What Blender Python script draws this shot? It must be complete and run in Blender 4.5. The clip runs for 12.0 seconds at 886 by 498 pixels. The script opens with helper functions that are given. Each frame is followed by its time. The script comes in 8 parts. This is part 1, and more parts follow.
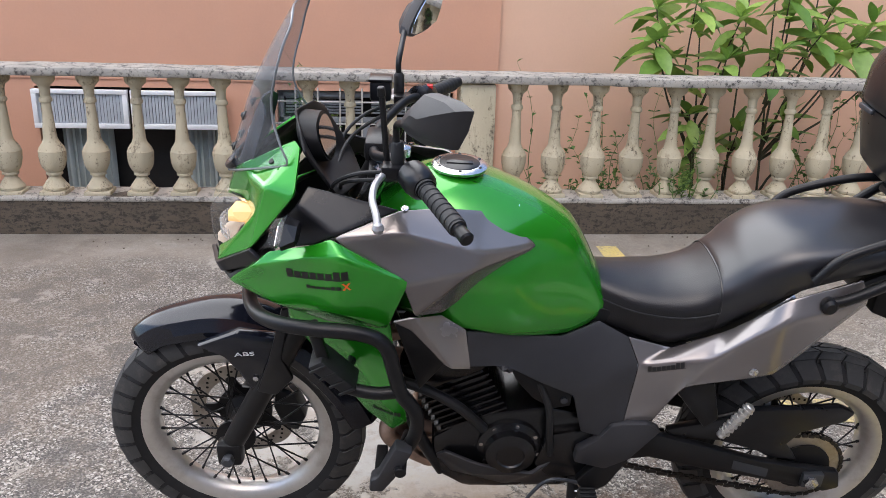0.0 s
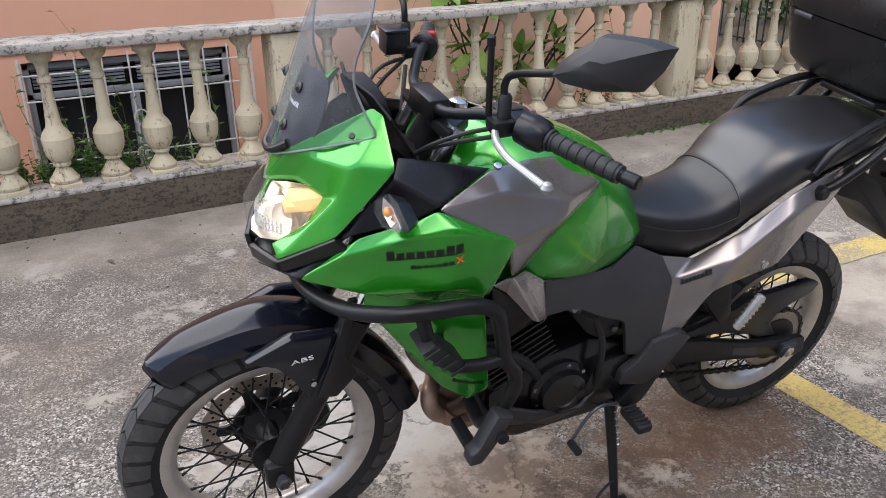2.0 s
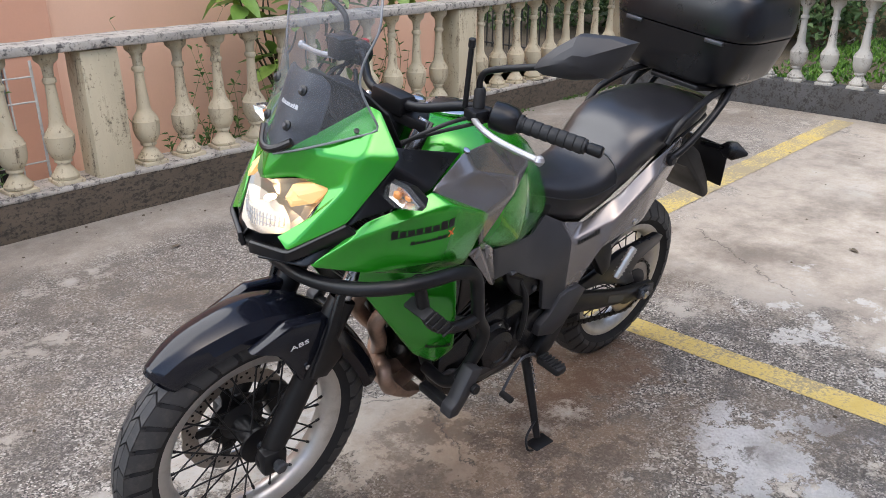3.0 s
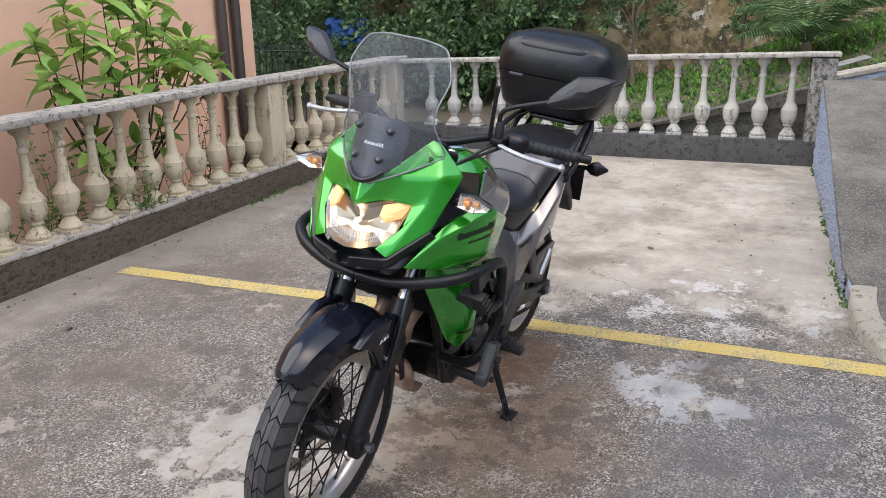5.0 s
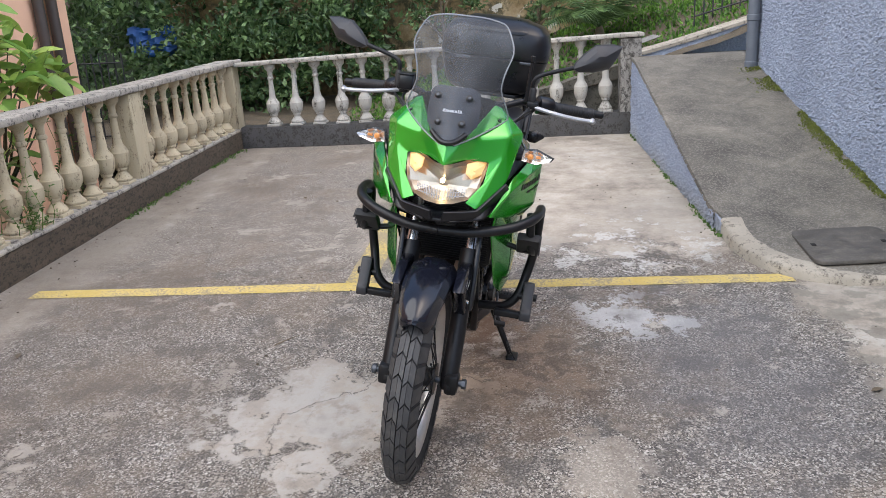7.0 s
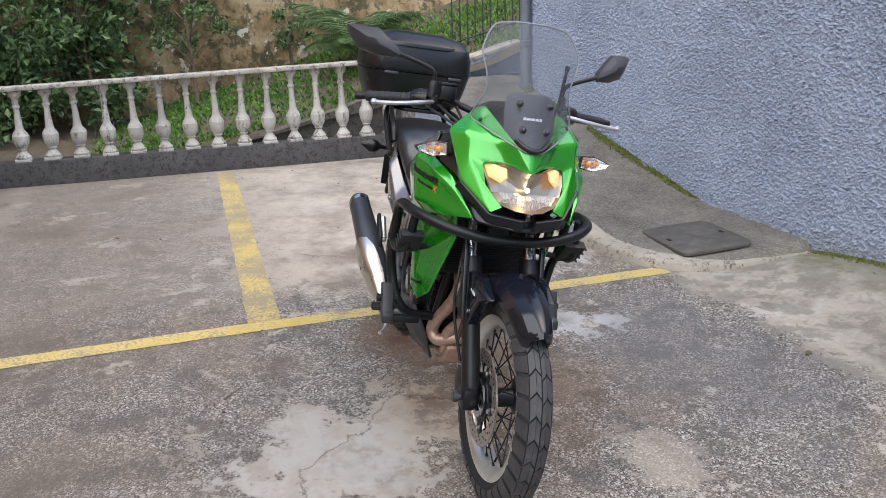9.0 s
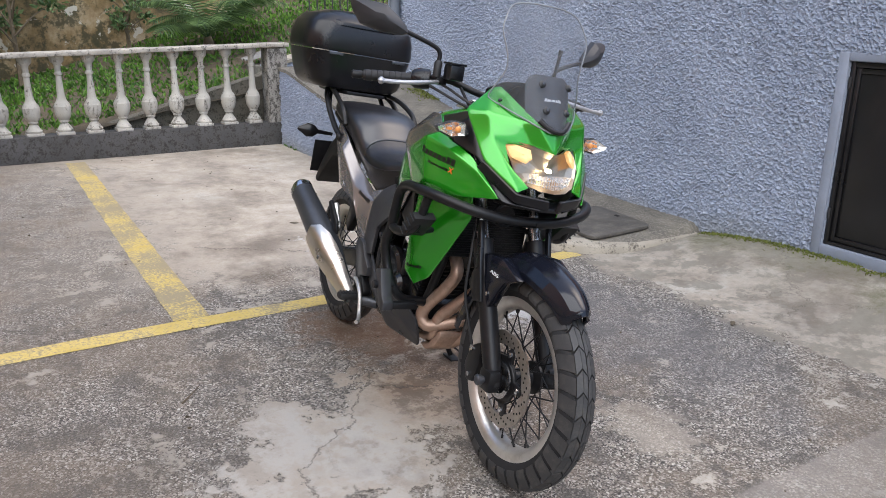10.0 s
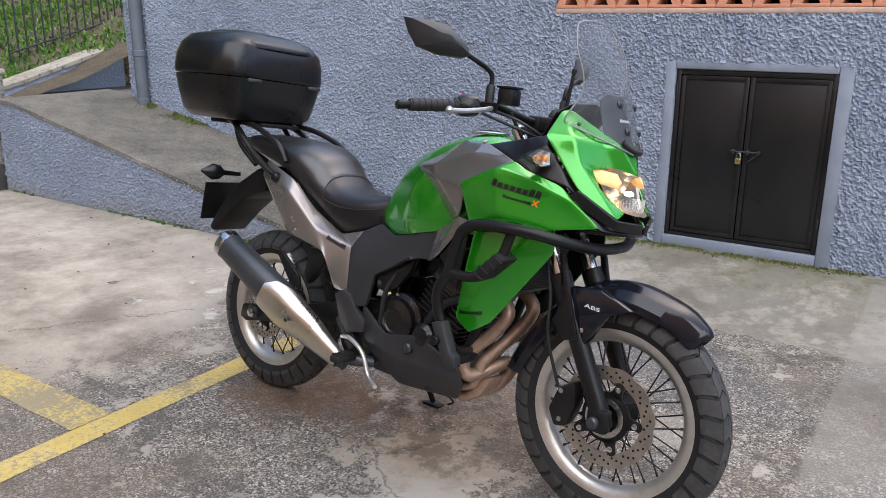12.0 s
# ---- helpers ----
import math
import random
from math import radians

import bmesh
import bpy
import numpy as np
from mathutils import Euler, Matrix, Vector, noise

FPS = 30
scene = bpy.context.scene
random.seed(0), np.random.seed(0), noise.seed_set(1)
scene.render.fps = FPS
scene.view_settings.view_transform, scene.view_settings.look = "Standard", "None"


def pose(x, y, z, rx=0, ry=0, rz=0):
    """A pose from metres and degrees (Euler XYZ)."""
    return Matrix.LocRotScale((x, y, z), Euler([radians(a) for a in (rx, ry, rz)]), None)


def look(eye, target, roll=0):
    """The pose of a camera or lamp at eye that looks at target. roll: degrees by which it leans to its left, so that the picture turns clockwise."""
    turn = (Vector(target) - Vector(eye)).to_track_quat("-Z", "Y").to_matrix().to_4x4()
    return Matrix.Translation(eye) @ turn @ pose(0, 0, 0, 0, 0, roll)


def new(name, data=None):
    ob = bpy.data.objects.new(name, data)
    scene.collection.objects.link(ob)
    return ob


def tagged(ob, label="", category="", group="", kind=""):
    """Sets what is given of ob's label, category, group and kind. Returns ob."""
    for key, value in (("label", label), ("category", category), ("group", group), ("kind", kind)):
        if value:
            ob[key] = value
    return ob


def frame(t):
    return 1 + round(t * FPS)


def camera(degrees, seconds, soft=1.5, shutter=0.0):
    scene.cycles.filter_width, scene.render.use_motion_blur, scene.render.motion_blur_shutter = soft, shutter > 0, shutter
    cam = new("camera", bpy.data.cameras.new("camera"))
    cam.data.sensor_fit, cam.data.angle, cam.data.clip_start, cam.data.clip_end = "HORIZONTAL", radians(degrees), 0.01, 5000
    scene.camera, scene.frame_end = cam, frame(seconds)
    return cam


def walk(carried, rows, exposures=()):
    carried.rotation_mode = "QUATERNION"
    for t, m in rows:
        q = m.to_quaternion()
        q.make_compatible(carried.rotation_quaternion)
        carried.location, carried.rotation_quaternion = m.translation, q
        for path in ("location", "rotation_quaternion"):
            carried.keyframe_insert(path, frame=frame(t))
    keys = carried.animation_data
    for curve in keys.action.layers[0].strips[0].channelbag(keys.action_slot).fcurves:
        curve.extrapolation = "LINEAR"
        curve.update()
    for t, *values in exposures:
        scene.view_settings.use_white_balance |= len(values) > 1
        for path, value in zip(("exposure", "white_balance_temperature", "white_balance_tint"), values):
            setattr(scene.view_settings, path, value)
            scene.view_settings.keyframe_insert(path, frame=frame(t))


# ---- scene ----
cam = camera(58.1, 12.0, 0.55)
PATH = [
    (0, (0.046, -0.183, 1.512), (0.245, 1.694, 0.852), 1.9),
    (0.5, (-0.129, -0.007, 1.524), (0.11, 1.849, 0.818), 2.9),
    (1, (-0.302, 0.055, 1.511), (0.116, 1.867, 0.776), 4.2),
    (1.5, (-0.486, 0.088, 1.501), (0.144, 1.817, 0.717), 2.6),
    (2, (-0.663, 0.146, 1.502), (0.21, 1.765, 0.717), -0.7),
    (2.5, (-0.885, 0.202, 1.521), (0.263, 1.641, 0.739), 0.4),
    (3, (-1.19, 0.258, 1.523), (0.176, 1.504, 0.761), 0.3),
    (3.2, (-1.282, 0.277, 1.529), (0.189, 1.424, 0.808), 1.2),
    (4.8, (-2.002, 0.608, 1.532), (-0.248, 1.364, 0.939), -0.9),
    (5, (-2.072, 0.649, 1.529), (-0.299, 1.359, 0.935), -0.9),
    (5.5, (-2.196, 0.809, 1.513), (-0.395, 1.445, 0.919), -2.9),
    (6, (-2.353, 0.992, 1.514), (-0.512, 1.488, 0.911), -2.6),
    (6.5, (-2.537, 1.206, 1.521), (-0.658, 1.524, 0.916), -2.6),
    (7, (-2.594, 1.418, 1.503), (-0.696, 1.596, 0.899), -3.2),
    (7.5, (-2.57, 1.686, 1.508), (-0.666, 1.666, 0.897), -3.7),
    (7.7, (-2.564, 1.795, 1.5), (-0.665, 1.678, 0.884), -3.0),
    (9.3, (-2.277, 2.765, 1.47), (-0.498, 2.044, 0.91), -0.7),
    (9.5, (-2.224, 2.886, 1.445), (-0.487, 2.067, 0.885), 0.3),
    (10, (-2.064, 3.126, 1.442), (-0.44, 2.117, 0.856), 0.9),
    (10.5, (-1.815, 3.292, 1.455), (-0.299, 2.123, 0.875), -0.3),
    (11, (-1.583, 3.482, 1.448), (-0.192, 2.156, 0.893), 0.6),
    (11.5, (-1.343, 3.701, 1.464), (-0.148, 2.195, 0.915), 0.6),
    (12, (-1.035, 3.798, 1.445), (0.026, 2.194, 0.898), 0.3),
]
walk(cam, [(t, look(eye, target, roll)) for t, eye, target, roll in PATH], exposures=[(0.0, 1.53), (2.5, 1.51), (5.0, 1.47), (7.5, 1.42), (9.5, 1.38), (12.0, 1.34)])

# ---- light: bright overcast sky, a wide weak sun ----
world = bpy.data.worlds.new("overcast")
scene.world = world
world.use_nodes = True
wn = world.node_tree.nodes
sky = wn.new("ShaderNodeTexSky")
sky.sky_type = "NISHITA"
sky.sun_disc = False
sky.sun_elevation = radians(58)
sky.sun_rotation = radians(200)
sky.air_density, sky.dust_density, sky.ozone_density = 1.0, 2.0, 1.0
wn["Background"].inputs["Strength"].default_value = 0.13
world.node_tree.links.new(sky.outputs[0], wn["Background"].inputs["Color"])
sun = new("sun", bpy.data.lights.new("sun", "SUN"))
sun.data.energy, sun.data.angle, sun.data.color = 1.8, radians(80), (1.0, 0.965, 0.92)
sun.matrix_world = look((-4.0, 7.0, 7.5), (0.5, 1.5, 0))

# ---- materials ----
def node_mat(name):
    m = bpy.data.materials.new(name)
    m.use_nodes = True
    return m, m.node_tree.nodes, m.node_tree.links, m.node_tree.nodes["Principled BSDF"]


def tex(nodes, links, kind, scale, coords, **extra):
    n = nodes.new("ShaderNodeTex" + kind)
    n.inputs["Scale"].default_value = scale
    for k, v in extra.items():
        n.inputs[k].default_value = v
    links.new(coords, n.inputs["Vector"])
    return n


def ramp(nodes, links, fac, stops):
    n = nodes.new("ShaderNodeValToRGB")
    while len(n.color_ramp.elements) < len(stops):
        n.color_ramp.elements.new(0.5)
    for e, (p, c) in zip(n.color_ramp.elements, stops):
        e.position = p
        e.color = (*c, 1) if len(c) == 3 else c
    links.new(fac, n.inputs["Fac"])
    return n.outputs["Color"]


def grey(v):
    return (v, v, v)


def mix(nodes, links, fac, a, b, blend="MIX"):
    n = nodes.new("ShaderNodeMix")
    n.data_type, n.blend_type = "RGBA", blend
    for sock, val in ((n.inputs[0], fac), (n.inputs[6], a), (n.inputs[7], b)):
        if isinstance(val, (int, float)):
            sock.default_value = val
        elif isinstance(val, tuple):
            sock.default_value = (*val, 1) if len(val) == 3 else val
        else:
            links.new(val, sock)
    return n.outputs[2]


def calc(nodes, links, op, a, b=0.0, c=None):
    n = nodes.new("ShaderNodeMath")
    n.operation = op
    for sock, val in zip(n.inputs, (a, b, c)):
        if val is None:
            continue
        if isinstance(val, (int, float)):
            sock.default_value = val
        else:
            links.new(val, sock)
    return n.outputs[0]


def bump(nodes, links, bsdf, height, strength, distance):
    n = nodes.new("ShaderNodeBump")
    n.inputs["Strength"].default_value = strength
    n.inputs["Distance"].default_value = distance
    links.new(height, n.inputs["Height"])
    links.new(n.outputs[0], bsdf.inputs["Normal"])


def mat(name, color, rough=0.5, metal=0.0, var=0.15, scale=5.0, fine=120.0, relief=0.1, depth=0.001, coat=0.0, dirt=None, random_var=0.0, spec=0.5):
    """A general surface: colour varied at two scales, uneven gloss, fine relief, and dirt where given."""
    m, nodes, links, bsdf = node_mat(name)
    co = nodes.new("ShaderNodeTexCoord").outputs["Object"]
    big = tex(nodes, links, "Noise", scale, co, Detail=5.0, Roughness=0.6)
    small = tex(nodes, links, "Noise", fine, co, Detail=3.0)
    lo, hi = tuple(c * (1 - var) for c in color), tuple(min(1, c * (1 + var)) for c in color)
    col = ramp(nodes, links, big.outputs["Fac"], ((0.3, lo), (0.7, hi)))
    col = mix(nodes, links, ramp(nodes, links, small.outputs["Fac"], ((0.35, grey(0)), (0.75, grey(var)))), col, tuple(c * 0.6 for c in color))
    if random_var:
        info = nodes.new("ShaderNodeObjectInfo")
        col = mix(nodes, links, 1.0, col, ramp(nodes, links, info.outputs["Random"], ((0, grey(1 - random_var)), (1, grey(1.0)))), "MULTIPLY")
    if dirt:
        d = tex(nodes, links, "Noise", scale * 2.3, co, Detail=8.0, Roughness=0.7)
        col = mix(nodes, links, ramp(nodes, links, d.outputs["Fac"], ((0.5, grey(0)), (0.72, grey(dirt[1])))), col, dirt[0])
    links.new(col, bsdf.inputs["Base Color"])
    r = ramp(nodes, links, big.outputs["Fac"], ((0.3, grey(max(0.02, rough * 0.85))), (0.7, grey(min(1, rough * 1.15)))))
    links.new(r, bsdf.inputs["Roughness"])
    bsdf.inputs["Metallic"].default_value = metal
    bsdf.inputs["Coat Weight"].default_value = coat
    bsdf.inputs["Coat Roughness"].default_value = 0.06
    bsdf.inputs["Specular IOR Level"].default_value = spec
    if relief:
        bump(nodes, links, bsdf, small.outputs["Fac"], relief, depth)
    return m


def leaf_mat(name, dark, light, rough=0.45):
    m, nodes, links, bsdf = node_mat(name)
    co = nodes.new("ShaderNodeTexCoord").outputs["Object"]
    isl = nodes.new("ShaderNodeNewGeometry").outputs["Random Per Island"]
    rnd = nodes.new("ShaderNodeObjectInfo").outputs["Random"]
    v = calc(nodes, links, "FRACT", calc(nodes, links, "ADD", isl, rnd))
    col = ramp(nodes, links, v, ((0, dark), (0.6, tuple((a + b) / 2 for a, b in zip(dark, light))), (1, light)))
    n = tex(nodes, links, "Noise", 25.0, co, Detail=3.0)
    col = mix(nodes, links, ramp(nodes, links, n.outputs["Fac"], ((0.4, grey(0)), (0.8, grey(0.35)))), col, tuple(c * 0.5 for c in dark))
    links.new(col, bsdf.inputs["Base Color"])
    bsdf.inputs["Roughness"].default_value = rough
    trans = nodes.new("ShaderNodeBsdfTranslucent")
    links.new(col, trans.inputs["Color"])
    ms = nodes.new("ShaderNodeMixShader")
    ms.inputs[0].default_value = 0.3
    links.new(bsdf.outputs[0], ms.inputs[1])
    links.new(trans.outputs[0], ms.inputs[2])
    links.new(ms.outputs[0], nodes["Material Output"].inputs["Surface"])
    return m


def glass_mat(name, tint, rough=0.02, alpha=0.0, veil_tone=0.77):
    """Thin clear sheet: mostly lets light through, with a glossy surface."""
    m, nodes, links, bsdf = node_mat(name)
    co = nodes.new("ShaderNodeTexCoord").outputs["Object"]
    n = tex(nodes, links, "Noise", 9.0, co, Detail=2.0)
    clear = nodes.new("ShaderNodeBsdfTransparent")
    clear.inputs["Color"].default_value = (*tint, 1)
    gloss = nodes.new("ShaderNodeBsdfGlossy")
    gloss.inputs["Roughness"].default_value = rough
    facing = nodes.new("ShaderNodeLayerWeight")
    facing.inputs["Blend"].default_value = 0.5
    fres = calc(nodes, links, "MULTIPLY_ADD", calc(nodes, links, "POWER", facing.outputs["Facing"], 5.0), 0.2, 0.002)
    ms = nodes.new("ShaderNodeMixShader")
    links.new(fres, ms.inputs[0])
    links.new(clear.outputs[0], ms.inputs[1])
    links.new(gloss.outputs[0], ms.inputs[2])
    # pale diffuse veil: reflected sky put into the sheet's own colour
    sheen_haze = nodes.new("ShaderNodeBsdfDiffuse")
    sheen_haze.inputs["Color"].default_value = (veil_tone * 0.97, veil_tone, veil_tone * 1.04, 1)
    ms2 = nodes.new("ShaderNodeMixShader")
    links.new(ramp(nodes, links, n.outputs["Fac"], ((0.3, grey(alpha * 0.7)), (0.7, grey(alpha * 1.3)))), ms2.inputs[0])
    links.new(ms.outputs[0], ms2.inputs[1])
    links.new(sheen_haze.outputs[0], ms2.inputs[2])
    links.new(ms2.outputs[0], nodes["Material Output"].inputs["Surface"])
    return m


def glow_mat(name, color, strength, base=(0.8, 0.8, 0.8)):
    m, nodes, links, bsdf = node_mat(name)
    bsdf.inputs["Base Color"].default_value = (*base, 1)
    bsdf.inputs["Emission Color"].default_value = (*color, 1)
    bsdf.inputs["Emission Strength"].default_value = strength
    return m


def concrete_mat():
    """Worn yard concrete: exposed brown aggregate, cream screed beyond the painted line and along the walls, pale and rusty stains."""
    m, nodes, links, bsdf = node_mat("yard_concrete")
    co = nodes.new("ShaderNodeTexCoord").outputs["Object"]
    xyz = nodes.new("ShaderNodeSeparateXYZ")
    links.new(co, xyz.inputs[0])
    X, Y = xyz.outputs["X"], xyz.outputs["Y"]
    n1 = tex(nodes, links, "Noise", 0.9, co, Detail=7.0, Roughness=0.65)
    n2 = tex(nodes, links, "Noise", 5.0, co, Detail=10.0, Roughness=0.74)
    n3 = tex(nodes, links, "Noise", 2.1, co, Detail=12.0, Roughness=0.78)
    n4 = tex(nodes, links, "Noise", 0.55, co, Detail=6.0, Roughness=0.6)
    chips = tex(nodes, links, "Voronoi", 70.0, co)
    grit = tex(nodes, links, "Voronoi", 190.0, co)
    fine = tex(nodes, links, "Noise", 80.0, co, Detail=6.0, Roughness=0.8)

    def sep(v):
        n = nodes.new("ShaderNodeSeparateColor")
        links.new(v, n.inputs[0])
        return n.outputs[0]

    def line(v, lo, hi, a=0.0, b=1.0):
        n = nodes.new("ShaderNodeMapRange")
        n.interpolation_type = "SMOOTHSTEP"
        links.new(v, n.inputs["Value"])
        for k, q in zip(("From Min", "From Max", "To Min", "To Max"), (lo, hi, a, b)):
            n.inputs[k].default_value = q
        return n.outputs[0]

    def wob(v, amt, src=n3):
        return calc(nodes, links, "ADD", v, calc(nodes, links, "MULTIPLY_ADD", src.outputs["Fac"], 2 * amt, -amt))

    # exposed aggregate: dark binder, small grit, some pale chips
    agg = ramp(nodes, links, sep(grit.outputs["Color"]), ((0.12, (0.035, 0.032, 0.029)), (0.5, (0.150, 0.132, 0.114)), (0.8, (0.31, 0.278, 0.242)), (0.97, (0.60, 0.57, 0.52))))
    chip_on = calc(nodes, links, "MULTIPLY", line(sep(chips.outputs["Color"]), 0.50, 0.56), line(chips.outputs["Distance"], 0.50, 0.36))
    chip_c = ramp(nodes, links, calc(nodes, links, "FRACT", calc(nodes, links, "MULTIPLY", sep(chips.outputs["Color"]), 17.0)), ((0, (0.07, 0.062, 0.054)), (0.45, (0.36, 0.32, 0.275)), (0.8, (0.52, 0.48, 0.425)), (1, (0.72, 0.69, 0.63))))
    agg = mix(nodes, links, calc(nodes, links, "MULTIPLY", chip_on, line(n2.outputs["Fac"], 0.35, 0.6)), agg, chip_c)
    agg = mix(nodes, links, line(fine.outputs["Fac"], 0.52, 0.62, 0.0, 0.42), agg, (0.27, 0.235, 0.195))
    agg = mix(nodes, links, line(n1.outputs["Fac"], 0.46, 0.56, 0.0, 0.42), agg, (0.22, 0.172, 0.125))
    agg = mix(nodes, links, line(n2.outputs["Fac"], 0.49, 0.42, 0.0, 0.62), agg, (0.070, 0.062, 0.055))
    # screed: cream and tan, cloudy, with scuffs
    scr = ramp(nodes, links, n3.outputs["Fac"], ((0.33, (0.17, 0.15, 0.125)), (0.43, (0.284, 0.245, 0.200)), (0.54, (0.40, 0.35, 0.288)), (0.68, (0.50, 0.47, 0.415))))
    scr = mix(nodes, links, line(fine.outputs["Fac"], 0.5, 0.72, 0.0, 0.35), scr, (0.19, 0.16, 0.125))
    scr = mix(nodes, links, line(n4.outputs["Fac"], 0.45, 0.62, 0.0, 0.5), scr, (0.27, 0.245, 0.21))

    def spot(cx, cy, rx, ry, lo, hi, amt=2.0):
        dx = calc(nodes, links, "MULTIPLY", calc(nodes, links, "SUBTRACT", X, cx), 1 / rx)
        dy = calc(nodes, links, "MULTIPLY", calc(nodes, links, "SUBTRACT", Y, cy), 1 / ry)
        d = calc(nodes, links, "SQRT", calc(nodes, links, "ADD", calc(nodes, links, "MULTIPLY", dx, dx), calc(nodes, links, "MULTIPLY", dy, dy)))
        return line(wob(d, amt), lo, hi, 1.0, 0.0)

    def top(a, b):
        return calc(nodes, links, "MAXIMUM", a, b)

    far = calc(nodes, links, "MULTIPLY", line(wob(X, 1.3), 1.75, 2.15), line(wob(Y, 2.0), 2.05, 2.5, 1.0, 0.25))
    by_wall = calc(nodes, links, "MULTIPLY", line(wob(Y, 0.55), 0.05, -0.03), line(X, 1.42, 1.38))
    by_rail = line(wob(Y, 0.3), 3.75, 4.05, 0.0, 0.8)
    flakes = calc(nodes, links, "MULTIPLY", line(n3.outputs["Fac"], 0.570, 0.580), line(n2.outputs["Fac"], 0.44, 0.50))
    msk = top(top(far, by_wall), top(by_rail, flakes))
    msk = top(msk, top(spot(0.10, 2.18, 0.52, 0.40, 0.72, 0.84, 2.6), spot(0.30, 1.85, 0.60, 0.42, 0.55, 0.66, 3.0)))
    msk = top(msk, calc(nodes, links, "MULTIPLY", spot(-0.33, 1.16, 0.30, 0.15, 0.60, 1.0, 3.0), 0.6))
    col = mix(nodes, links, msk, agg, scr)
    col = mix(nodes, links, calc(nodes, links, "MULTIPLY", by_wall, line(n2.outputs["Fac"], 0.53, 0.46, 0.0, 0.65)), col, (0.17, 0.158, 0.128))
    col = mix(nodes, links, calc(nodes, links, "MULTIPLY", line(wob(X, 0.04), -0.71, -0.735, 0.0, 0.5), line(Y, 1.5, 1.1)), col, (0.33, 0.30, 0.265))
    algae = calc(nodes, links, "MULTIPLY", line(wob(Y, 0.9), -0.45, -0.85), line(n2.outputs["Fac"], 0.42, 0.58, 0.1, 0.8))
    col = mix(nodes, links, algae, col, (0.105, 0.105, 0.055))
    # pale cement spill, whitish patch, broken white scale beyond the line
    pale = calc(nodes, links, "MULTIPLY", top(spot(0.98, 0.88, 0.30, 0.26, 0.70, 0.74, 2.6), spot(0.90, 0.70, 0.16, 0.15, 0.70, 0.74, 2.6)), line(n2.outputs["Fac"], 0.40, 0.45, 0.15, 0.95))
    col = mix(nodes, links, pale, col, (0.49, 0.485, 0.475))
    col = mix(nodes, links, calc(nodes, links, "MULTIPLY", spot(0.06, 2.20, 0.46, 0.36, 0.4, 1.1, 3.0), line(n2.outputs["Fac"], 0.42, 0.52, 0.05, 0.55)), col, (0.44, 0.425, 0.395))
    scale_w = calc(nodes, links, "MULTIPLY", spot(2.15, 0.75, 0.7, 0.7, 0.6, 1.0), line(n2.outputs["Fac"], 0.53, 0.57, 0.0, 0.8))
    col = mix(nodes, links, scale_w, col, (0.52, 0.51, 0.48))
    # rusty wash and dark oil under the motorcycle, damp blotches, bluish damp
    col = mix(nodes, links, calc(nodes, links, "MULTIPLY", spot(0.50, 1.45, 0.62, 0.48, 0.3, 1.2), 0.5), col, (0.29, 0.195, 0.120))
    oil = calc(nodes, links, "MULTIPLY", spot(0.50, 1.42, 0.62, 0.50, 0.5, 1.0), line(n2.outputs["Fac"], 0.47, 0.53, 0.0, 0.62))
    col = mix(nodes, links, oil, col, (0.075, 0.055, 0.042))
    wash = calc(nodes, links, "MULTIPLY", spot(0.98, 1.62, 0.50, 0.30, 0.45, 1.1), line(n2.outputs["Fac"], 0.40, 0.54, 0.25, 0.85))
    col = mix(nodes, links, wash, col, (0.150, 0.088, 0.052))
    col = mix(nodes, links, calc(nodes, links, "MULTIPLY", spot(0.45, 0.55, 0.9, 0.45, 0.4, 1.2), 0.45), col, (0.13, 0.125, 0.13))
    col = mix(nodes, links, line(n1.outputs["Fac"], 0.53, 0.66, 0.0, 0.6), col, (0.125, 0.10, 0.078))
    # hairline cracks: three long ones, and a faint wandering net
    wx = calc(nodes, links, "ADD", X, calc(nodes, links, "MULTIPLY_ADD", n2.outputs["Fac"], 0.24, -0.12))
    wy = calc(nodes, links, "ADD", Y, calc(nodes, links, "MULTIPLY_ADD", n3.outputs["Fac"], 0.30, -0.15))

    def crack_line(ax, ay, bx, by):
        dx, dy = bx - ax, by - ay
        px, py = calc(nodes, links, "SUBTRACT", wx, ax), calc(nodes, links, "SUBTRACT", wy, ay)
        k = calc(nodes, links, "MULTIPLY", calc(nodes, links, "ADD", calc(nodes, links, "MULTIPLY", px, dx), calc(nodes, links, "MULTIPLY", py, dy)), 1 / (dx * dx + dy * dy))
        k = calc(nodes, links, "MINIMUM", calc(nodes, links, "MAXIMUM", k, 0.0), 1.0)
        ex = calc(nodes, links, "SUBTRACT", px, calc(nodes, links, "MULTIPLY", k, dx))
        ey = calc(nodes, links, "SUBTRACT", py, calc(nodes, links, "MULTIPLY", k, dy))
        return calc(nodes, links, "SQRT", calc(nodes, links, "ADD", calc(nodes, links, "MULTIPLY", ex, ex), calc(nodes, links, "MULTIPLY", ey, ey)))

    d = crack_line(-0.62, 2.24, 0.06, 2.34)
    for q in ((0.06, 2.34, 0.28, 2.05), (0.28, 2.05, 0.62, 1.80), (0.52, 1.86, 0.30, 1.50), (2.70, 1.95, 2.21, 1.27), (1.45, 3.18, 2.6, 3.45)):
        d = calc(nodes, links, "MINIMUM", d, crack_line(*q))
    cr = tex(nodes, links, "Voronoi", 0.75, co)
    cr.feature = "DISTANCE_TO_EDGE"
    warp = nodes.new("ShaderNodeMixRGB")
    warp.blend_type = "ADD"
    warp.inputs[0].default_value = 0.35
    links.new(co, warp.inputs[1])
    links.new(n2.outputs["Color"], warp.inputs[2])
    links.new(warp.outputs[0], cr.inputs["Vector"])
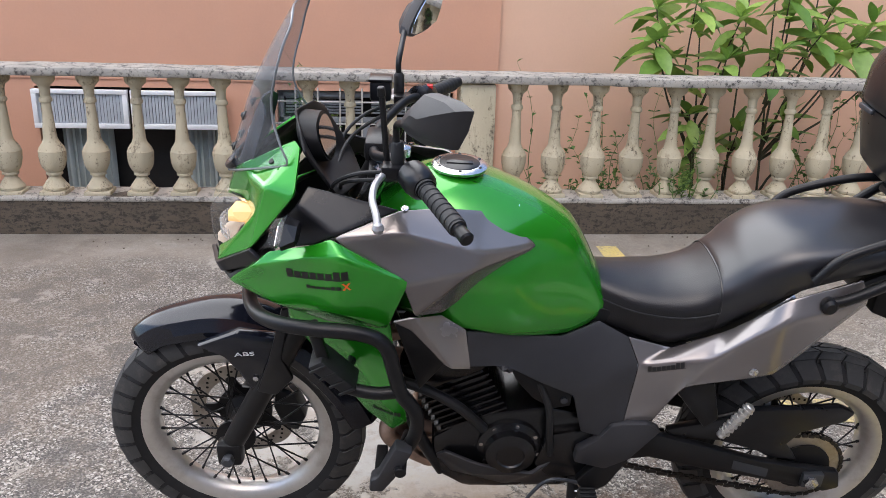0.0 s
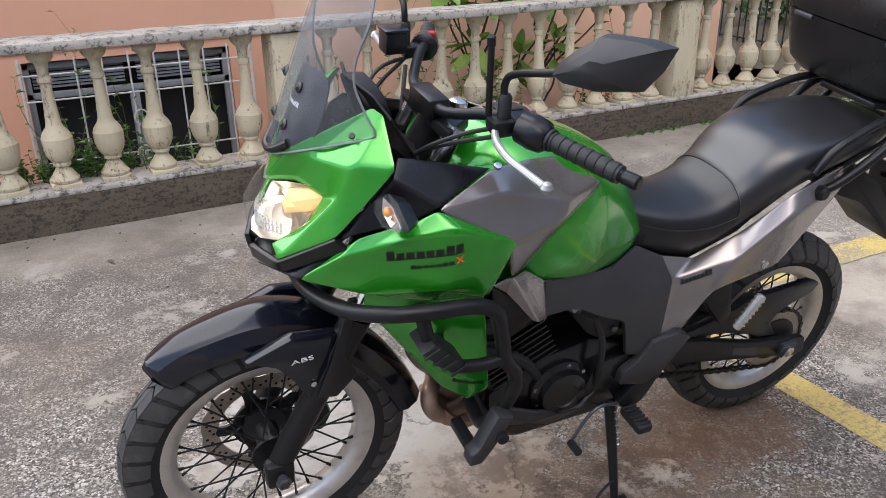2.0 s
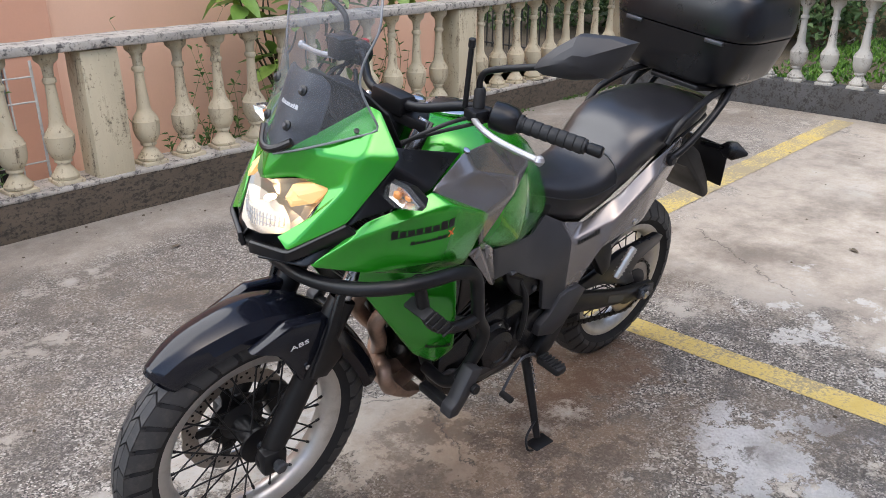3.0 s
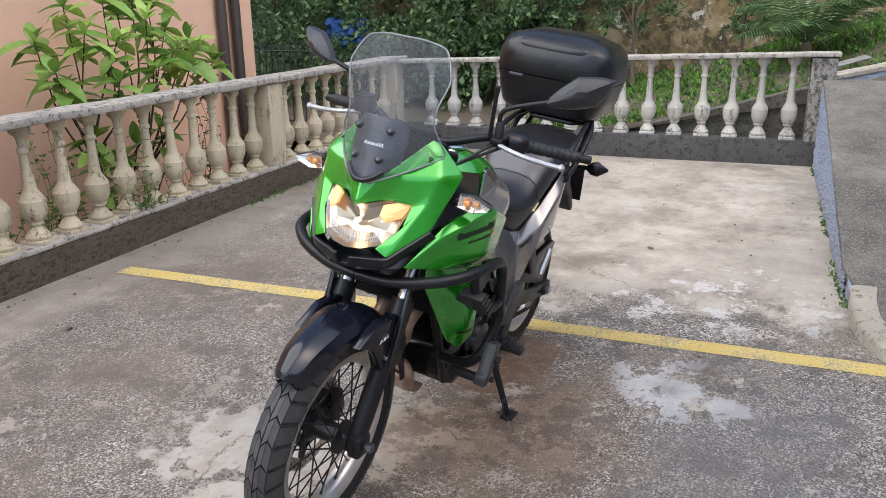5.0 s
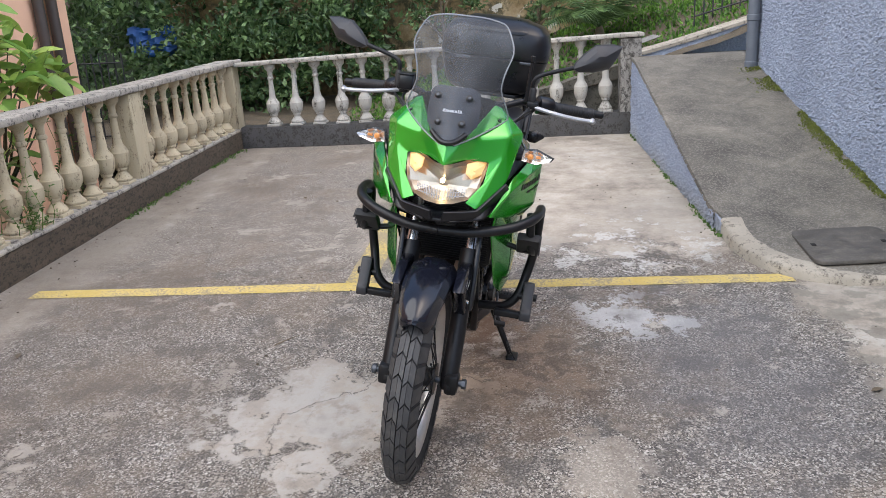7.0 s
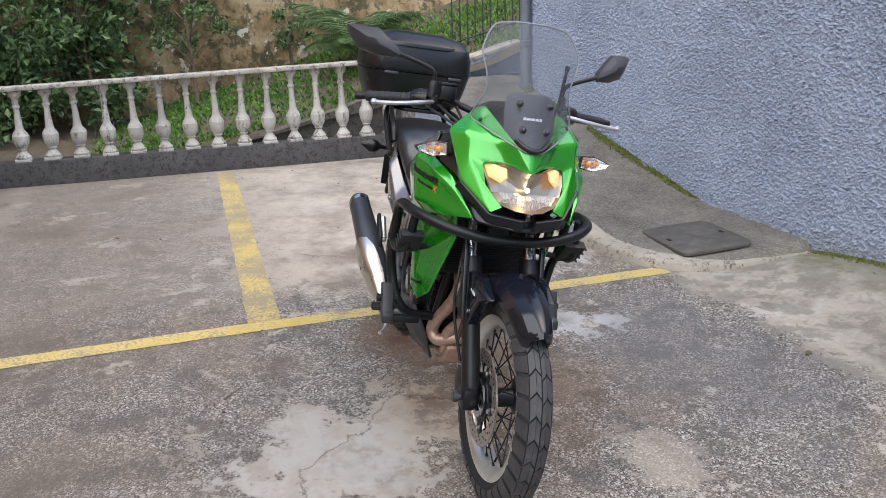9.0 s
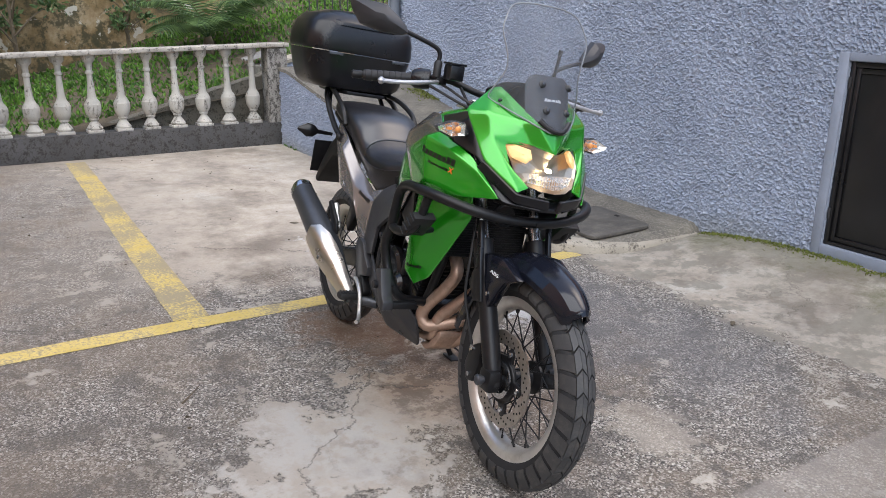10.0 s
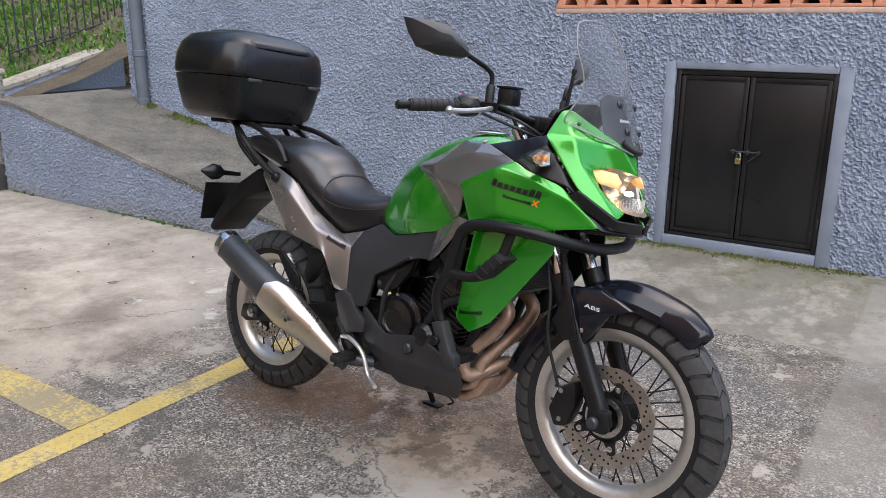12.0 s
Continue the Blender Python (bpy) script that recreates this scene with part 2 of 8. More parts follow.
    net = calc(nodes, links, "MULTIPLY", line(cr.outputs["Distance"], 0.0, 0.004, 0.6, 0.0), line(n4.outputs["Fac"], 0.48, 0.6))
    crack = top(line(d, 0.0015, 0.006, 0.8, 0.0), net)
    col = mix(nodes, links, crack, col, (0.06, 0.05, 0.04))
    # darker and browner towards the main balustrade
    side_brown = line(wob(Y, 2.6), 1.9, 3.4, 0.0, 0.40)
    col = mix(nodes, links, side_brown, col, (0.135, 0.108, 0.08))
    links.new(col, bsdf.inputs["Base Color"])
    links.new(line(n2.outputs["Fac"], 0.3, 0.7, 0.58, 0.85), bsdf.inputs["Roughness"])
    rough_h = calc(nodes, links, "ADD", calc(nodes, links, "MULTIPLY", chips.outputs["Distance"], -0.5), calc(nodes, links, "MULTIPLY", fine.outputs["Fac"], 0.9))
    soft_h = calc(nodes, links, "MULTIPLY", n2.outputs["Fac"], 0.8)
    hm = nodes.new("ShaderNodeMix")
    links.new(msk, hm.inputs[0])
    links.new(rough_h, hm.inputs[2])
    links.new(soft_h, hm.inputs[3])
    bump(nodes, links, bsdf, hm.outputs[0], 0.9, 0.008)
    return m


def stucco_mat():
    """Blue-grey paint over thrown, spiky render."""
    m, nodes, links, bsdf = node_mat("blue_grey_stucco")
    co = nodes.new("ShaderNodeTexCoord").outputs["Object"]
    a = tex(nodes, links, "Noise", 30.0, co, Detail=8.0, Roughness=0.72, Distortion=0.5)
    b = tex(nodes, links, "Voronoi", 34.0, co)
    c = tex(nodes, links, "Noise", 1.3, co, Detail=5.0)
    col = ramp(nodes, links, c.outputs["Fac"], ((0.3, (0.225, 0.26, 0.335)), (0.7, (0.295, 0.335, 0.42))))
    # lighter tint on the raised grains, their highlights painted in
    col = mix(nodes, links, ramp(nodes, links, a.outputs["Fac"], ((0.54, grey(0)), (0.70, grey(0.5)))), col, (0.56, 0.60, 0.67))
    xyz = nodes.new("ShaderNodeSeparateXYZ")
    links.new(co, xyz.inputs[0])
    low = calc(nodes, links, "MULTIPLY_ADD", c.outputs["Fac"], 0.5, calc(nodes, links, "MULTIPLY", xyz.outputs["Z"], -1.0))
    col = mix(nodes, links, ramp(nodes, links, low, ((0.08, grey(0)), (0.25, grey(0.45)))), col, (0.22, 0.21, 0.17))
    links.new(col, bsdf.inputs["Base Color"])
    bsdf.inputs["Roughness"].default_value = 0.8
    h = calc(nodes, links, "ADD", calc(nodes, links, "MULTIPLY", a.outputs["Fac"], 1.0), calc(nodes, links, "MULTIPLY", b.outputs["Distance"], 0.5))
    bump(nodes, links, bsdf, h, 0.8, 0.02)
    return m


def weathered(name, base, dark, cover, streak=1.0):
    """Old limewashed concrete: cream flakes, grey-brown streaks running down, black lichen specks."""
    m, nodes, links, bsdf = node_mat(name)
    co = nodes.new("ShaderNodeTexCoord").outputs["Object"]
    info = nodes.new("ShaderNodeObjectInfo").outputs["Random"]
    mp = nodes.new("ShaderNodeMapping")
    mp.inputs["Scale"].default_value = (1, 1, 1 / (1 + 3 * streak))
    links.new(co, mp.inputs["Vector"])
    shift = nodes.new("ShaderNodeVectorMath")
    shift.operation = "ADD"
    links.new(mp.outputs[0], shift.inputs[0])
    comb = nodes.new("ShaderNodeCombineXYZ")
    links.new(calc(nodes, links, "MULTIPLY", info, 37.0), comb.inputs[0])
    links.new(comb.outputs[0], shift.inputs[1])
    run = tex(nodes, links, "Noise", 16.0, shift.outputs[0], Detail=8.0, Roughness=0.7)
    big = tex(nodes, links, "Noise", 4.0, shift.outputs[0], Detail=5.0, Roughness=0.6)
    speck = tex(nodes, links, "Noise", 60.0, co, Detail=6.0, Roughness=0.75)
    col = ramp(nodes, links, big.outputs["Fac"], ((0.3, tuple(c * 0.72 for c in base)), (0.7, tuple(min(1, c * 1.15) for c in base))))
    col = mix(nodes, links, ramp(nodes, links, run.outputs["Fac"], ((0.56 - cover * 0.12, grey(0)), (0.72 - cover * 0.12, grey(0.85)))), col, tuple(c * 2.6 for c in dark))
    both_f = calc(nodes, links, "ADD", calc(nodes, links, "MULTIPLY", speck.outputs["Fac"], 0.6), calc(nodes, links, "MULTIPLY", run.outputs["Fac"], 0.5))
    col = mix(nodes, links, ramp(nodes, links, both_f, ((0.62 - cover * 0.1, grey(0)), (0.70 - cover * 0.1, grey(0.9)))), col, dark)
    links.new(col, bsdf.inputs["Base Color"])
    bsdf.inputs["Roughness"].default_value = 0.85
    bump(nodes, links, bsdf, both_f, 0.7, 0.006)
    return m


M = dict(
    yard=concrete_mat(),
    stucco=stucco_mat(),
    band=mat("smooth_blue_band", (0.205, 0.23, 0.285), 0.6, var=0.12, scale=7, relief=0.2, dirt=((0.2, 0.2, 0.19), 0.3)),
    salmon=mat("salmon_wall_paint", (0.60, 0.315, 0.20), 0.75, var=0.06, scale=1.2, fine=60, relief=0.15, depth=0.004, dirt=((0.55, 0.32, 0.22), 0.25)),
    peach=mat("peach_wall_paint", (0.70, 0.43, 0.29), 0.75, var=0.05, scale=1.0, fine=60, relief=0.15, depth=0.004, dirt=((0.6, 0.4, 0.3), 0.2)),
    old_concrete=weathered("old_baluster_concrete", (0.50, 0.435, 0.30), (0.085, 0.066, 0.042), 0.22),
    rail_top=weathered("weathered_rail_concrete", (0.40, 0.37, 0.32), (0.05, 0.046, 0.042), 0.55, 0.0),
    plinth=weathered("mossy_dark_plinth", (0.092, 0.070, 0.048), (0.022, 0.018, 0.012), 0.75, -0.22),
    grey_plinth=weathered("grey_blue_plinth", (0.078, 0.076, 0.075), (0.024, 0.022, 0.019), 0.75, 0.0),
    pier_end=weathered("lichened_pier_concrete", (0.30, 0.285, 0.26), (0.035, 0.032, 0.028), 0.85, 0.2),
    pale_concrete=weathered("grey_white_baluster_concrete", (0.47, 0.45, 0.40), (0.060, 0.054, 0.046), 0.30),
    ramp=None,
    moss=mat("moss", (0.13, 0.15, 0.03), 0.9, var=0.4, scale=14, fine=150, relief=0.8, depth=0.01),
    soil=mat("garden_soil", (0.09, 0.07, 0.045), 0.95, var=0.4, scale=9, fine=60, relief=0.8, depth=0.02),
    yellow=None,
    iron=mat("dark_iron", (0.03, 0.03, 0.032), 0.55, metal=0.3, var=0.3, scale=12),
    door=mat("black_door_paint", (0.008, 0.008, 0.009), 0.3, var=0.3, scale=3, relief=0.12, dirt=((0.018, 0.016, 0.015), 0.4)),
    old_white=mat("old_white_iron_paint", (0.50, 0.48, 0.43), 0.6, var=0.2, scale=12, relief=0.1, dirt=((0.2, 0.13, 0.08), 0.4)),
    white=mat("white_window_paint", (0.78, 0.78, 0.76), 0.45, var=0.06, scale=8, relief=0.05),
    brass=mat("brass", (0.65, 0.5, 0.22), 0.3, metal=1.0, var=0.1),
    steel=mat("bright_steel", (0.62, 0.62, 0.63), 0.22, metal=1.0, var=0.12, scale=20, relief=0.03),
    brick=mat("terracotta_block", (0.52, 0.22, 0.13), 0.85, var=0.15, scale=8, fine=80, relief=0.4, depth=0.003, dirt=((0.5, 0.42, 0.38), 0.5)),
    # near-black colour standing in for shade inside rooms, vents, holes and slots
    dark=mat("void_shade", (0.012, 0.011, 0.01), 0.9, var=0.2),
    pipe=mat("grey_drain_pipe", (0.11, 0.125, 0.15), 0.5, var=0.15, scale=6, relief=0.1),
    brownpipe=mat("brown_drain_pipe", (0.055, 0.042, 0.035), 0.5, var=0.2, scale=6, relief=0.1),
    tarp=mat("blue_tarpaulin", (0.025, 0.10, 0.32), 0.5, var=0.25, scale=6, relief=0.2),
    tile=mat("old_roof_tile", (0.16, 0.12, 0.10), 0.85, var=0.3, scale=6, relief=0.4, random_var=0.3),
    trunk=mat("bark", (0.13, 0.10, 0.065), 0.9, var=0.3, scale=15, fine=60, relief=0.6, depth=0.006),
    stem=mat("green_brown_stem", (0.060, 0.052, 0.026), 0.7, var=0.3, scale=20, relief=0.3),
)


def worn_yellow(name, wear_off):
    m, nodes, links, bsdf = node_mat(name)
    co = nodes.new("ShaderNodeTexCoord").outputs["Object"]
    a = tex(nodes, links, "Noise", 3.0, co, Detail=9.0, Roughness=0.72)
    b = tex(nodes, links, "Noise", 70.0, co, Detail=5.0, Roughness=0.75)
    col = ramp(nodes, links, a.outputs["Fac"], ((0.3, (0.44, 0.32, 0.08)), (0.6, (0.62, 0.48, 0.17))))
    wear = calc(nodes, links, "ADD", calc(nodes, links, "MULTIPLY", a.outputs["Fac"], 0.55), calc(nodes, links, "MULTIPLY", b.outputs["Fac"], 0.6))
    col = mix(nodes, links, ramp(nodes, links, wear, ((0.555 - wear_off, grey(0)), (0.64 - wear_off, grey(0.85)))), col, (0.22, 0.19, 0.14))
    links.new(col, bsdf.inputs["Base Color"])
    bsdf.inputs["Roughness"].default_value = 0.75
    bump(nodes, links, bsdf, b.outputs["Fac"], 0.5, 0.003)
    return m


def ramp_mat():
    """Trodden brown-grey concrete with worn pale patches and dark algae."""
    m, nodes, links, bsdf = node_mat("ramp_concrete")
    co = nodes.new("ShaderNodeTexCoord").outputs["Object"]
    a = tex(nodes, links, "Noise", 2.2, co, Detail=10.0, Roughness=0.72, Distortion=0.4)
    b = tex(nodes, links, "Noise", 9.0, co, Detail=8.0, Roughness=0.75)
    c = tex(nodes, links, "Voronoi", 130.0, co)
    col = ramp(nodes, links, a.outputs["Fac"], ((0.34, (0.055, 0.050, 0.042)), (0.5, (0.115, 0.104, 0.086)), (0.62, (0.175, 0.158, 0.128)), (0.72, (0.29, 0.262, 0.215))))
    col = mix(nodes, links, ramp(nodes, links, b.outputs["Fac"], ((0.5, grey(0)), (0.62, grey(0.55)))), col, (0.10, 0.092, 0.078))
    col = mix(nodes, links, ramp(nodes, links, c.outputs["Color"], ((0.55, grey(0)), (0.8, grey(0.45)))), col, (0.30, 0.275, 0.24))
    links.new(col, bsdf.inputs["Base Color"])
    bsdf.inputs["Roughness"].default_value = 0.8
    bump(nodes, links, bsdf, b.outputs["Fac"], 0.6, 0.01)
    return m


M["ramp"] = ramp_mat()
M["kerb"] = weathered("worn_kerb_concrete", (0.34, 0.305, 0.25), (0.06, 0.052, 0.042), 0.4, 0.0)
M["kerb_dark"] = weathered("mossy_curb_concrete", (0.17, 0.155, 0.125), (0.040, 0.036, 0.026), 0.6, 0.0)
M["yellow"], M["yellow_faded"] = worn_yellow("worn_yellow_paint", 0.0), worn_yellow("faded_yellow_paint", 0.045)


def mossy_wall_mat():
    m, nodes, links, bsdf = node_mat("stained_retaining_wall")
    co = nodes.new("ShaderNodeTexCoord").outputs["Object"]
    a = tex(nodes, links, "Noise", 1.6, co, Detail=9.0, Roughness=0.7)
    b = tex(nodes, links, "Noise", 5.0, co, Detail=9.0, Roughness=0.75)
    c = tex(nodes, links, "Noise", 3.6, co, Detail=7.0, Roughness=0.62, Distortion=0.6)
    col = ramp(nodes, links, a.outputs["Fac"], ((0.34, (0.07, 0.062, 0.032)), (0.46, (0.23, 0.155, 0.070)), (0.56, (0.36, 0.27, 0.155)), (0.68, (0.46, 0.38, 0.27))))
    col = mix(nodes, links, ramp(nodes, links, b.outputs["Fac"], ((0.49, grey(0)), (0.57, grey(0.85)))), col, (0.045, 0.045, 0.022))
    col = mix(nodes, links, ramp(nodes, links, c.outputs["Fac"], ((0.615, grey(0)), (0.625, grey(0.9)))), col, (0.56, 0.52, 0.44))
    links.new(col, bsdf.inputs["Base Color"])
    bsdf.inputs["Roughness"].default_value = 0.9
    bump(nodes, links, bsdf, b.outputs["Fac"], 0.8, 0.03)
    return m


M["mossy_wall"] = mossy_wall_mat()
M["leaf_shrub"] = leaf_mat("broad_leaf", (0.12, 0.25, 0.045), (0.42, 0.58, 0.13), 0.38)
M["leaf_ivy"] = leaf_mat("ivy_leaf", (0.018, 0.055, 0.016), (0.22, 0.34, 0.13), 0.42)
M["leaf_grass"] = leaf_mat("ground_cover", (0.03, 0.09, 0.012), (0.17, 0.34, 0.045), 0.6)
M["leaf_palm"] = leaf_mat("palm_leaf", (0.03, 0.075, 0.025), (0.15, 0.24, 0.08), 0.45)
M["leaf_weed"] = leaf_mat("weed_leaf", (0.05, 0.12, 0.02), (0.16, 0.27, 0.06), 0.55)

# ---- shape helpers ----
def finish(bm, angle=35):
    bmesh.ops.recalc_face_normals(bm, faces=bm.faces)
    for f in bm.faces:
        f.smooth = True
    lim = radians(angle)
    for e in bm.edges:
        e.smooth = not (len(e.link_faces) == 2 and e.calc_face_angle(0) > lim)


def part(name, bm, material, parent=None, label="", angle=35):
    finish(bm, angle)
    me = bpy.data.meshes.new(name)
    bm.to_mesh(me)
    bm.free()
    me.materials.append(material)
    ob = new(name, me)
    if parent is not None:
        ob.parent = parent
    if label:
        ob["label"] = label
    return ob


def thing(name, m, label, category, group="", kind=""):
    ob = new(name)
    ob.empty_display_size = 0.1
    ob.matrix_world = m
    return tagged(ob, label, category, group, kind)


def raw(name, verts, faces, material, parent=None, label="", smooth=False):
    me = bpy.data.meshes.new(name)
    me.from_pydata(verts, [], faces)
    me.materials.append(material)
    if smooth:
        me.polygons.foreach_set("use_smooth", [True] * len(me.polygons))
    ob = new(name, me)
    if parent is not None:
        ob.parent = parent
    if label:
        ob["label"] = label
    return ob


def box(x0, x1, y0, y1, z0, z1, bev=0.0, bm=None):
    bm = bm or bmesh.new()
    res = bmesh.ops.create_cube(bm, size=1)
    for v in res["verts"]:
        v.co = Vector(((x0 + x1) / 2 + v.co.x * (x1 - x0), (y0 + y1) / 2 + v.co.y * (y1 - y0), (z0 + z1) / 2 + v.co.z * (z1 - z0)))
    if bev:
        es = list({e for v in res["verts"] for e in v.link_edges})
        bmesh.ops.bevel(bm, geom=es, offset=bev, segments=2, affect="EDGES", profile=0.5)
    return bm


def grid_box(x0, x1, y0, y1, z0, z1, step, amp, bev=0.0, fscale=3.0):
    """A long block cut in short steps, its faces slightly uneven."""
    bm = box(x0, x1, y0, y1, z0, z1, bev)
    long_axis = max(range(3), key=lambda i: (x1 - x0, y1 - y0, z1 - z0)[i])
    lo, hi = ((x0, x1), (y0, y1), (z0, z1))[long_axis]
    n = int((hi - lo) / step)
    for i in range(1, n):
        p, d = Vector((0, 0, 0)), Vector((0, 0, 0))
        p[long_axis], d[long_axis] = lo + (hi - lo) * i / n, 1
        bmesh.ops.bisect_plane(bm, geom=bm.verts[:] + bm.edges[:] + bm.faces[:], plane_co=p, plane_no=d)
    for v in bm.verts:
        w = noise.noise_vector(v.co * fscale) + noise.noise_vector(v.co * fscale * 5) * 0.5
        w[long_axis] = 0
        v.co += w * amp
    return bm


def lathe(profile, seg=20, m=None, bm=None, caps=True):
    """Turn (radius, height) pairs round z, then place by m."""
    bm = bm or bmesh.new()
    rings = []
    for r, z in profile:
        rings.append([bm.verts.new((r * math.cos(2 * math.pi * i / seg), r * math.sin(2 * math.pi * i / seg), z)) for i in range(seg)])
    for a, b in zip(rings, rings[1:]):
        for i in range(seg):
            bm.faces.new((a[i], a[(i + 1) % seg], b[(i + 1) % seg], b[i]))
    if caps:
        bm.faces.new(list(reversed(rings[0])))
        bm.faces.new(rings[-1])
    if m is not None:
        bmesh.ops.transform(bm, matrix=m, verts=[v for r in rings for v in r])
    return bm


def axis_to(a, b):
    """Pose that carries z from a towards b."""
    a, b = Vector(a), Vector(b)
    return Matrix.Translation(a) @ (b - a).to_track_quat("Z", "Y").to_matrix().to_4x4()


def rod(a, b, r, r2=None, seg=12, bm=None, bev=0.0):
    h = (Vector(b) - Vector(a)).length
    r2 = r if r2 is None else r2
    prof = [(r, 0), (r2, h)]
    if bev:
        prof = [(r - bev, 0), (r, bev), (r2, h - bev), (r2 - bev, h)]
    return lathe(prof, seg, axis_to(a, b), bm)


def glide(pts, n=6):
    """Points of a smooth curve through pts."""
    P = [Vector(p) for p in pts]
    P = [P[0] * 2 - P[1]] + P + [P[-1] * 2 - P[-2]]
    out = []
    for i in range(1, len(P) - 2):
        for k in range(n):
            t = k / n
            a, b, c, d = P[i - 1:i + 3]
            out.append(0.5 * ((2 * b) + (c - a) * t + (2 * a - 5 * b + 4 * c - d) * t * t + (3 * b - a - 3 * c + d) * t ** 3))
    return out + [P[-2]]


def tube(pts, r, seg=10, n=6, bm=None, smooth=True, radii=None):
    bm = bm or bmesh.new()
    pts = glide(pts, n) if smooth else [Vector(p) for p in pts]
    rings, up = [], None
    for i, p in enumerate(pts):
        d = (pts[min(i + 1, len(pts) - 1)] - pts[max(i - 1, 0)]).normalized()
        if up is None:
            up = d.orthogonal().normalized()
        up = (up - d * up.dot(d)).normalized()
        side = d.cross(up)
        rr = r if radii is None else radii[0] + (radii[1] - radii[0]) * i / (len(pts) - 1)
        rings.append([bm.verts.new(p + (up * math.cos(2 * math.pi * k / seg) + side * math.sin(2 * math.pi * k / seg)) * rr) for k in range(seg)])
    for a, b in zip(rings, rings[1:]):
        for k in range(seg):
            bm.faces.new((a[k], a[(k + 1) % seg], b[(k + 1) % seg], b[k]))
    bm.faces.new(list(reversed(rings[0])))
    bm.faces.new(rings[-1])
    return bm


def loft(rings, bm=None, caps=True, closed=True):
    bm = bm or bmesh.new()
    R = [[bm.verts.new(p) for p in ring] for ring in rings]
    n = len(R[0])
    for a, b in zip(R, R[1:]):
        for k in range(n if closed else n - 1):
            bm.faces.new((a[k], a[(k + 1) % n], b[(k + 1) % n], b[k]))
    if caps and closed:
        bm.faces.new(list(reversed(R[0])))
        bm.faces.new(R[-1])
    return bm


def prism(outline, y0, y1, bev=0.003, plane="xz", bm=None):
    """An outline in the xz (or other) plane given thickness from y0 to y1."""
    bm = bm or bmesh.new()
    def at(a, b, c):
        return {"xz": (a, c, b), "yz": (c, a, b), "xy": (a, b, c)}[plane]
    lo = [bm.verts.new(at(a, b, y0)) for a, b in outline]
    hi = [bm.verts.new(at(a, b, y1)) for a, b in outline]
    n = len(lo)
    fs = [bm.faces.new(lo), bm.faces.new(list(reversed(hi)))]
    for i in range(n):
        fs.append(bm.faces.new((lo[i], hi[i], hi[(i + 1) % n], lo[(i + 1) % n])))
    if bev:
        bmesh.ops.recalc_face_normals(bm, faces=fs)
        bmesh.ops.bevel(bm, geom=list({e for f in fs for e in f.edges}), offset=bev, segments=2, affect="EDGES", profile=0.5)
    return bm


def panel(name, verts, faces, material, parent, label="", thick=0.006, inward=(0, 0, 0.9), crease=0.6, mirror=False, soft=(), whole=False, sharp=True, lining=None):
    """A moulded panel: faces over corner points, softened by subdivision with creased folds, given thickness inward.
    whole: the points are one half and both halves join on the centre line. soft: folds (pairs of points) that are rounder than the rest."""
    bm = bmesh.new()
    V = {}
    for i, (x, y, z) in enumerate(verts):
        V[i, 1] = bm.verts.new((x, -y if mirror else y, z))
        if whole:
            V[i, -1] = V[i, 1] if y == 0 else bm.verts.new((x, -y, z))
    for f in faces:
        for s in ((1, -1) if whole else (1,)):
            bm.faces.new([V[i, s] for i in f])
    bmesh.ops.recalc_face_normals(bm, faces=bm.faces)
    if sum(f.normal.dot(f.calc_center_median() - Vector(inward)) for f in bm.faces) < 0:
        bmesh.ops.reverse_faces(bm, faces=bm.faces)
    layer = bm.edges.layers.float.new("crease_edge")
    corner = bm.verts.layers.float.new("crease_vert")
    for v in bm.verts:
        if sharp and any(e.is_boundary for e in v.link_edges):
            v[corner] = 0.9
    round_folds = {frozenset((V[a, 1], V[b, 1])) for a, b in soft}
    for e in bm.edges:
        e[layer] = 1.0 if e.is_boundary else (0.12 if frozenset(e.verts) in round_folds else crease)
    for f in bm.faces:
        f.smooth = True
    me = bpy.data.meshes.new(name)
    bm.to_mesh(me)
    bm.free()
    me.materials.append(material)
    ob = new(name, me)
    ob.parent = parent
    if label:
        ob["label"] = label
    sub = ob.modifiers.new("soften", "SUBSURF")
    sub.levels = sub.render_levels = 3
    sol = ob.modifiers.new("thickness", "SOLIDIFY")
    sol.thickness, sol.offset = thick, -1
    if lining is not None:
        me.materials.append(lining)
        sol.material_offset = 1
    bev = ob.modifiers.new("edge", "BEVEL")
    bev.width, bev.segments, bev.limit_method, bev.angle_limit = min(0.0022, thick * 0.4), 2, "ANGLE", radians(55)
    cut = ob.modifiers.new("split", "EDGE_SPLIT")
    cut.split_angle = radians(50)
    return ob


def rrect(hx, hy, n=5, p=4.0):
    """Superellipse ring in xy."""
    k = n * 4
    out = []
    for i in range(k):
        a = 2 * math.pi * (i + 0.5) / k
        c, s = math.cos(a), math.sin(a)
        out.append((hx * math.copysign(abs(c) ** (2 / p), c), hy * math.copysign(abs(s) ** (2 / p), s)))
    return out


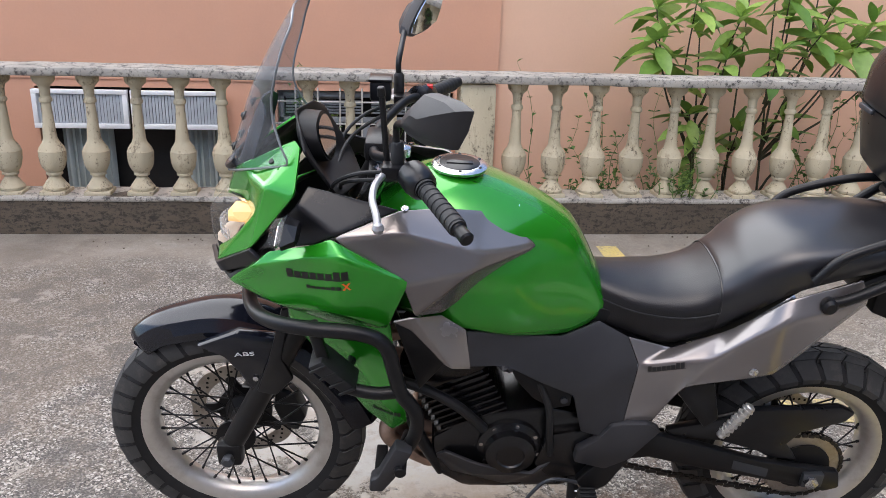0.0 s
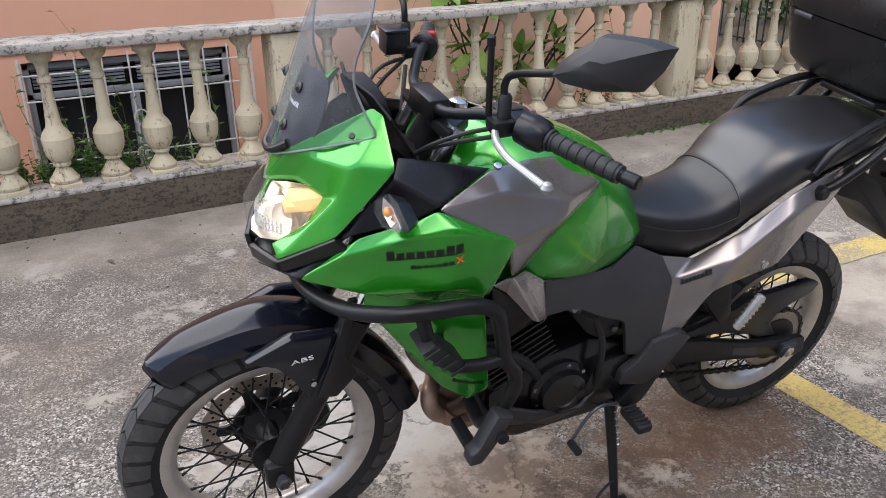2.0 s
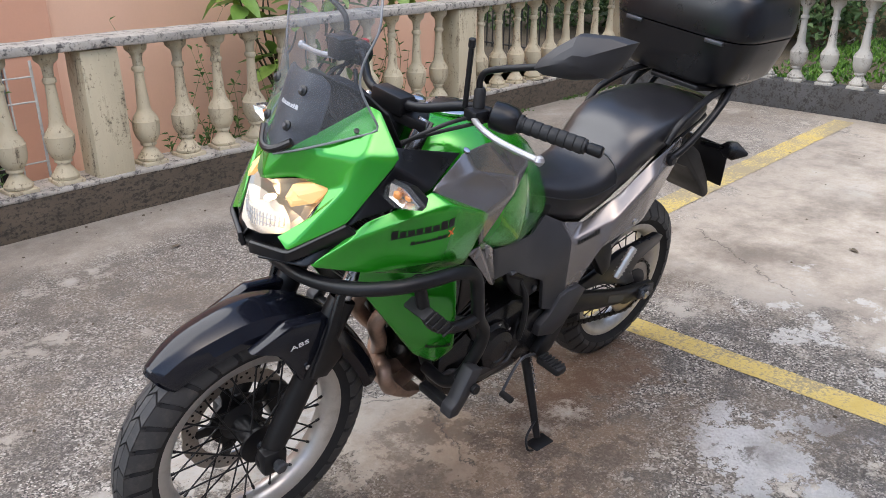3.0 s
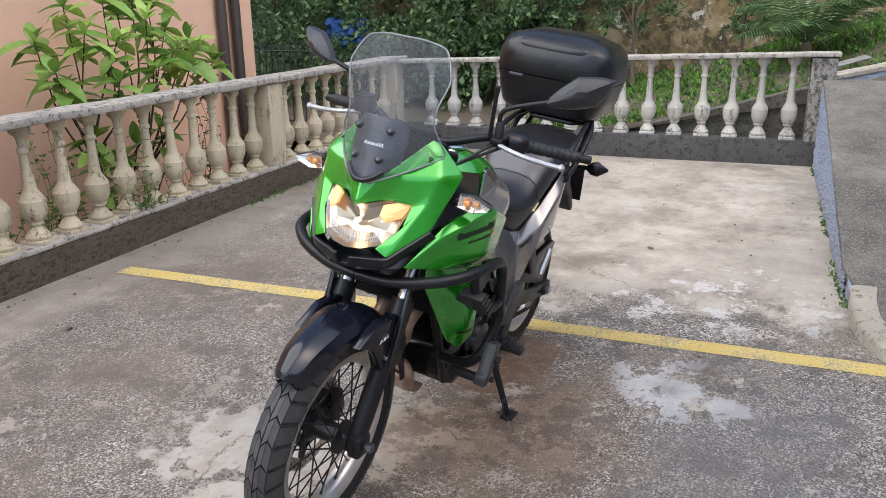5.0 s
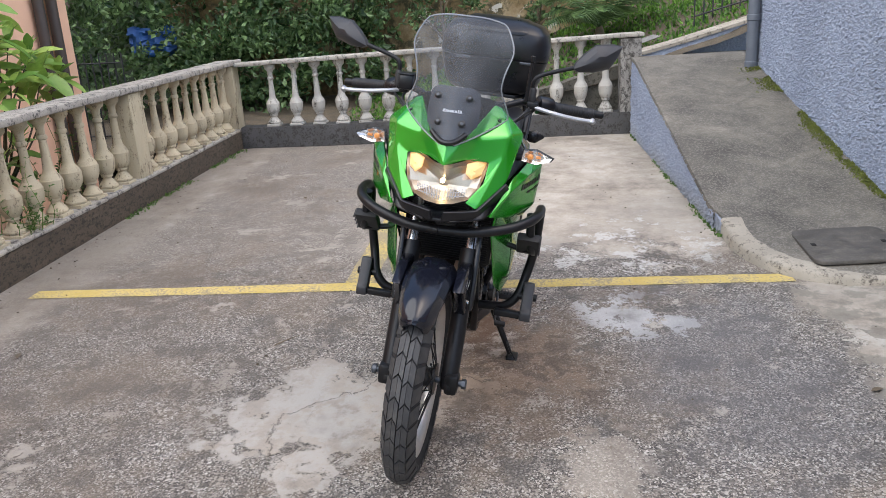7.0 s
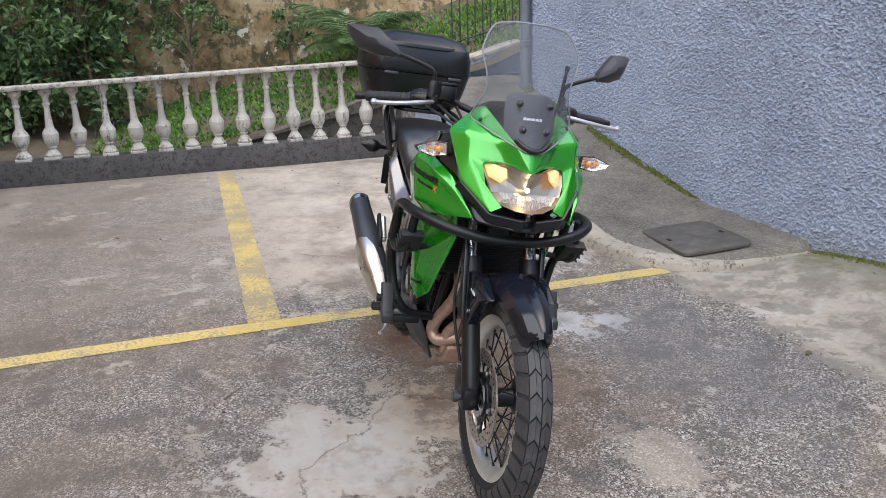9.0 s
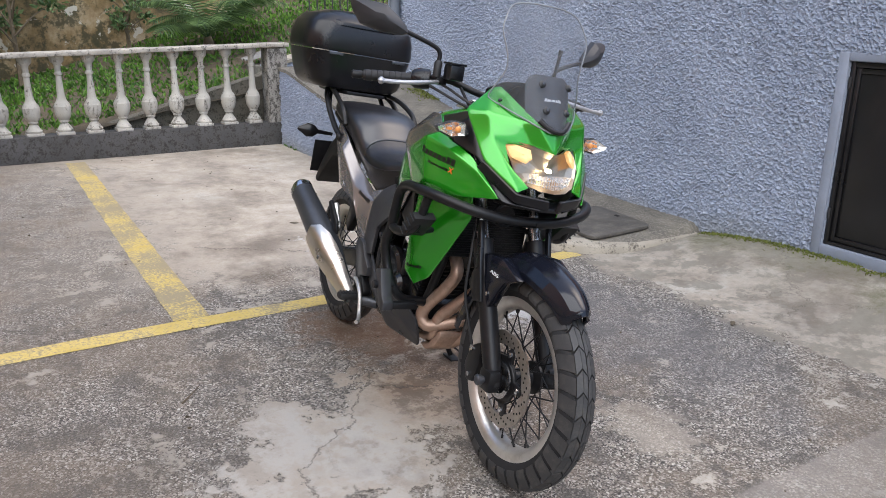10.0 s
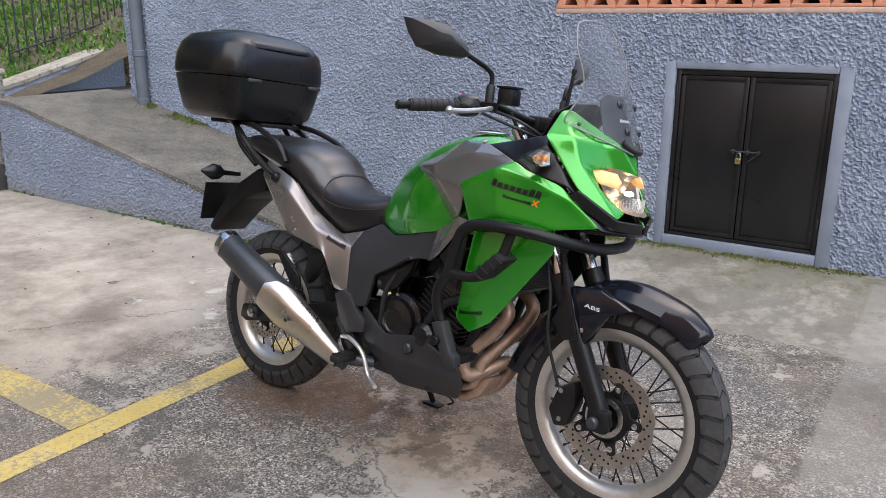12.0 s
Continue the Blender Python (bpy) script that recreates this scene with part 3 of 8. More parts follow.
def leaf_mesh(name, length, width, material, fold=0.25, droop=0.25, seg=4):
    """A pointed leaf along x, folded on its midrib and drooping."""
    vs, fs = [], []
    for i in range(seg + 1):
        t = i / seg
        w = width / 2 * math.sin(math.pi * min(0.98, t * 0.92 + 0.05)) ** 0.8
        z = -droop * length * t * t
        vs += [(t * length, -w, z + w * fold), (t * length, 0, z), (t * length, w, z + w * fold)]
    for i in range(seg):
        a = i * 3
        fs += [(a, a + 1, a + 4, a + 3), (a + 1, a + 2, a + 5, a + 4)]
    me = bpy.data.meshes.new(name)
    me.from_pydata(vs, [], fs)
    me.materials.append(material)
    me.polygons.foreach_set("use_smooth", [True] * len(me.polygons))
    return me


def leaf_cloud(name, spots, size, material, label, category, seed, lean=0.6, aspect=0.55, kind="stuff"):
    """Many small folded leaves at the given spots (centre, spread direction)."""
    rng = np.random.default_rng(seed)
    vs, fs = [], []
    for p, up in spots:
        L = size * rng.uniform(0.6, 1.4)
        d = Vector(up) + Vector(rng.normal(0, lean, 3))
        d.normalize()
        q = Vector(rng.normal(0, 1, 3)).cross(d)
        q.normalize()
        w = q.cross(d) * (L * 0.12)
        a, b = Vector(p), Vector(p) + d * L
        mid = (a + b) / 2
        k = len(vs)
        vs += [a, mid + q * L * aspect / 2 + w, b - w * 0.6, mid - q * L * aspect / 2 + w]
        fs += [(k, k + 1, k + 2), (k, k + 2, k + 3)]
    ob = raw(name, vs, fs, material)
    return tagged(ob, label, category, kind=kind)

# ---- ground ----
def ground_z(x, y):
    """Level yard; it rises to the foot of the blue wall."""
    t = min(1.0, max(0.0, (-0.15 - y) / 0.8))
    u = min(1.0, max(0.0, (x - 0.5) / 0.8))
    return 0.13 * t * t * (3 - 2 * t) * (1 - 0.6 * u * u) * (1.0 if x < 1.31 else 0.0)


def ground_h(x, y):
    """Ground with its slight unevenness."""
    return ground_z(x, y) + 0.004 * noise.noise(Vector((x * 0.9, y * 0.9, 0)))


def build_ground():
    xs = [-60, -30, -15, -8] + [-6 + 0.25 * i for i in range(49)]
    ys = [-60, -30, -12, -6, -3] + [-2 + 0.125 * i for i in range(52)]
    xs, ys = [x for x in xs if x < 6.08] + [6.1], [y for y in ys if y < 4.45] + [4.5]
    vs = [(x, y, ground_h(x, y)) for y in ys for x in xs]
    n = len(xs)
    fs = [(j * n + i, j * n + i + 1, (j + 1) * n + i + 1, (j + 1) * n + i) for j in range(len(ys) - 1) for i in range(n - 1)]
    tagged(raw("ground", vs, fs, M["yard"], smooth=True), "worn grey-brown yard concrete with exposed aggregate and stains", "ground", kind="structure")


build_ground()


def strip(name, x0, x1, y0, y1, label, m=Matrix(), paint="yellow"):
    """A painted line with slightly ragged edges, lying just above the concrete."""
    bm = bmesh.new()
    along_x = (x1 - x0) > (y1 - y0)
    n = 60
    rows = []
    for i in range(n + 1):
        t = i / n
        w = lambda k: 0.006 * noise.noise(Vector((t * 22 + k, k, 0))) + 0.003 * noise.noise(Vector((t * 80 + k, k, 3)))
        a, b = ((x0 + (x1 - x0) * t, y0 + w(1)), (x0 + (x1 - x0) * t, y1 + w(9))) if along_x else ((x0 + w(1), y0 + (y1 - y0) * t), (x1 + w(9), y0 + (y1 - y0) * t))
        a, b = m @ Vector((*a, 0)), m @ Vector((*b, 0))
        rows.append([bm.verts.new((q.x, q.y, 0.003 + ground_h(q.x, q.y))) for q in (a, b)])
    for a, b in zip(rows, rows[1:]):
        bm.faces.new((a[0], a[1], b[1], b[0]))
    return tagged(part(name, bm, M[paint]), label, "line", kind="structure")


strip("painted_line", 1.412, 1.535, -0.03, 4.16, "worn yellow parking line painted across the concrete")
strip("painted_line", 0, 4.32, 0, 0.165, "faded yellow bay line running back to the balustrade", pose(1.538, 2.2, 0.0, 0, 0, -1.15), "yellow_faded")


# ---- balustrades ----
BALUSTER = [(0.064, 0.026), (0.074, 0.032), (0.076, 0.046), (0.068, 0.056), (0.062, 0.062), (0.050, 0.080), (0.036, 0.098), (0.034, 0.108), (0.046, 0.114), (0.048, 0.124), (0.045, 0.130), (0.060, 0.148), (0.071, 0.170), (0.077, 0.200), (0.079, 0.235), (0.079, 0.252), (0.074, 0.256), (0.071, 0.270), (0.058, 0.288), (0.047, 0.302), (0.040, 0.322), (0.036, 0.36), (0.031, 0.43), (0.027, 0.50), (0.027, 0.515), (0.036, 0.521), (0.038, 0.532), (0.035, 0.542), (0.028, 0.549), (0.030, 0.59), (0.036, 0.612), (0.056, 0.628), (0.062, 0.636), (0.065, 0.655), (0.065, 0.68)]


def baluster_mesh(material):
    bm = lathe([(r * 0.94, z) for r, z in BALUSTER], 18)
    box(-0.073, 0.073, -0.073, 0.073, 0.0, 0.028, 0.006, bm)
    for v in bm.verts:
        v.co += noise.noise_vector(v.co * 14) * 0.003
    finish(bm, 40)
    me = bpy.data.meshes.new("baluster")
    bm.to_mesh(me)
    bm.free()
    me.materials.append(material)
    return me


BAL, BAL_PALE = baluster_mesh(M["old_concrete"]), baluster_mesh(M["pale_concrete"])
rng = random.Random(5)


def add_balusters(owner, spots, mesh=BAL):
    for x, y, z, h in spots:
        ob = new("baluster", mesh)
        ob.parent = owner
        ob.matrix_local = pose(x, y, z, rng.uniform(-1, 1), rng.uniform(-1, 1), rng.choice((0, 90, 180, 270)) + rng.uniform(-3, 3)) @ Matrix.Diagonal((1, 1, h / 0.68, 1))


def main_balustrade():
    t = thing("balustrade", pose(0, 0, 0), "weathered cream concrete balustrade with bottle balusters on a dark plinth", "balustrade")
    part("plinth", grid_box(-9, 6.22, 4.39, 4.62, -0.4, 0.22, 0.14, 0.008, 0.015), M["plinth"], t, "dark mossy plinth wall")
    part("plinth_cap", grid_box(-9, 6.21, 4.383, 4.627, 0.196, 0.224, 0.10, 0.005, 0.010, 4), M["rail_top"], t, "thin crumbling pale mortar cap")
    part("handrail", grid_box(-9, 6.25, 4.37, 4.61, 0.905, 0.954, 0.09, 0.005, 0.012, 6), M["rail_top"], t, "lichen-stained handrail slab")
    for x in (-8.05, -5.13, -2.21, 0.71, 3.63, 6.09):
        part("pier", grid_box(x - 0.105, x + 0.105, 4.40, 4.59, 0.2, 0.9, 0.1, 0.005, 0.012), M["old_concrete"], t)
    spots = []
    for p in (-8.05, -5.13, -2.21, 0.71):
        spots += [(p + 0.2433 * k, 4.49, 0.215, 0.695) for k in range(1, 12)]
    spots += [(3.63 + 0.245 * k, 4.49, 0.215, 0.69) for k in range(1, 10)]
    add_balusters(t, spots)


def cross_balustrade():
    t = thing("balustrade", pose(0, 0, 0), "pale weathered concrete balustrade on a rough grey plinth", "balustrade")
    part("plinth", grid_box(5.995, 6.2, 0.02, 4.39, -0.2, 0.235, 0.14, 0.008, 0.012), M["grey_plinth"], t, "rough grey-blue plinth wall")
    bm = grid_box(5.98, 6.22, 0.03, 4.38, 0.972, 1.012, 0.09, 0.004, 0.010, 6)
    for v in bm.verts:
        v.co.z += 0.03 - 0.026 * v.co.y
    part("handrail", bm, M["rail_top"], t, "pale weathered handrail slab")
    part("pier", grid_box(6.0, 6.2, 0.05, 0.265, 0.2, 0.99, 0.1, 0.005, 0.012), M["pier_end"], t, "dark lichen-spotted end pier")
    add_balusters(t, [(6.1, 0.407 + 0.2585 * k, 0.23, 0.760 - 0.0068 * k) for k in range(15)], BAL_PALE)


main_balustrade()
cross_balustrade()


def holed_slab(x0, x1, z0, z1, ya, yb, holes):
    """One upright slab in the xz plane with rectangular holes right through it."""
    xs = sorted({x0, x1, *[h[0] for h in holes], *[h[1] for h in holes]})
    zs = sorted({z0, z1, *[h[2] for h in holes], *[h[3] for h in holes]})
    bm = bmesh.new()
    V = {(i, j, k): bm.verts.new((x, y, z)) for i, x in enumerate(xs) for j, z in enumerate(zs) for k, y in enumerate((ya, yb))}
    solid = lambda i, j: 0 <= i < len(xs) - 1 and 0 <= j < len(zs) - 1 and not any(h[0] <= xs[i] < h[1] and h[2] <= zs[j] < h[3] for h in holes)
    for i in range(len(xs) - 1):
        for j in range(len(zs) - 1):
            if not solid(i, j):
                continue
            for k in (0, 1):
                bm.faces.new([V[i, j, k], V[i + 1, j, k], V[i + 1, j + 1, k], V[i, j + 1, k]])
            for di, dj, a, b in ((-1, 0, (i, j), (i, j + 1)), (1, 0, (i + 1, j), (i + 1, j + 1)), (0, -1, (i, j), (i + 1, j)), (0, 1, (i, j + 1), (i + 1, j + 1))):
                if not solid(i + di, j + dj):
                    bm.faces.new([V[(*a, 0)], V[(*b, 0)], V[(*b, 1)], V[(*a, 1)]])
    return bm


# ---- salmon house ----
def house():
    t = thing("house", pose(0, 0, 0), "salmon painted house with white basement windows", "house")
    openings = ((-2.28, -0.95), (-0.58, 0.72))
    y0, y1, top = 5.8, 6.05, 3.7
    lo, hi = -0.75, 0.645
    xs = [-4.6, openings[0][0], openings[0][1], openings[1][0], openings[1][1], 1.05]
    w = holed_slab(xs[0], xs[5], -1.0, top, y0, y1, [(a, b, lo, hi) for a, b in openings])
    part("wall", w, M["salmon"], t, "salmon orange rendered wall")
    part("wall", box(1.05, 5.45, y0 + 0.03, y1, -1.0, top), M["peach"], t, "paler peach rendered wall")
    part("side_wall", box(5.2, 5.45, y1, 12, -1.0, top), M["peach"], t)
    # band course seen above the rail
    part("string_course", box(-4.6, 1.05, y0 - 0.012, y0 - 0.001, 0.70, 0.73, 0.003), M["salmon"], t)
    for k, (a, b) in enumerate(openings):
        # near-black sheet in place of the unlit room
        win = part("window", box(a, b, y1 - 0.03, y1 - 0.02, lo, hi), M["dark"], t, "near-black sheet painted as the shade of the room")
        if k == 0:
            mid = (a + b) / 2
            for c, d in ((a, mid - 0.01), (mid + 0.01, b)):
                bm = bmesh.new()
                z0, z1 = 0.36, 0.635
                for q in ((c, d, z0, z0 + 0.035), (c, d, z1 - 0.03, z1), (c, c + 0.035, z0 + 0.035, z1 - 0.03), (d - 0.035, d, z0 + 0.035, z1 - 0.03)):
                    box(q[0], q[1], y0 - 0.09, y0 - 0.05, q[2], q[3], 0.004, bm)
                part("sash", bm, M["white"], win, "white tilted-out window sash")
                bm = bmesh.new()
                n = 26
                for i in range(n):
                    u0, u1 = c + 0.035 + (d - c - 0.07) * i / n, c + 0.035 + (d - c - 0.07) * (i + 1) / n
                    box(u0, u1 - 0.004, y0 - 0.075, y0 - 0.068 + 0.003 * (i % 2), z0 + 0.035, z1 - 0.03, 0, bm)
                part("reeded_pane", bm, FROST, win, "reeded frosted pane")
            for c, d in ((a + 0.12, a + 0.48), (mid + 0.34, b)):
                prof = [(c + (d - c) * i / 24, y0 + 0.10 + 0.02 * math.sin(i * 1.9)) for i in range(25)]
                bm = loft([[(x, y, -0.75) for x, y in prof], [(x, y, 0.36) for x, y in prof]], caps=False, closed=False)
                part("curtain", bm, CURTAIN, win, "pale grey-green pleated curtain", angle=80)
        else:
            bm = bmesh.new()
            z0, z1 = -0.6, 0.63
            for q in ((a, b, z1 - 0.04, z1), (a, b, 0.40, 0.44), (a, a + 0.04, z0, z1), (b - 0.04, b, z0, z1), ((a + b) / 2 - 0.03, (a + b) / 2 + 0.03, z0, 0.40)):
                box(q[0], q[1], y0 + 0.06, y0 + 0.10, q[2], q[3], 0.004, bm)
            part("window_frame", bm, GREYFRAME, win, "grey window frame")
            bm = bmesh.new()
            for i in range(9):
                z = 0.20 + 0.022 * i
                for c, d in ((a + 0.05, (a + b) / 2 - 0.04), ((a + b) / 2 + 0.04, b - 0.05)):
                    box(c, d, y0 + 0.11, y0 + 0.125, z + 0.26, z + 0.273, 0, bm) if z + 0.27 < 0.6 else None
            part("louvre", bm, GREYFRAME, win)
            g = part("grille", grille(a - 0.02, b + 0.12, y0 - 0.10, -0.62, 0.68), M["old_white"], win, "old white painted iron window grille")


def grille(x0, x1, y, z0, z1):
    bm = bmesh.new()
    n = 9
    for i in range(n + 1):
        x = x0 + (x1 - x0) * i / n
        rod((x, y, z0), (x, y, z1), 0.0062 if 0 < i < n else 0.010, seg=6, bm=bm)
    for z in (z1 - 0.1, 0.42, 0.02):
        rod((x0, y, z), (x1, y, z), 0.006, seg=6, bm=bm)
    cx = 0.06
    for s in (1, -1):
        pts = [(cx + s * 0.0 + 0.055 * s * (1 - k / 14) * math.cos(k * 0.62) , y - 0.01, 0.12 + s * 0.12 + 0.075 * (1 - k / 14) * math.sin(k * 0.62)) for k in range(13)]
        tube(pts, 0.006, 6, 3, bm)
    return bm


FROST = mat("frosted_pane", (0.42, 0.45, 0.47), 0.35, var=0.12, scale=9, relief=0.2)
CURTAIN = mat("grey_green_curtain", (0.36, 0.40, 0.38), 0.85, var=0.15, scale=6, relief=0.1)
GREYFRAME = mat("grey_window_metal", (0.22, 0.23, 0.24), 0.5, var=0.15, relief=0.05)
house()
for x in (4.84, 5.07):
    t = thing("drain_pipe", pose(x, 5.76, 0), "dark brown drain pipe fixed to the house wall", "drain pipe", "brown drain pipes")
    part("tube", rod((0, 0, -0.8), (0, 0, 6), 0.05), M["brownpipe"], t)
    for z in (0.5, 2.6):
        part("bracket", rod((0, 0, z), (0, 0, z + 0.03), 0.057), M["brownpipe"], t)
tagged(raw("garden_bed", [(-60, 4.55, -0.35), (60, 4.55, -0.35), (60, 60, -0.35), (-60, 60, -0.35)], [(0, 1, 2, 3)], M["soil"]), "bare garden soil between balustrade and house", "soil", kind="structure")


# ---- blue wall, its door and vents ----
def rough_field(nx, nz, step, seed):
    """Heights of thrown render: lumps of 2 to 4 cm with finer grain, from filtered noise."""
    g = np.random.default_rng(seed)
    fx, fz = np.fft.fftfreq(nx, step)[:, None], np.fft.rfftfreq(nz, step)[None, :]
    f = np.hypot(fx, fz)
    out = np.zeros((nx, nz))
    for mid, wide, amp in ((50.0, 16.0, 1.0), (24.0, 9.0, 0.75), (4.0, 3.0, 0.35)):
        h = np.fft.irfft2(np.fft.rfft2(g.normal(0, 1, (nx, nz))) * np.exp(-((f - mid) / wide) ** 2), s=(nx, nz))
        out += amp * h / h.std()
    return np.maximum(out + 0.9, 0.15 * out)


def stucco_coat(name, owner, x0, x1, z0, z1, y, holes, step=0.0075, amp=0.0048, roof=None):
    """The rough coat itself, as relief in front of a flat wall."""
    nx, nz = int((x1 - x0) / step), int((z1 - z0) / step)
    nx, nz = nx + nx % 2, nz + nz % 2
    h = rough_field(nx, nz, step, 5) * amp
    xs, zs = np.linspace(x0, x1, nx), np.linspace(z0, z1, nz)
    co = np.empty((nx, nz, 3))
    co[..., 0], co[..., 1], co[..., 2] = xs[:, None], y + 0.003 + np.maximum(h, -0.002), zs[None, :]
    keep = np.ones((nx - 1, nz - 1), bool)
    cx, cz = (xs[:-1] + xs[1:])[:, None] / 2, (zs[:-1] + zs[1:])[None, :] / 2
    for a, b, c, d in holes:
        keep &= ~((cx > a) & (cx < b) & (cz > c) & (cz < d))
    if roof is not None:
        keep &= cz < np.array([roof(q) for q in xs[:-1]])[:, None]
    idx = np.arange(nx * nz).reshape(nx, nz)
    quads = np.stack([idx[:-1, :-1], idx[:-1, 1:], idx[1:, 1:], idx[1:, :-1]], -1)[keep]
    ob = raw(name, co.reshape(-1, 3).tolist(), quads.tolist(), M["stucco"], owner)
    return ob



def blue_wall():
    y, d = -0.945, 0.28
    x0, x1, top = -14.0, 5.62, 2.45
    dx0, dx1, dz0, dz1 = -0.405, 0.468, 0.19, 1.19
    bx0, bx1, bz0, bz1 = -1.72, 1.26, 1.50, 1.92
    w = holed_slab(x0, x1, -0.3, top, y - d, y, [(dx0, dx1, dz0, dz1), (bx0, bx1, bz0, bz1)])
    tagged(part("wall_blue", w, M["stucco"]), "blue-grey painted wall with rough thrown stucco", "wall", kind="structure")
    stucco_coat("stucco_coat", bpy.data.objects["wall_blue"], -1.7, 5.618, 0.0, 2.0, y + 0.001, [(dx0 - 0.07, dx1 + 0.055, dz0 - 0.065, dz1 + 0.04), (bx0, bx1, bz0, bz1)])
    # smooth band round the door, door leaves set back
    bm = bmesh.new()
    for q in ((dx0 - 0.075, dx0, dz0 - 0.07, dz1 + 0.045), (dx1, dx1 + 0.06, dz0 - 0.07, dz1 + 0.045), (dx0, dx1, dz1, dz1 + 0.045), (dx0, dx1, dz0 - 0.07, dz0)):
        box(q[0], q[1], y - 0.05, y + 0.012, q[2], q[3], 0.006, bm)
    for v in bm.verts:
        v.co += noise.noise_vector(v.co * 9) * 0.004
    tagged(part("door_surround", bm, M["band"]), "smooth blue-grey render band round the small door", "trim", kind="structure")
    t = thing("utility_door", pose(0, y, 0), "closed black double metal utility door with bolt and padlock", "door")
    bm = bmesh.new()
    for q in ((dx0 + 0.002, dx0 + 0.028, dz0, dz1), (dx1 - 0.028, dx1 - 0.002, dz0, dz1), (dx0 + 0.028, dx1 - 0.028, dz1 - 0.03, dz1 - 0.002), (dx0 + 0.028, dx1 - 0.028, dz0 + 0.002, dz0 + 0.022)):
        box(q[0], q[1], -0.06, -0.012, q[2], q[3], 0.003, bm)
    part("door_frame", bm, M["door"], t)
    midx = (dx0 + dx1) / 2 + 0.02
    for a, b in ((dx0 + 0.03, midx - 0.003), (midx + 0.003, dx1 - 0.03)):
        leaf = part("door_leaf", box(a, b, -0.05, -0.035, dz0 + 0.025, dz1 - 0.034, 0.002), M["door"], t, "black sheet metal leaf")
        bm = bmesh.new()
        for q in ((a, a + 0.025, dz0 + 0.025, dz1 - 0.034), (b - 0.025, b, dz0 + 0.025, dz1 - 0.034), (a + 0.025, b - 0.025, dz1 - 0.06, dz1 - 0.034), (a + 0.025, b - 0.025, dz0 + 0.025, dz0 + 0.05)):
            box(q[0], q[1], -0.0345, -0.024, q[2], q[3], 0.002, bm)
        part("leaf_rim", bm, M["door"], leaf)
    # near-black sheet for the shade behind the leaves
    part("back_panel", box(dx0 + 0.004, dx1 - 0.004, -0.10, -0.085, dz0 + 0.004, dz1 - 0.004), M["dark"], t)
    for z in (0.34, 1.05):
        for x in (dx0 + 0.012, dx1 - 0.012):
            part("hinge", rod((x, -0.008, z), (x, -0.008, z + 0.06), 0.008, seg=8), M["iron"], t)
    bolt = part("bolt", rod((midx - 0.10, -0.012, 0.735), (midx + 0.07, -0.012, 0.735), 0.006, seg=8), M["iron"], t, "sliding iron bolt")
    for x in (midx - 0.09, midx - 0.03, midx + 0.05):
        part("bolt_guide", box(x - 0.008, x + 0.008, -0.026, -0.001, 0.722, 0.748, 0.003), M["iron"], bolt)
    part("bolt_arm", rod((midx - 0.09, -0.014, 0.73), (midx - 0.03, -0.014, 0.675), 0.004, seg=8), M["iron"], bolt)
    lock = part("padlock", box(midx + 0.002, midx + 0.034, -0.016, 0.0, 0.665, 0.698, 0.003), M["brass"], t, "small brass padlock")
    part("shackle", tube([(midx + 0.008, -0.008, 0.695), (midx + 0.008, -0.008, 0.72), (midx + 0.018, -0.008, 0.73), (midx + 0.028, -0.008, 0.72), (midx + 0.028, -0.008, 0.695)], 0.0025, 6, 3), M["steel"], lock)
    # hollow terracotta vent blocks
    vent = thing("vent_blocks", pose(0, y, 0), "row of hollow terracotta vent blocks set in the wall", "vent blocks")
    part("mortar_bed", box(bx0, bx1, -0.2, 0.012, bz0 + 0.001, bz0 + 0.03, 0.006), BRICK_PALE, vent, "pale mortar bed")
    pitch = 0.197
    me = vent_block(pitch)
    for r in range(2):
        for i in range(15):
            ob = new("vent_block", me)
            ob.parent = vent
            ob.matrix_local = pose(bx1 - pitch * (i + 0.5), -0.09, bz0 + 0.032 + 0.195 * r)
    # near-black sheet paints the shade seen through the blocks
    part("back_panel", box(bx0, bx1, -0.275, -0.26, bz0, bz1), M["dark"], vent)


def vent_block(pitch):
    """Block with one large arched hole and small triangular ones between the ribs."""
    bm = bmesh.new()
    w, h = pitch - 0.004, 0.19
    for q in ((-w / 2, w / 2, 0, 0.018), (-w / 2, w / 2, h - 0.018, h)):
        box(q[0], q[1], -0.09, 0.095, q[2], q[3], 0.002, bm)
    for sx in (-1, 1):
        for k in range(2):
            a = (sx * w / 2, 0.018 + k * (h - 0.036), 0)
        pts = [(sx * (w / 2 - 0.002), 0.018), (sx * (w / 2 - 0.05), 0.018), (sx * 0.012, h / 2), (sx * (w / 2 - 0.05), h - 0.018), (sx * (w / 2 - 0.002), h - 0.018), (sx * (w / 2 - 0.032), h / 2)]
        pts = [(sx * 0.052 + (p[0] - sx * 0.052), p[1]) for p in pts]
        prism(pts, -0.09, 0.09, 0, "xz", bm)
    finish(bm)
    me = bpy.data.meshes.new("vent_block")
    bm.to_mesh(me)
    bm.free()
    me.materials.append(M["brick"])
    return me


BRICK_PALE = mat("pale_mortar", (0.50, 0.34, 0.27), 0.9, var=0.2, scale=9, relief=0.4, depth=0.004)
blue_wall()
t = thing("drain_pipe", pose(5.36, -0.87, 0), "blue-grey painted drain pipe on the stucco wall", "drain pipe")
part("tube", rod((0, 0, 0.72), (0, 0, 2.5), 0.055, seg=16), M["pipe"], t)
part("collar", rod((0, 0, 1.13), (0, 0, 1.19), 0.063, seg=16, bev=0.006), M["pipe"], t)
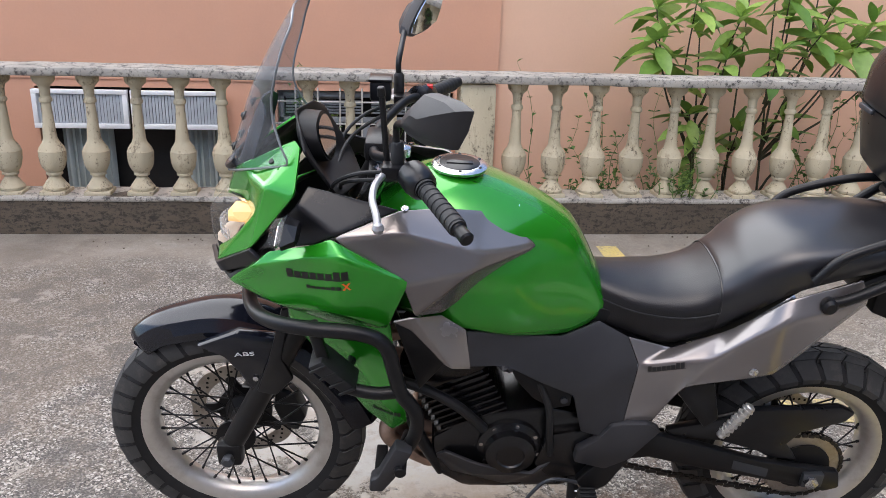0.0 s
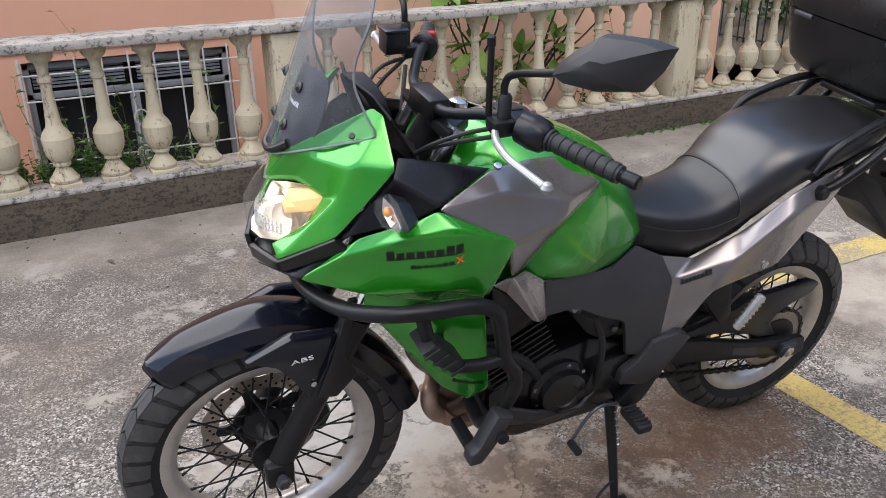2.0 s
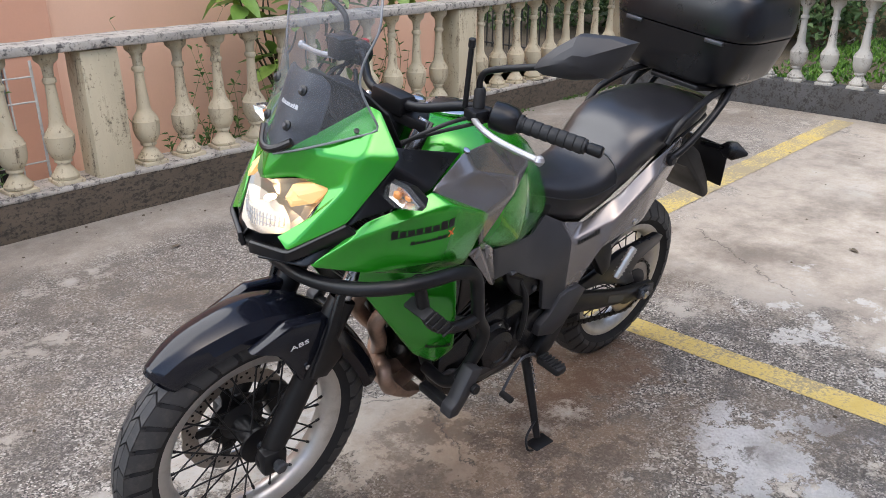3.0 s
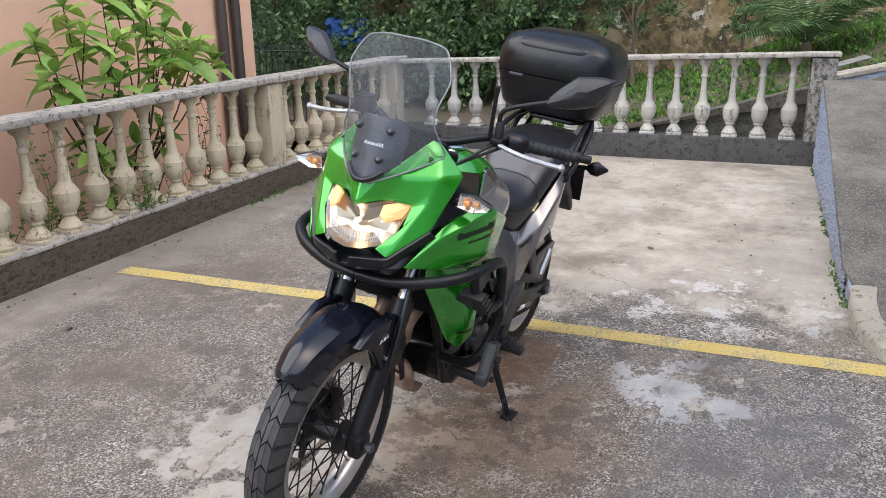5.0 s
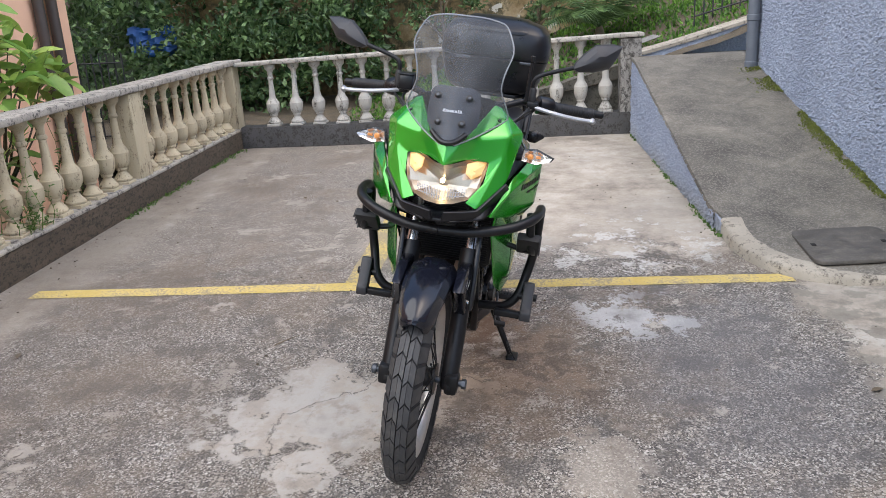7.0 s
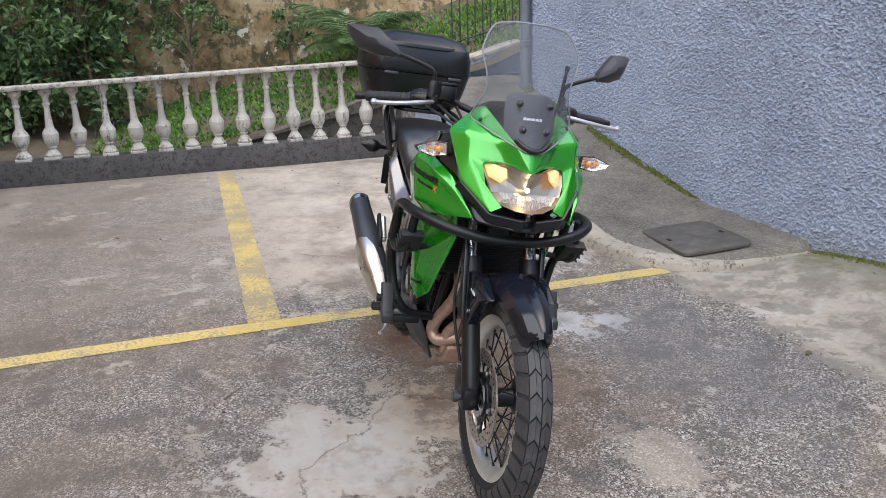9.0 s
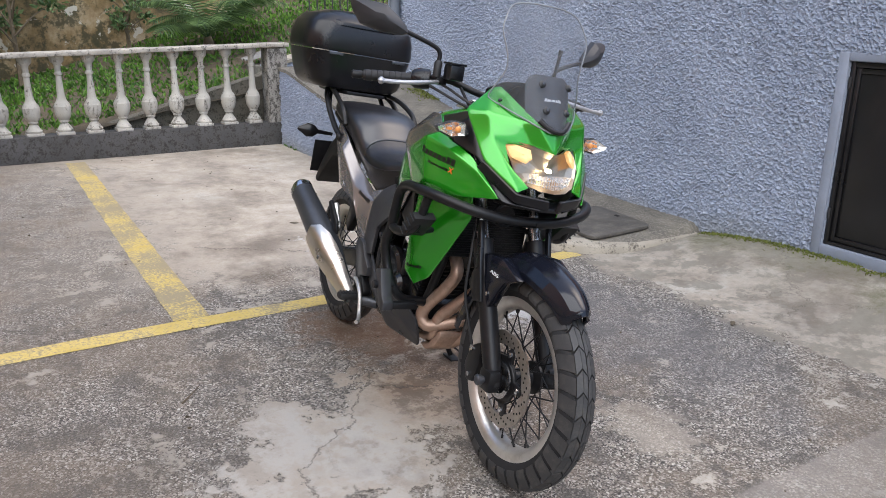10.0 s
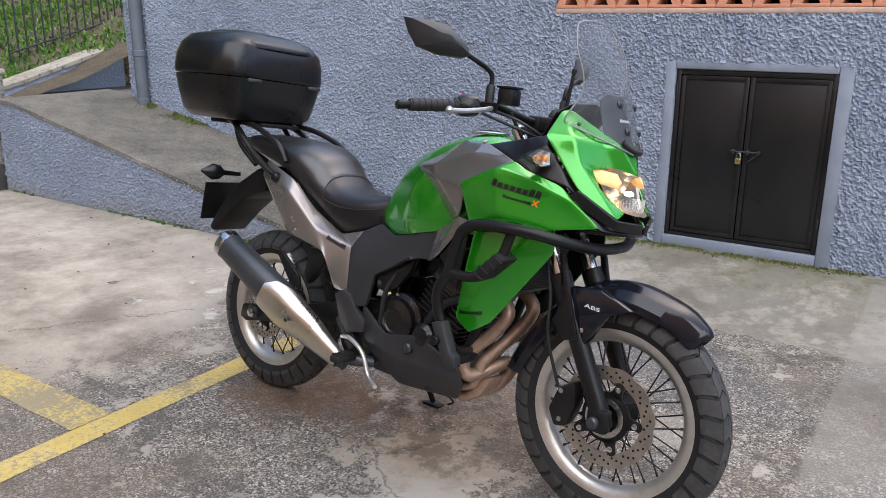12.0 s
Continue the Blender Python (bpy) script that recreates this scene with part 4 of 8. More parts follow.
part("outlet", rod((0, 0, 0.70), (0, 0, 0.76), 0.062, seg=16, bev=0.006), M["pipe"], t)


# ---- ramp beside the wall ----
def ramp_z(x):
    return 0.045 + 0.03 * max(0, min(1, (x - 1.3) / 0.9)) + 0.72 * max(0.0, min(1.0, (x - 2.2) / 3.6))


def build_ramp():
    bm = bmesh.new()
    edge = [(1.30, -1.2), (1.295, -0.9), (1.30, -0.6), (1.33, -0.32), (1.40, -0.15), (1.52, -0.01), (1.70, 0.08), (1.95, 0.13), (2.3, 0.12)]
    edge += [(2.5 + 0.25 * i, 0.160) for i in range(15)]
    top, low, inner = [], [], []
    for x, y in edge:
        z = ramp_z(x) + 0.004 * noise.noise(Vector((x * 6, y * 6, 0)))
        top.append(bm.verts.new((x, y, z)))
        low.append(bm.verts.new((x - 0.015 * (x < 1.5), y + 0.004, -0.05 if x < 2.45 else z - 0.03)))
        inner.append(bm.verts.new((max(x, 1.34) + 0.02, -0.96, z + 0.01 + 0.05 * max(0, min(1, (2.6 - x))))))
    for i in range(len(edge) - 1):
        bm.faces.new((low[i], low[i + 1], top[i + 1], top[i]))
        if i >= 2:
            bm.faces.new((top[i], top[i + 1], inner[i + 1], inner[i]))
    bm.faces.new((top[0], top[1], top[2], inner[2]))
    bmesh.ops.remove_doubles(bm, verts=bm.verts, dist=1e-4)
    ob = tagged(part("ramp", bm, M["ramp"], angle=50), "worn concrete ramp rising along the blue wall", "ramp", kind="structure")
    # worn rounded kerb along the curved foot
    curve = glide([(x, y, ramp_z(x)) for x, y in edge[1:9]], 5)
    rows = []
    for i, p in enumerate(curve):
        d = (curve[min(i + 1, len(curve) - 1)] - curve[max(i - 1, 0)]).normalized()
        nrm = Vector((-d.y, d.x, 0))
        w = 0.10 + 0.02 * noise.noise(p * 7)
        z = p.z + 0.004 * noise.noise(p * 11)
        rows.append([p + nrm * 0.024 + Vector((0, 0, -0.05 - p.z)), p + nrm * 0.018 + Vector((0, 0, z - p.z - 0.012)), p + nrm * 0.004 + Vector((0, 0, z - p.z + 0.006)), p - nrm * w + Vector((0, 0, z - p.z + 0.012)), p - nrm * (w + 0.01) + Vector((0, 0, -0.03))])
    part("kerb", loft(rows), M["kerb"], ob, "worn pale kerb edge", 50)
    bm = bmesh.new()
    rows = []
    for i in range(33):
        x = 2.25 + (5.97 - 2.25) * i / 32
        rows.append([bm.verts.new((x, 0.150, -0.03)), bm.verts.new((x, 0.142, ramp_z(x) - 0.012)), bm.verts.new((x, 0.06, ramp_z(x) - 0.012))])
    for a, b in zip(rows, rows[1:]):
        for k in range(2):
            bm.faces.new((a[k], a[k + 1], b[k + 1], b[k]))
    tagged(part("ramp_side", bm, M["stucco"]), "blue-grey rendered side of the ramp", "wall", kind="structure")
    stucco_coat("stucco_coat", bpy.data.objects["ramp_side"], 2.4, 5.97, 0.0, 0.85, 0.148, [], roof=lambda q: ramp_z(q) - 0.012)
    # raised edge at the head of the ramp
    bm = bmesh.new()
    pts = [(6.55, 0.06, 0.76), (6.62, -0.45, 0.87), (6.70, -1.0, 1.01), (6.78, -1.7, 1.19)]
    rows = []
    for x, y, z in pts:
        rows.append([(x, y, 0.5), (x, y, z), (x + 0.22, y + 0.02, z + 0.015), (x + 0.22, y + 0.02, 0.5)])
    curb = tagged(part("ramp_curb", loft(rows, bm), M["stucco"]), "sloping rendered curb with a concrete cap at the head of the ramp", "curb", kind="structure")
    cap = loft([[(x - 0.02, y, z - 0.015), (x - 0.02, y, z + 0.02), (x + 0.2, y + 0.02, z + 0.035), (x + 0.2, y + 0.02, z)] for x, y, z in pts])
    part("cap", cap, M["kerb"], curb, "worn concrete cap")
    tagged(part("ramp_head", box(5.6, 7.2, -3.5, 0.1, 0.45, 0.755, 0.01), M["ramp"]), "level concrete landing above the ramp", "landing", kind="structure")


build_ramp()
t = thing("access_cover", pose(1.72, -0.40, 0.090, -3.2, -0.5, -4), "dark rectangular inspection cover set in the concrete", "access cover")
part("plate", prism(rrect(0.28, 0.24, 6, 9.0), -0.01, 0.012, 0.004, "xy"), mat("cover_plate", (0.085, 0.077, 0.068), 0.7, var=0.35, scale=8, fine=70, relief=0.6, depth=0.004, dirt=((0.16, 0.145, 0.12), 0.6)), t, "worn dark cast plate")
for y in (-0.18, 0.18):
    part("lifting_slot", box(-0.02, 0.02, y - 0.012, y + 0.012, 0.0122, 0.015, 0.001), M["dark"], t)


# ---- bank, retaining wall and distance ----
def bank_z(x, y):
    t = max(0.0, min(1.0, (3.4 - y) / 3.4))
    return -0.05 + 0.68 * t + 0.16 * max(0, x - 6.7) * (0.4 + 0.6 * t) + 0.34 * min(2.5, max(0, -y)) + 0.05 * noise.noise(Vector((x * 1.5, y * 1.5, 0)))


def build_bank():
    xs, ys = [6.22 + 0.2 * i for i in range(20)], [-6 + 0.25 * i for i in range(80)]
    vs = [(x, y, bank_z(x, y) if y < 8 else -0.2) for y in ys for x in xs]
    n = len(xs)
    fs = [(j * n + i, j * n + i + 1, (j + 1) * n + i + 1, (j + 1) * n + i) for j in range(len(ys) - 1) for i in range(n - 1)]
    tagged(raw("bank", vs, fs, M["soil"], smooth=True), "earth bank behind the end balustrade", "bank", kind="structure")
    rows = []
    for i in range(14):
        y = 0.1 + 0.16 * i
        z = 0.74 - 0.28 * (y - 0.1) + 0.02 * noise.noise(Vector((y * 5, 0, 0)))
        rows.append([(6.27, y, -0.1), (6.29, y, z), (6.42, y, z + 0.01), (6.44, y, -0.1)])
    tagged(part("bank_curb", loft(rows), M["kerb_dark"]), "dark stone curb sloping down the bank", "curb", kind="structure")
    wv = [(9.7 + 0.06 * noise.noise(Vector((y, z, 0))), y, z) for z in [-0.5 + 0.3 * k for k in range(17)] for y in [-8 + 0.3 * k for k in range(50)]]
    fs = [(j * 50 + i, j * 50 + i + 1, (j + 1) * 50 + i + 1, (j + 1) * 50 + i) for j in range(16) for i in range(49)]
    tagged(raw("wall_retaining", wv, fs, M["mossy_wall"], smooth=True), "tall stained retaining wall with flaking plaster and moss", "wall", kind="structure")
    tagged(raw("backdrop", [(14, -20, -1), (14, 25, -1), (14, 25, 12), (14, -20, 12)], [(0, 1, 2, 3)], mat("dark_woods", (0.02, 0.035, 0.014), 0.9, var=0.6, scale=2)), "dark wooded hillside", "hillside", kind="structure")


build_bank()
R = np.random.default_rng(11)
spots = []
for _ in range(26000):
    x, y = R.uniform(6.7, 9.6), R.uniform(-5.5, 3.6)
    if noise.noise(Vector((x, y, 4))) + R.uniform(-0.3, 0.6) > 0:
        spots.append(((x, y, bank_z(x, y) - 0.01), (0, 0, 1)))
leaf_cloud("ground_cover", spots, 0.062, M["leaf_grass"], "bright green low ground cover plants", "ground cover", 2, 0.7, 0.5)


def bush_spots(c, r, n, seed, shell_bias=0.45):
    """Points through a lumpy crown, with gaps."""
    g = np.random.default_rng(seed)
    out = []
    while len(out) < n:
        d = g.normal(0, 1, 3)
        d /= np.linalg.norm(d)
        k = g.uniform(shell_bias, 1.0)
        p = Vector((c[0] + d[0] * r[0] * k, c[1] + d[1] * r[1] * k, c[2] + d[2] * r[2] * k))
        if noise.noise(p * 2.2) + 0.35 * noise.noise(p * 6) > -0.12:
            out.append((p, (d[0] * 0.6, d[1] * 0.6, d[2] * 0.3 + 0.25)))
    return out


def hedge():
    s = []
    for k, (c, r, n) in enumerate((((8.8, 7.6, 1.0), (1.0, 1.6, 1.1), 3400), ((9.0, 5.7, 1.3), (0.9, 1.3, 1.3), 3400), ((9.2, 4.2, 1.9), (0.8, 1.2, 1.2), 3000), ((9.3, 2.9, 2.6), (0.6, 1.3, 0.9), 2400), ((9.0, 9.6, 1.6), (1.2, 1.3, 1.6), 2500), ((9.6, 6.5, 3.0), (0.9, 2.4, 1.2), 2500), ((9.6, 1.0, 3.2), (0.6, 1.6, 0.8), 1200), ((8.9, 5.2, 0.6), (0.7, 1.4, 0.8), 2600), ((9.1, 3.8, 0.9), (0.5, 1.1, 0.9), 1800), ((8.6, 7.4, 2.2), (0.9, 1.6, 0.8), 2200))):
        s += bush_spots(c, r, n, 20 + k)
    leaf_cloud("climbing_hedge", s, 0.10, M["leaf_ivy"], "dark green overgrown hedge climbing the slope", "hedge", 4, 0.6, 0.6)


hedge()

# ---- plants and far things ----
def shrub():
    t = thing("shrub", pose(2.5, 5.05, -0.35), "broad-leaved green shrub growing behind the balustrade", "shrub")
    g = random.Random(3)
    leaves = [leaf_mesh("leaf", L, L * 0.44, M["leaf_shrub"], 0.3, d) for L, d in ((0.27, 0.26), (0.24, 0.14), (0.20, 0.36))]
    tips = [(-0.62, -0.12, 1.55), (-0.40, -0.20, 1.80), (-0.25, 0.10, 1.98), (-0.05, -0.15, 1.72), (0.08, 0.05, 2.08), (0.25, -0.18, 1.88), (0.42, 0.08, 2.0), (0.50, -0.20, 1.62), (0.68, 0.0, 1.80), (0.85, -0.12, 1.58), (1.02, 0.05, 1.70), (-0.15, -0.22, 1.45), (0.20, -0.24, 1.50), (-0.45, 0.0, 1.42), (-0.28, -0.05, 1.05), (0.06, -0.12, 0.95), (0.42, -0.05, 1.02), (-0.10, 0.05, 0.78), (1.20, -0.05, 1.50), (0.30, 0.15, 2.2), (0.62, 0.1, 2.12), (-0.55, 0.1, 1.75)]
    bases = [(-0.12, 0, 0), (0.10, 0.05, 0), (0.34, -0.02, 0)]
    mains = {}
    for i, tip in enumerate(sorted(tips, key=lambda q: -q[2])):
        k0 = min(range(3), key=lambda q: abs(bases[q][0] - tip[0]))
        b, e = Vector(bases[k0]), Vector((tip[0] * 0.95, tip[1], tip[2] * 0.95))
        if k0 in mains:
            b = mains[k0].lerp(b, g.uniform(0.35, 0.6)) if e.z > 1.3 else mains[k0].lerp(b, 0.75)
        mid = b.lerp(e, 0.55) + Vector((g.uniform(-0.06, 0.06), g.uniform(-0.05, 0.05), -0.05))
        if k0 not in mains:
            mains[k0] = mid * 0.45 + e * 0.55
            mid = b.lerp(e, 0.55)
        part("stem", tube([b, b.lerp(mid, 0.5), mid, e], 0.008, 7, 4, radii=(0.011 if k0 in mains else 0.008, 0.004)), M["stem"], t)
        for k in range(14):
            a = k * 2.4 + g.uniform(-0.3, 0.3)
            lift = g.uniform(-35, 30) if k < 10 else g.uniform(35, 75)
            p = e - (e - mid).normalized() * 0.022 * k * (1 if k < 9 else 0)
            ob = new("leaf", g.choice(leaves))
            ob.parent = t
            s = g.uniform(0.75, 1.15) * (1 if k < 10 else 0.7)
            ob.matrix_local = Matrix.Translation(p) @ Matrix.Rotation(a, 4, "Z") @ Matrix.Rotation(radians(-lift), 4, "Y") @ Matrix.Rotation(g.uniform(-0.5, 0.5), 4, "X") @ Matrix.Scale(s, 4)


shrub()


def weeds(name, c, r, n, seed, size, label):
    """Thin bending stems with small leaves, from the foot of the wall."""
    g = np.random.default_rng(seed)
    vs, fs = [], []
    for _ in range(n):
        p = Vector((c[0] + g.normal(0, r[0]), c[1] + g.normal(0, r[1]), c[2]))
        h = abs(g.normal(0, r[2])) + 0.06
        d = Vector((g.normal(0, 0.25), g.normal(0, 0.2), 1)).normalized()
        prev = None
        for k in range(9):
            q = p + d * h * k / 8 + Vector((0.05 * h * math.sin(k * 0.8 + p.x * 40), 0.03 * h * math.cos(k), 0))
            w = 0.0028 * (1 - k / 11)
            i = len(vs)
            vs += [q + Vector((w, 0, 0)), q + Vector((-w, w, 0)), q + Vector((-w, -w, 0))]
            if prev is not None:
                fs += [(prev + e, prev + (e + 1) % 3, i + (e + 1) % 3, i + e) for e in range(3)]
            prev = i
            if k > 1:
                for _ in range(2):
                    L = size * g.uniform(0.5, 1.2)
                    u = Vector((g.normal(0, 1), g.normal(0, 0.8), g.uniform(0.0, 0.9))).normalized()
                    v = u.cross(Vector((0, 0, 1)))
                    v = v.normalized() * L * 0.24 if v.length > 0.01 else Vector((L * 0.24, 0, 0))
                    j = len(vs)
                    m = q + u * L * 0.5
                    vs += [q, m + v + Vector((0, 0, 0.1 * L)), q + u * L - Vector((0, 0, 0.12 * L)), m - v + Vector((0, 0, 0.1 * L))]
                    fs += [(j, j + 1, j + 2), (j, j + 2, j + 3)]
    tagged(raw(name, vs, fs, M["leaf_weed"]), label, "weeds", kind="stuff")


weeds("weeds", (1.62, 4.72, 0.10), (0.26, 0.05, 0.4), 40, 31, 0.05, "feathery green weeds growing behind the balusters")
weeds("weeds", (-0.12, 4.74, 0.05), (0.2, 0.05, 0.5), 40, 32, 0.05, "tall leafy weeds growing behind the balusters")
weeds("weeds", (3.05, 4.75, 0.0), (0.18, 0.06, 0.55), 18, 33, 0.06, "straggling weeds growing behind the balusters")
weeds("weeds", (-0.36, 4.59, 0.215), (0.10, 0.02, 0.11), 42, 35, 0.042, "leafy green weeds sprouting between the balusters")
weeds("weeds", (-0.66, 4.58, 0.215), (0.06, 0.02, 0.09), 20, 36, 0.038, "leafy green weeds sprouting between the balusters")
weeds("weeds", (2.05, 4.42, 0.21), (0.08, 0.03, 0.16), 12, 34, 0.04, "small weeds rooted on the plinth")


def palm():
    t = thing("palm", pose(8.15, 0.25, 0.62), "young palm with arching feathery fronds on the bank", "palm")
    g = random.Random(8)
    part("trunk", lathe([(0.07, -0.1), (0.08, 0.1), (0.06, 0.35), (0.03, 0.42)], 10), M["trunk"], t)
    for k in range(20):
        a = k * 2.4
        rise = g.uniform(0.7, 1.7)
        L = g.uniform(0.75, 1.05)
        bm = bmesh.new()
        pts = [Vector((math.cos(a) * L * u, math.sin(a) * L * u, 0.38 + rise * L * (u - 0.85 * u * u * (1.35 - rise * 0.4)))) for u in (0, 0.25, 0.5, 0.75, 1.0)]
        curve = glide(pts, 7)
        tube(curve, 0.006, 5, 1, bm, smooth=False, radii=(0.010, 0.003))
        side = Vector((-math.sin(a), math.cos(a), 0))
        for i in range(3, len(curve) - 1):
            d = (curve[i + 1] - curve[i]).normalized()
            w = 0.36 * math.sin(math.pi * min(0.97, 0.15 + 0.85 * i / len(curve)))
            for s in (1, -1):
                q = curve[i]
                tip = q + side * s * w + d * w * 0.55 + Vector((0, 0, -0.35 * w + g.uniform(-0.02, 0.02)))
                m = (q + tip) / 2 + Vector((0, 0, 0.03))
                v = [bm.verts.new(x) for x in (q - d * 0.007, q + d * 0.007, m + d * 0.009, tip, m - d * 0.009)]
                bm.faces.new(v)
        part("frond", bm, M["leaf_palm"], t, angle=180)


palm()


def small_tree(x, y, z, h, r, n, seed, label):
    t = thing("small_tree", pose(x, y, z), label, "tree")
    g = random.Random(seed)
    sp = []
    part("trunk", tube([(0, 0, -0.1), (0.03, 0.02, h * 0.4), (-0.02, 0.05, h * 0.8)], 0.03, 8, 4, radii=(0.04, 0.012)), M["trunk"], t)
    for k in range(9):
        a = k * 2.4
        b = Vector((0, 0.02, h * (0.35 + 0.06 * k)))
        e = b + Vector((math.cos(a) * r * g.uniform(0.6, 1), math.sin(a) * r * g.uniform(0.6, 1), h * 0.22))
        part("limb", tube([b, b.lerp(e, 0.5) + Vector((0, 0, 0.04)), e], 0.01, 6, 3, radii=(0.014, 0.004)), M["trunk"], t)
        sp += bush_spots(e, (r * 0.38, r * 0.38, r * 0.3), n // 9, seed * 10 + k, 0.1)
    c = leaf_cloud("crown", sp, 0.07, M["leaf_ivy"], "small dark green leaves", "", seed)
    c.parent = t


small_tree(9.0, 2.3, 0.2, 1.7, 0.5, 900, 41, "thin young tree in front of the stained wall")
small_tree(9.3, 0.95, 0.6, 0.9, 0.3, 380, 42, "low shrubby sapling at the foot of the wall")
small_tree(9.2, 3.6, 0.1, 2.2, 0.6, 900, 43, "shaded young tree among the hedge")


def iron_fence(name, a, b, z0, z1, pitch, label):
    a, b = Vector(a), Vector(b)
    t = thing(name, pose(0, 0, 0), label, "fence")
    n = int((b - a).length / pitch)
    me = None
    for i in range(n + 1):
        p = a.lerp(b, i / n)
        if me is None:
            bm = rod((0, 0, 0), (0, 0, z1 - z0), 0.009, seg=6)
            finish(bm)
            me = bpy.data.meshes.new("bar")
            bm.to_mesh(me)
            bm.free()
            me.materials.append(M["iron"])
        ob = new("bar", me)
        ob.parent = t
        ob.matrix_local = pose(p.x, p.y, p.z + z0)
    for z in (z0 + 0.12, z1 - 0.12):
        part("rail", rod(a + Vector((0, 0, z)), b + Vector((0, 0, z)), 0.011, seg=6), M["iron"], t)


iron_fence("iron_fence", (7.3, -0.75, 0.25), (7.6, -3.2, 0.85), 0.75, 1.75, 0.11, "thin dark iron fence beside the ramp head")
iron_fence("iron_fence", (7.2, 6.2, -0.3), (7.4, 9.2, -0.3), 0.2, 1.35, 0.10, "dark iron fence in front of the hedge")


def tarp():
    bm = bmesh.new()
    bmesh.ops.create_grid(bm, x_segments=16, y_segments=12, size=0.5)
    for v in bm.verts:
        v.co = Vector((0.12 * noise.noise(v.co * 5) , v.co.x * 0.7, v.co.y * 0.4 + 0.06 * noise.noise(v.co * 4 + Vector((3, 0, 0)))))
    bmesh.ops.solidify(bm, geom=bm.faces[:], thickness=0.004)
    ob = part("tarpaulin", bm, M["tarp"])
    ob.matrix_world = pose(8.75, 6.45, 1.1)
    tagged(ob, "crumpled blue tarpaulin hanging in the hedge", "tarpaulin")


tarp()


def far_roof():
    t = thing("tiled_roof", pose(11.5, 10.2, 2.1, 0, -28, 0), "old dark tiled roof beyond the hedge", "roof")
    bm = rod((0, -0.08, 0), (0.34, -0.08, 0.02), 0.09, 0.085, seg=8)
    finish(bm)
    me = bpy.data.meshes.new("roof_tile")
    bm.to_mesh(me)
    bm.free()
    me.materials.append(M["tile"])
    for i in range(8):
        for j in range(16):
            ob = new("roof_tile", me)
            ob.parent = t
            ob.matrix_local = pose(0.3 * i - 1.2, 0.17 * j - 1.4, 0.004 * (i % 2), 0, 2, 0)


far_roof()
# moss along the foot of the walls
moss = []
gm = np.random.default_rng(77)
for _ in range(1500):
    if gm.uniform() < 0.55:
        x, y = gm.uniform(2.2, 5.9), 0.145 + abs(gm.normal(0, 0.02))
        z = 0.0
    else:
        x, y, z = gm.uniform(2.4, 6.0), 4.385 - abs(gm.normal(0, 0.03)), 0.0
    if noise.noise(Vector((x * 2, y, 1))) > -0.05:
        moss.append(((x, y, z), (0, 0, 1)))
leaf_cloud("moss_tufts", moss, 0.022, M["leaf_weed"], "bright moss along the foot of the walls", "moss", 78, 0.8, 0.7)
moss = []
for _ in range(6000):
    x = gm.uniform(2.0, 5.3)
    y = -0.93 + abs(gm.normal(0, 0.04)) * (x - 1.2) * 0.5
    if noise.noise(Vector((x * 2, y * 3, 5))) > -0.15:
        moss.append(((x, y, ramp_z(x) + 0.01), (0, 0, 1)))
leaf_cloud("moss_tufts", moss, 0.015, M["moss"], "yellow-green moss along the foot of the blue wall", "moss", 79, 0.8, 0.7)


moss = []
for _ in range(5000):
    x = gm.uniform(-3.0, 1.28)
    y = -0.935 + abs(gm.normal(0, 0.035))
    if noise.noise(Vector((x * 3, y * 4, 9))) > -0.1:
        moss.append(((x, y, ground_h(x, y) - 0.002), (0, 0, 1)))
leaf_cloud("moss_tufts", moss, 0.014, M["moss"], "dirty green moss where the blue wall meets the yard", "moss", 80, 0.8, 0.7)


# ---- loose bits on the concrete ----
def litter():
    g = random.Random(91)
    vs, fs = [], []
    for _ in range(260):
        x, y = g.uniform(-1.5, 5.8), g.uniform(-0.2, 4.3)
        if g.random() < 0.4:
            y = 4.36 - abs(g.gauss(0, 0.12))
        r = g.uniform(0.003, 0.009)
        k = len(vs)
        a = g.uniform(0, 6.28)
        h = r * g.uniform(0.3, 0.8)
        z = ground_z(x, y) + 0.002
        for i in range(5):
            q = a + i * 1.2566
            rr = r * g.uniform(0.6, 1.2)
            vs.append((x + rr * math.cos(q), y + rr * math.sin(q), z))
        for i in range(5):
            p = vs[k + i]
            vs.append((x + (p[0] - x) * 0.6, y + (p[1] - y) * 0.6, z + h))
        fs += [tuple(k + 5 + i for i in range(5))] + [(k + i, k + (i + 1) % 5, k + 5 + (i + 1) % 5, k + 5 + i) for i in range(5)]
    tagged(raw("grit", vs, fs, M["soil"]), "small dark grit and crumbs scattered on the concrete", "grit", kind="stuff")
    t = tagged(part("fallen_twig", tube([(0.712, 2.535, 0.006), (0.755, 2.49, 0.012), (0.82, 2.445, 0.006)], 0.003, 6, 4, radii=(0.004, 0.002)), M["trunk"]), "thin dark twig lying on the concrete", "twig")
    for x, y, a in ((0.614, 3.73, 20), (-0.4, 3.85, 110), (2.9, 1.2, 60), (3.6, 3.1, 200), (0.2, 0.1, 300)):
        me = leaf_mesh("fallen_leaf", 0.06, 0.025, M["trunk"], 0.3, 0.05)
        ob = new("fallen_leaf", me)
        ob.matrix_world = pose(x, y, ground_z(x, y) + 0.009, 0, 0, a)
        tagged(ob, "small dry brown leaf lying on the concrete", "leaf", "fallen leaves")


litter()


